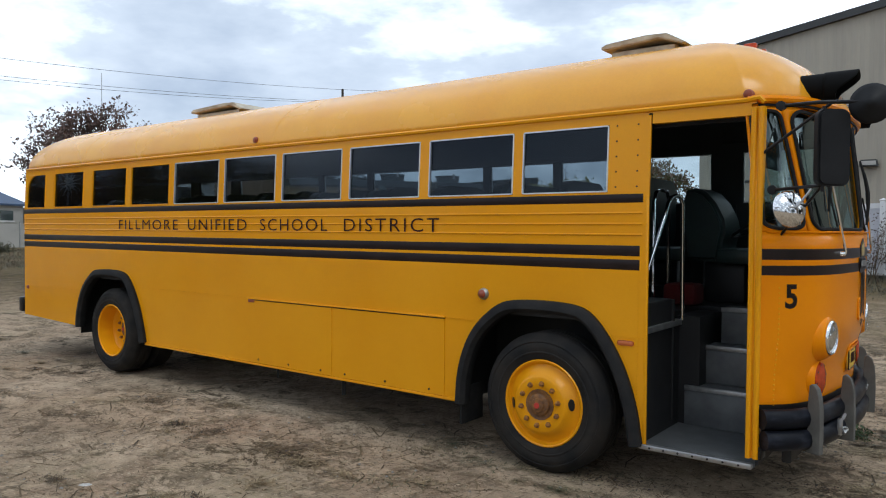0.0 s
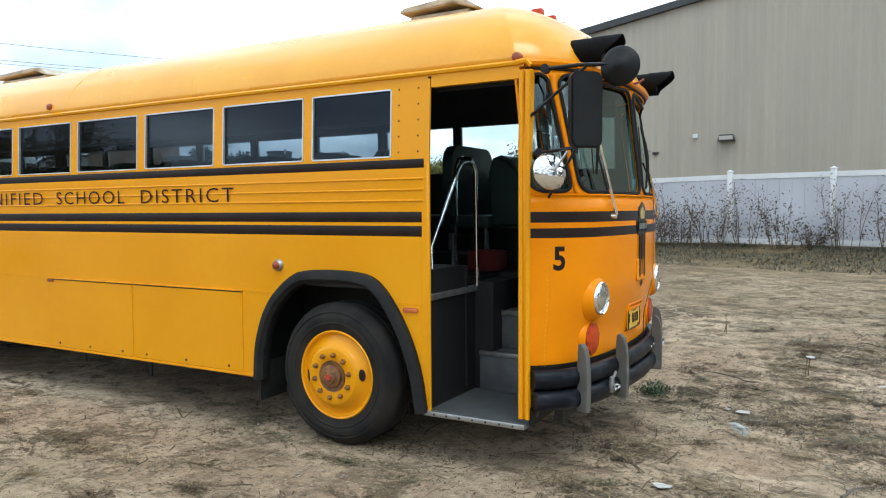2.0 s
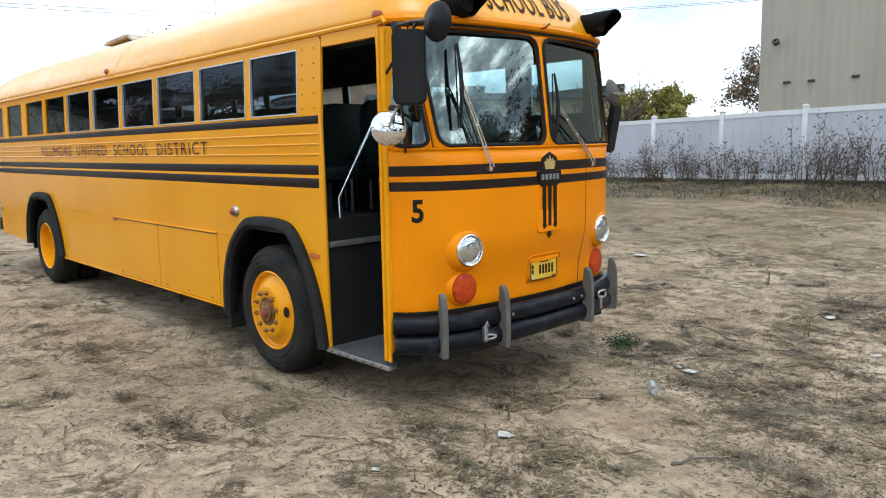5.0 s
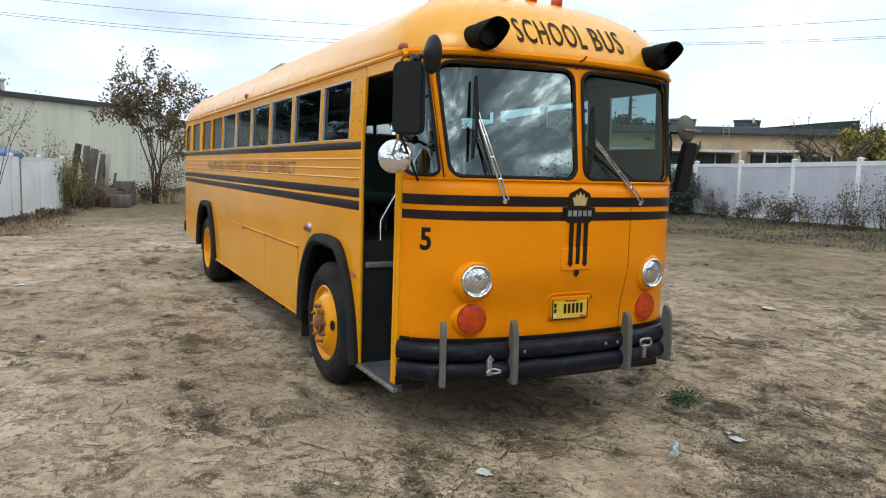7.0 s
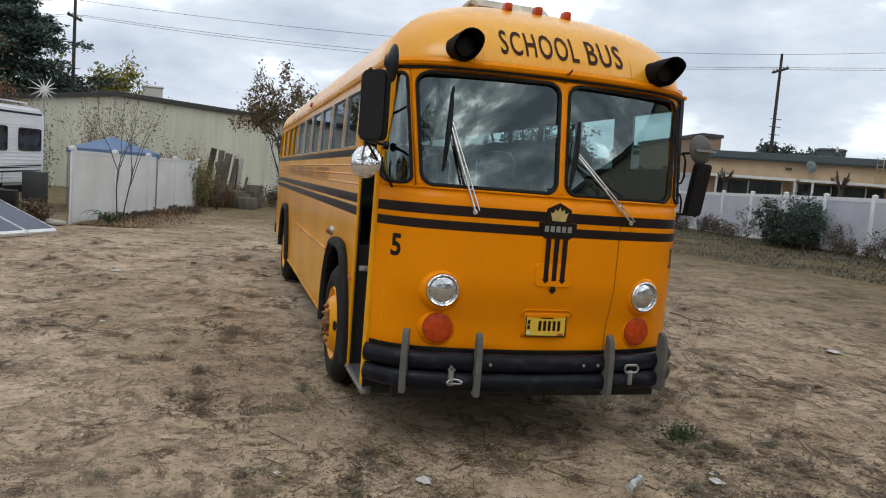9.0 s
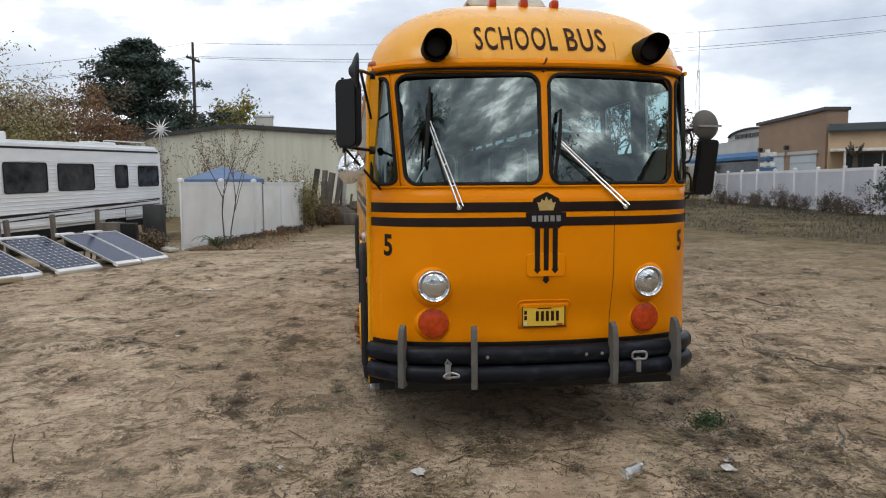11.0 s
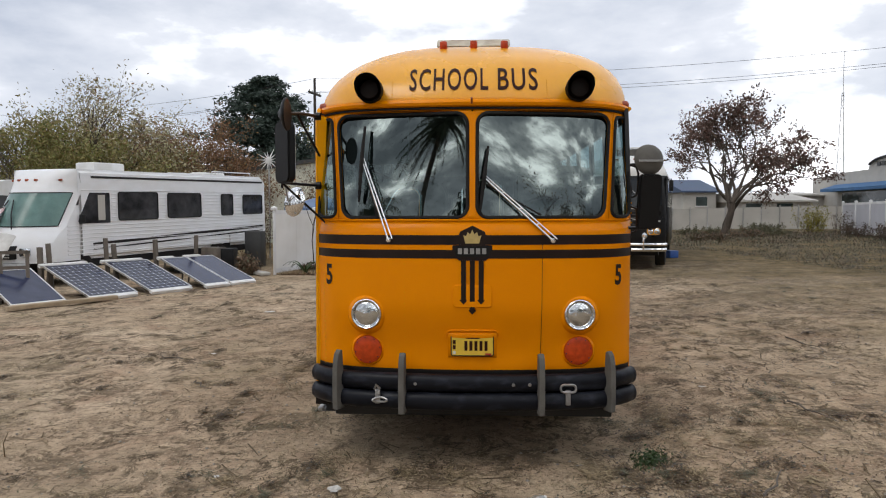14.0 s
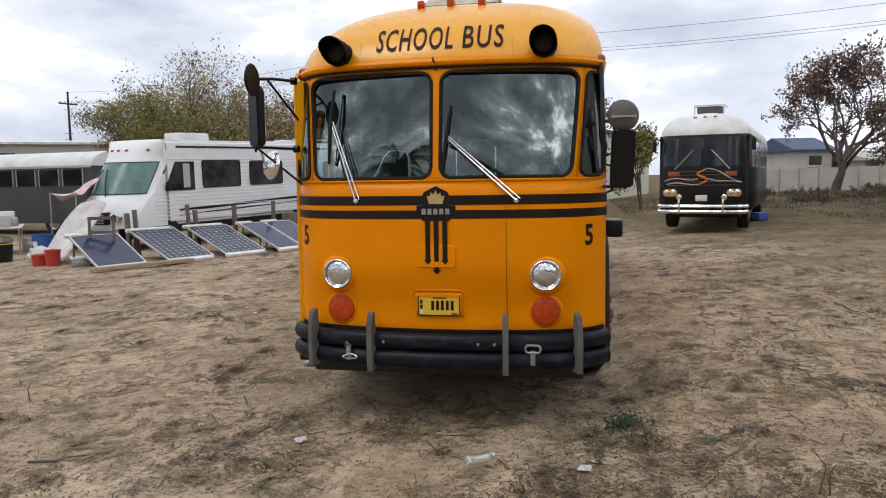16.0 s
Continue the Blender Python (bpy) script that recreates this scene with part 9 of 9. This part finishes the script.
# blue canopy and scrap behind the south fence
tent = thing("blue_canopy", "faded blue pop-up canopy behind the fence", "canopy", LOT.inverted() @ pose(-25.0, -0.2, 0, 0, 0, 12))
bm = bmesh.new()
ap = bm.verts.new((0, 0, 2.60))
cr = [bm.verts.new((x * 1.44, y * 1.44, 2.10)) for x, y in ((-1, -1), (1, -1), (1, 1), (-1, 1))]
lo = [bm.verts.new((x * 1.44, y * 1.44, 1.92)) for x, y in ((-1, -1), (1, -1), (1, 1), (-1, 1))]
for k in range(4):
    bm.faces.new((cr[k], cr[(k + 1) % 4], ap))
    bm.faces.new((lo[k], lo[(k + 1) % 4], cr[(k + 1) % 4], cr[k]))
thicken(part("canopy", bm, BLUE_TARP, tent, smooth=False), 0.01)
for x in (-1.38, 1.38):
    for y in (-1.38, 1.38):
        bm = bmesh.new()
        tube(bm, [(x, y, 0), (x, y, 1.95)], 0.025, 6)
        part("leg", bm, STEEL, tent)
star = thing("wire_star", "large spiky star ornament on a pole", "ornament", pose(-25.7, -3.4, 0))
bm = bmesh.new()
tube(bm, [(0, 0, 0), (0, 0, 4.1)], 0.03, 6)
part("pole", bm, STEEL, star)
rnd = random.Random(3)
for k in range(13):
    bm = bmesh.new()
    a = 2 * math.pi * k / 13 + 0.2
    r = rnd.uniform(0.34, 0.60)
    tube(bm, [(0.04, 0, 4.1), (0.04 + rnd.uniform(-0.1, 0.1), r * math.cos(a), 4.1 + r * math.sin(a))], [0.042, 0.006], 4)
    part("spike", bm, WHITE_P, star)
rnd = random.Random(9)
for k in range(20):
    s = k / 19
    x, y = -29.6 - 4.6 * s, 1.9 + 1.6 * s + rnd.uniform(-0.3, 0.3)
    h, w = rnd.uniform(1.0, 2.8), rnd.uniform(0.08, 0.34)
    bm = bmesh.new()
    box(bm, -0.04, 0.04, -w / 2, w / 2, 0, h, 0.01)
    solid("scrap_board", bm, rnd.choice([WOOD, WOOD, DARK_TRIM, POLE_W, GREY_WALL]), "grey upright scrap board leaning by the track", "board", pose(x, y, -0.05, rnd.uniform(-14, 14), rnd.uniform(-8, 4), rnd.uniform(-40, 40)), "scrap boards")
for k in range(8):
    x, y = -29.8 - rnd.random() * 5, 2.6 + rnd.random() * 1.6
    w = rnd.uniform(0.4, 0.8)
    bm = bmesh.new()
    box(bm, -w / 2, w / 2, -w / 2, w / 2, 0, rnd.uniform(0.4, 1.1), 0.03)
    solid("scrap_box", bm, rnd.choice([WOOD, WOOD, DARK_TRIM, DARK_TRIM]), "old box in a scrap pile by the track", "box", pose(x, y, 0, 0, 0, rnd.uniform(0, 90)), "scrap")
for k in range(7):
    x, y = -18.2 - rnd.random() * 3.5, -2.4 - rnd.random() * 2
    bm = bmesh.new()
    box(bm, -0.3, 0.3, -0.25, 0.25, 0, rnd.uniform(0.4, 1.3), 0.03)
    solid("scrap_box", bm, rnd.choice([BLACK_P, DARK_TRIM, WOOD, DARK_TRIM]), "dark box stored behind the motorhome", "box", pose(x, y, 0, 0, 0, rnd.uniform(0, 90)), "scrap")
bm = bmesh.new()
box(bm, -0.5, 0.5, -0.15, 0.15, 0, 0.10, 0.02)
solid("block", bm, GREY_WALL, "pale concrete block at the fence end", "block", pose(-17.6, -1.15, 0, 0, 0, 40))

GRID = Matrix()


# litter
def bottle(x, y, turn):
    b = thing("plastic_bottle", "crumpled clear plastic bottle lying on the dirt", "bottle", pose(x, y, rise(x, y) + 0.03, 0, 0, turn))
    bm = bmesh.new()
    rp = random.Random(5)
    lathe(bm, [(0.0, -0.10), (0.028, -0.10), (0.034, -0.085), (0.03, -0.06), (0.034, -0.03), (0.029, 0.0), (0.034, 0.03), (0.032, 0.06), (0.016, 0.09), (0.012, 0.10)], pose(0, 0, 0.03, 0, 90, 0), 14)
    for v in bm.verts:
        v.co += Vector((rp.gauss(0, 0.003), rp.gauss(0, 0.003), rp.gauss(0, 0.003)))
    part("flask", bm, PLASTIC_CLEAR, b)
    bm = bmesh.new()
    lathe(bm, [(0.014, 0.095), (0.014, 0.115), (0, 0.116)], pose(0, 0, 0.03, 0, 90, 0), 12)
    part("cap", bm, WHITE_P, b)


bottle(-0.10, 6.45, 130)
rnd = random.Random(23)
for x, y, s in ((-0.38, 5.10, 0.055), (-0.16, 7.13, 0.06), (-0.30, 7.20, 0.035), (-2.79, 10.66, 0.09), (0.27, 9.0, 0.06), (-9.3, 2.1, 0.09), (1.2, 4.6, 0.03), (-0.6, 4.2, 0.025), (-5.2, 2.5, 0.04), (-3.0, 8.4, 0.035), (0.9, 8.2, 0.03)):
    bm = bmesh.new()
    bmesh.ops.create_icosphere(bm, subdivisions=2, radius=s)
    for v in bm.verts:
        v.co = Vector((v.co.x * 1.3, v.co.y, v.co.z * 0.14)) * (0.75 + 0.75 * noise.noise(v.co * 40 + Vector((x, y, 0))))
    solid("litter_scrap", bm, PAPER, "crumpled pale scrap of litter on the dirt", "litter", pose(x, y, rise(x, y) + s * 0.2, 0, 0, rnd.uniform(0, 180)), "litter", smooth=False)

# the green weed and dead clumps before the bus
shrub("small low green weed in the bare dirt", -0.98, 7.45, 0.04, 0.28, WEED, 500, stems=22, per=6, leaf=0.016, stem_m=WEED, name="weed", group="", low=0.0)


# dead grass lies in flat tangled tufts, loose stalks lie everywhere
rnd = random.Random(31)
TUFTS = [(-2.2, 3.68, 0.26, 3.0)]
while len(TUFTS) < 640:
    x, y = (rnd.uniform(-15, 4.0), rnd.uniform(-3.5, 13)) if rnd.random() < 0.6 else (rnd.gauss(-0.2, 1.6), rnd.gauss(7.0, 2.4))
    if (-12.2 < x < -1.0 and 5.0 < y < 7.1) or x > 4.0:
        continue
    if noise.noise(Vector((x * 0.45, y * 0.45, 4.0))) < 0.0 and rnd.random() < 0.7:
        continue
    TUFTS.append((x, y, rnd.choice((rnd.uniform(0.10, 0.22), rnd.uniform(0.18, 0.50))), rnd.uniform(0.3, 1.2)))
PICK = {k: [i for i, t in enumerate(TUFTS) for _ in range(int(1 + 40 * t[2] * t[3])) if i % 10 in v] for k, v in (("dark", (0, 1, 2, 3, 4)), ("straw", (5, 6, 7)), ("olive", (8, 9)))}


def in_tufts(key):
    def where(rp):
        x, y, r, w = TUFTS[rp.choice(PICK[key])]
        a, q = rp.uniform(0, 6.28), r * abs(rp.gauss(0, 0.55))
        return x + (1.0 + 1.1 * ((x * 3.7) % 1)) * q * math.cos(a), y + (0.55 + 0.7 * ((y * 5.3) % 1)) * q * math.sin(a), rp.uniform(0.001, 0.03) * max(0.1, 1 - q / r), (x * 7.3 + y * 3.1) % 6.28 + rp.choice((0.0, 0.0, 0.9, 3.14, 2.2, 4.0))
    return where


def anywhere(rp):
    x, y = -4.5 + rp.gauss(0, 6), 5 + rp.gauss(0, 5)
    if x > 4.3 or not -5 < y < 17 or (noise.noise(Vector((x * 0.8, y * 0.8, 2.0))) < 0.04 and rp.random() < 0.8):
        return None
    return x, y


blades("dead_grass", "flattened dark tangles of dead grass on the dirt", TWIG, 26000, in_tufts("dark"), (0.02, 0.11), (0.0015, 0.005), (-0.02, 0.12), 701, 0.5)
blades("dry_grass", "flattened straw-coloured tangles of dead grass on the dirt", STRAW, 26000, in_tufts("straw"), (0.02, 0.11), (0.0015, 0.005), (-0.02, 0.14), 702, 0.5)
blades("olive_grass", "low olive tufts of surviving grass on the dirt", OLIVE, 15000, in_tufts("olive"), (0.015, 0.07), (0.0015, 0.0045), (0.02, 0.3), 703, 0.6)
blades("loose_stalks", "loose dead stalks scattered over the dirt", STRAW, 14000, anywhere, (0.015, 0.09), (0.0015, 0.004), (-0.02, 0.06), 704, 0.3)
blades("long_straw", "long pale straw stems lying in the tangles", STRAW, 700, in_tufts("straw"), (0.10, 0.28), (0.002, 0.0045), (-0.01, 0.06), 707, 0.25)
blades("dark_debris", "small dark bits of dead weed scattered over the dirt", TWIG, 22000, anywhere, (0.008, 0.05), (0.002, 0.006), (-0.02, 0.08), 705, 0.4)
blades("leaf_crumbs", "dark crumbled leaf litter in patches on the dirt", LEAF_FENCE, 22000, in_tufts("dark"), (0.008, 0.03), (0.004, 0.010), (0.0, 0.25), 708, 0.8)
blades("long_twigs", "long thin dead twigs scattered over the dirt", TWIG, 1700, anywhere, (0.12, 0.45), (0.003, 0.008), (-0.01, 0.03), 706, 0.35)
bm = bmesh.new()
for _ in range(1500):
    x, y = -3 + rnd.gauss(0, 6), 5 + rnd.gauss(0, 5)
    if x > 4.2:
        continue
    r = rnd.uniform(0.006, 0.02)
    c = Vector((x, y, rise(x, y) + bumps(x, y) + r * 0.2))
    v = [bm.verts.new(c + Vector((r * a * rnd.uniform(0.7, 1.2), r * b * rnd.uniform(0.7, 1.2), r * q * 0.7))) for a, b, q in ((1, 0, 0), (0, 1, 0), (-1, 0, 0), (0, -1, 0), (0, 0, 1))]
    for k in range(4):
        bm.faces.new((v[k], v[(k + 1) % 4], v[4]))
solid("pebbles", bm, STONE, "small pebbles and clods on the dirt", "pebbles", kind="stuff", smooth=False)
for k, (x, y, l, b) in enumerate(((1.3, 5.0, 0.5, 20), (-0.4, 8.1, 0.6, 150), (0.4, 7.9, 0.45, 170), (-1.9, 9.0, 0.7, 10), (0.7, 5.6, 0.35, 60), (-5.0, 10.3, 0.9, 5), (-3.4, 3.0, 0.4, 35), (0.2, 3.6, 0.4, 120), (1.0, 9.6, 0.8, 140), (-4.8, 2.2, 0.5, 80))):
    bm = bmesh.new()
    rp = random.Random(k)
    pts = [Vector((-l / 2 + l * i / 5, rp.gauss(0, 0.018), 0.012 + rp.uniform(0, 0.02))) for i in range(6)]
    tube(bm, pts, [0.010, 0.009, 0.008, 0.007, 0.005, 0.003], 5)
    solid("twig", bm, WOOD, "thin dead twig lying on the dirt", "twig", pose(x, y, rise(x, y) + bumps(x, y), 0, 0, b), "twigs")
for k, (x, y, h) in enumerate(((-1.0, 2.35, 0.17), (0.25, 8.4, 0.22), (-0.7, 9.9, 0.22))):
    bm = bmesh.new()
    for j, dx in enumerate((0, 0.05, 0.03)[:1 + k % 3]):
        tube(bm, [(dx, 0.02 * j, -0.02), (dx + 0.03 - 0.03 * j, 0.01, h * (0.6 - 0.15 * j)), (dx - 0.05 + 0.07 * j, 0.03 * j, h * (1 - 0.3 * j))], [0.006, 0.0045, 0.0025], 5)
    solid("stalk", bm, TWIG, "single dead upright stalk in the dirt", "stalk", pose(x, y, rise(x, y), 0, 0, 40 * k), "stalks")
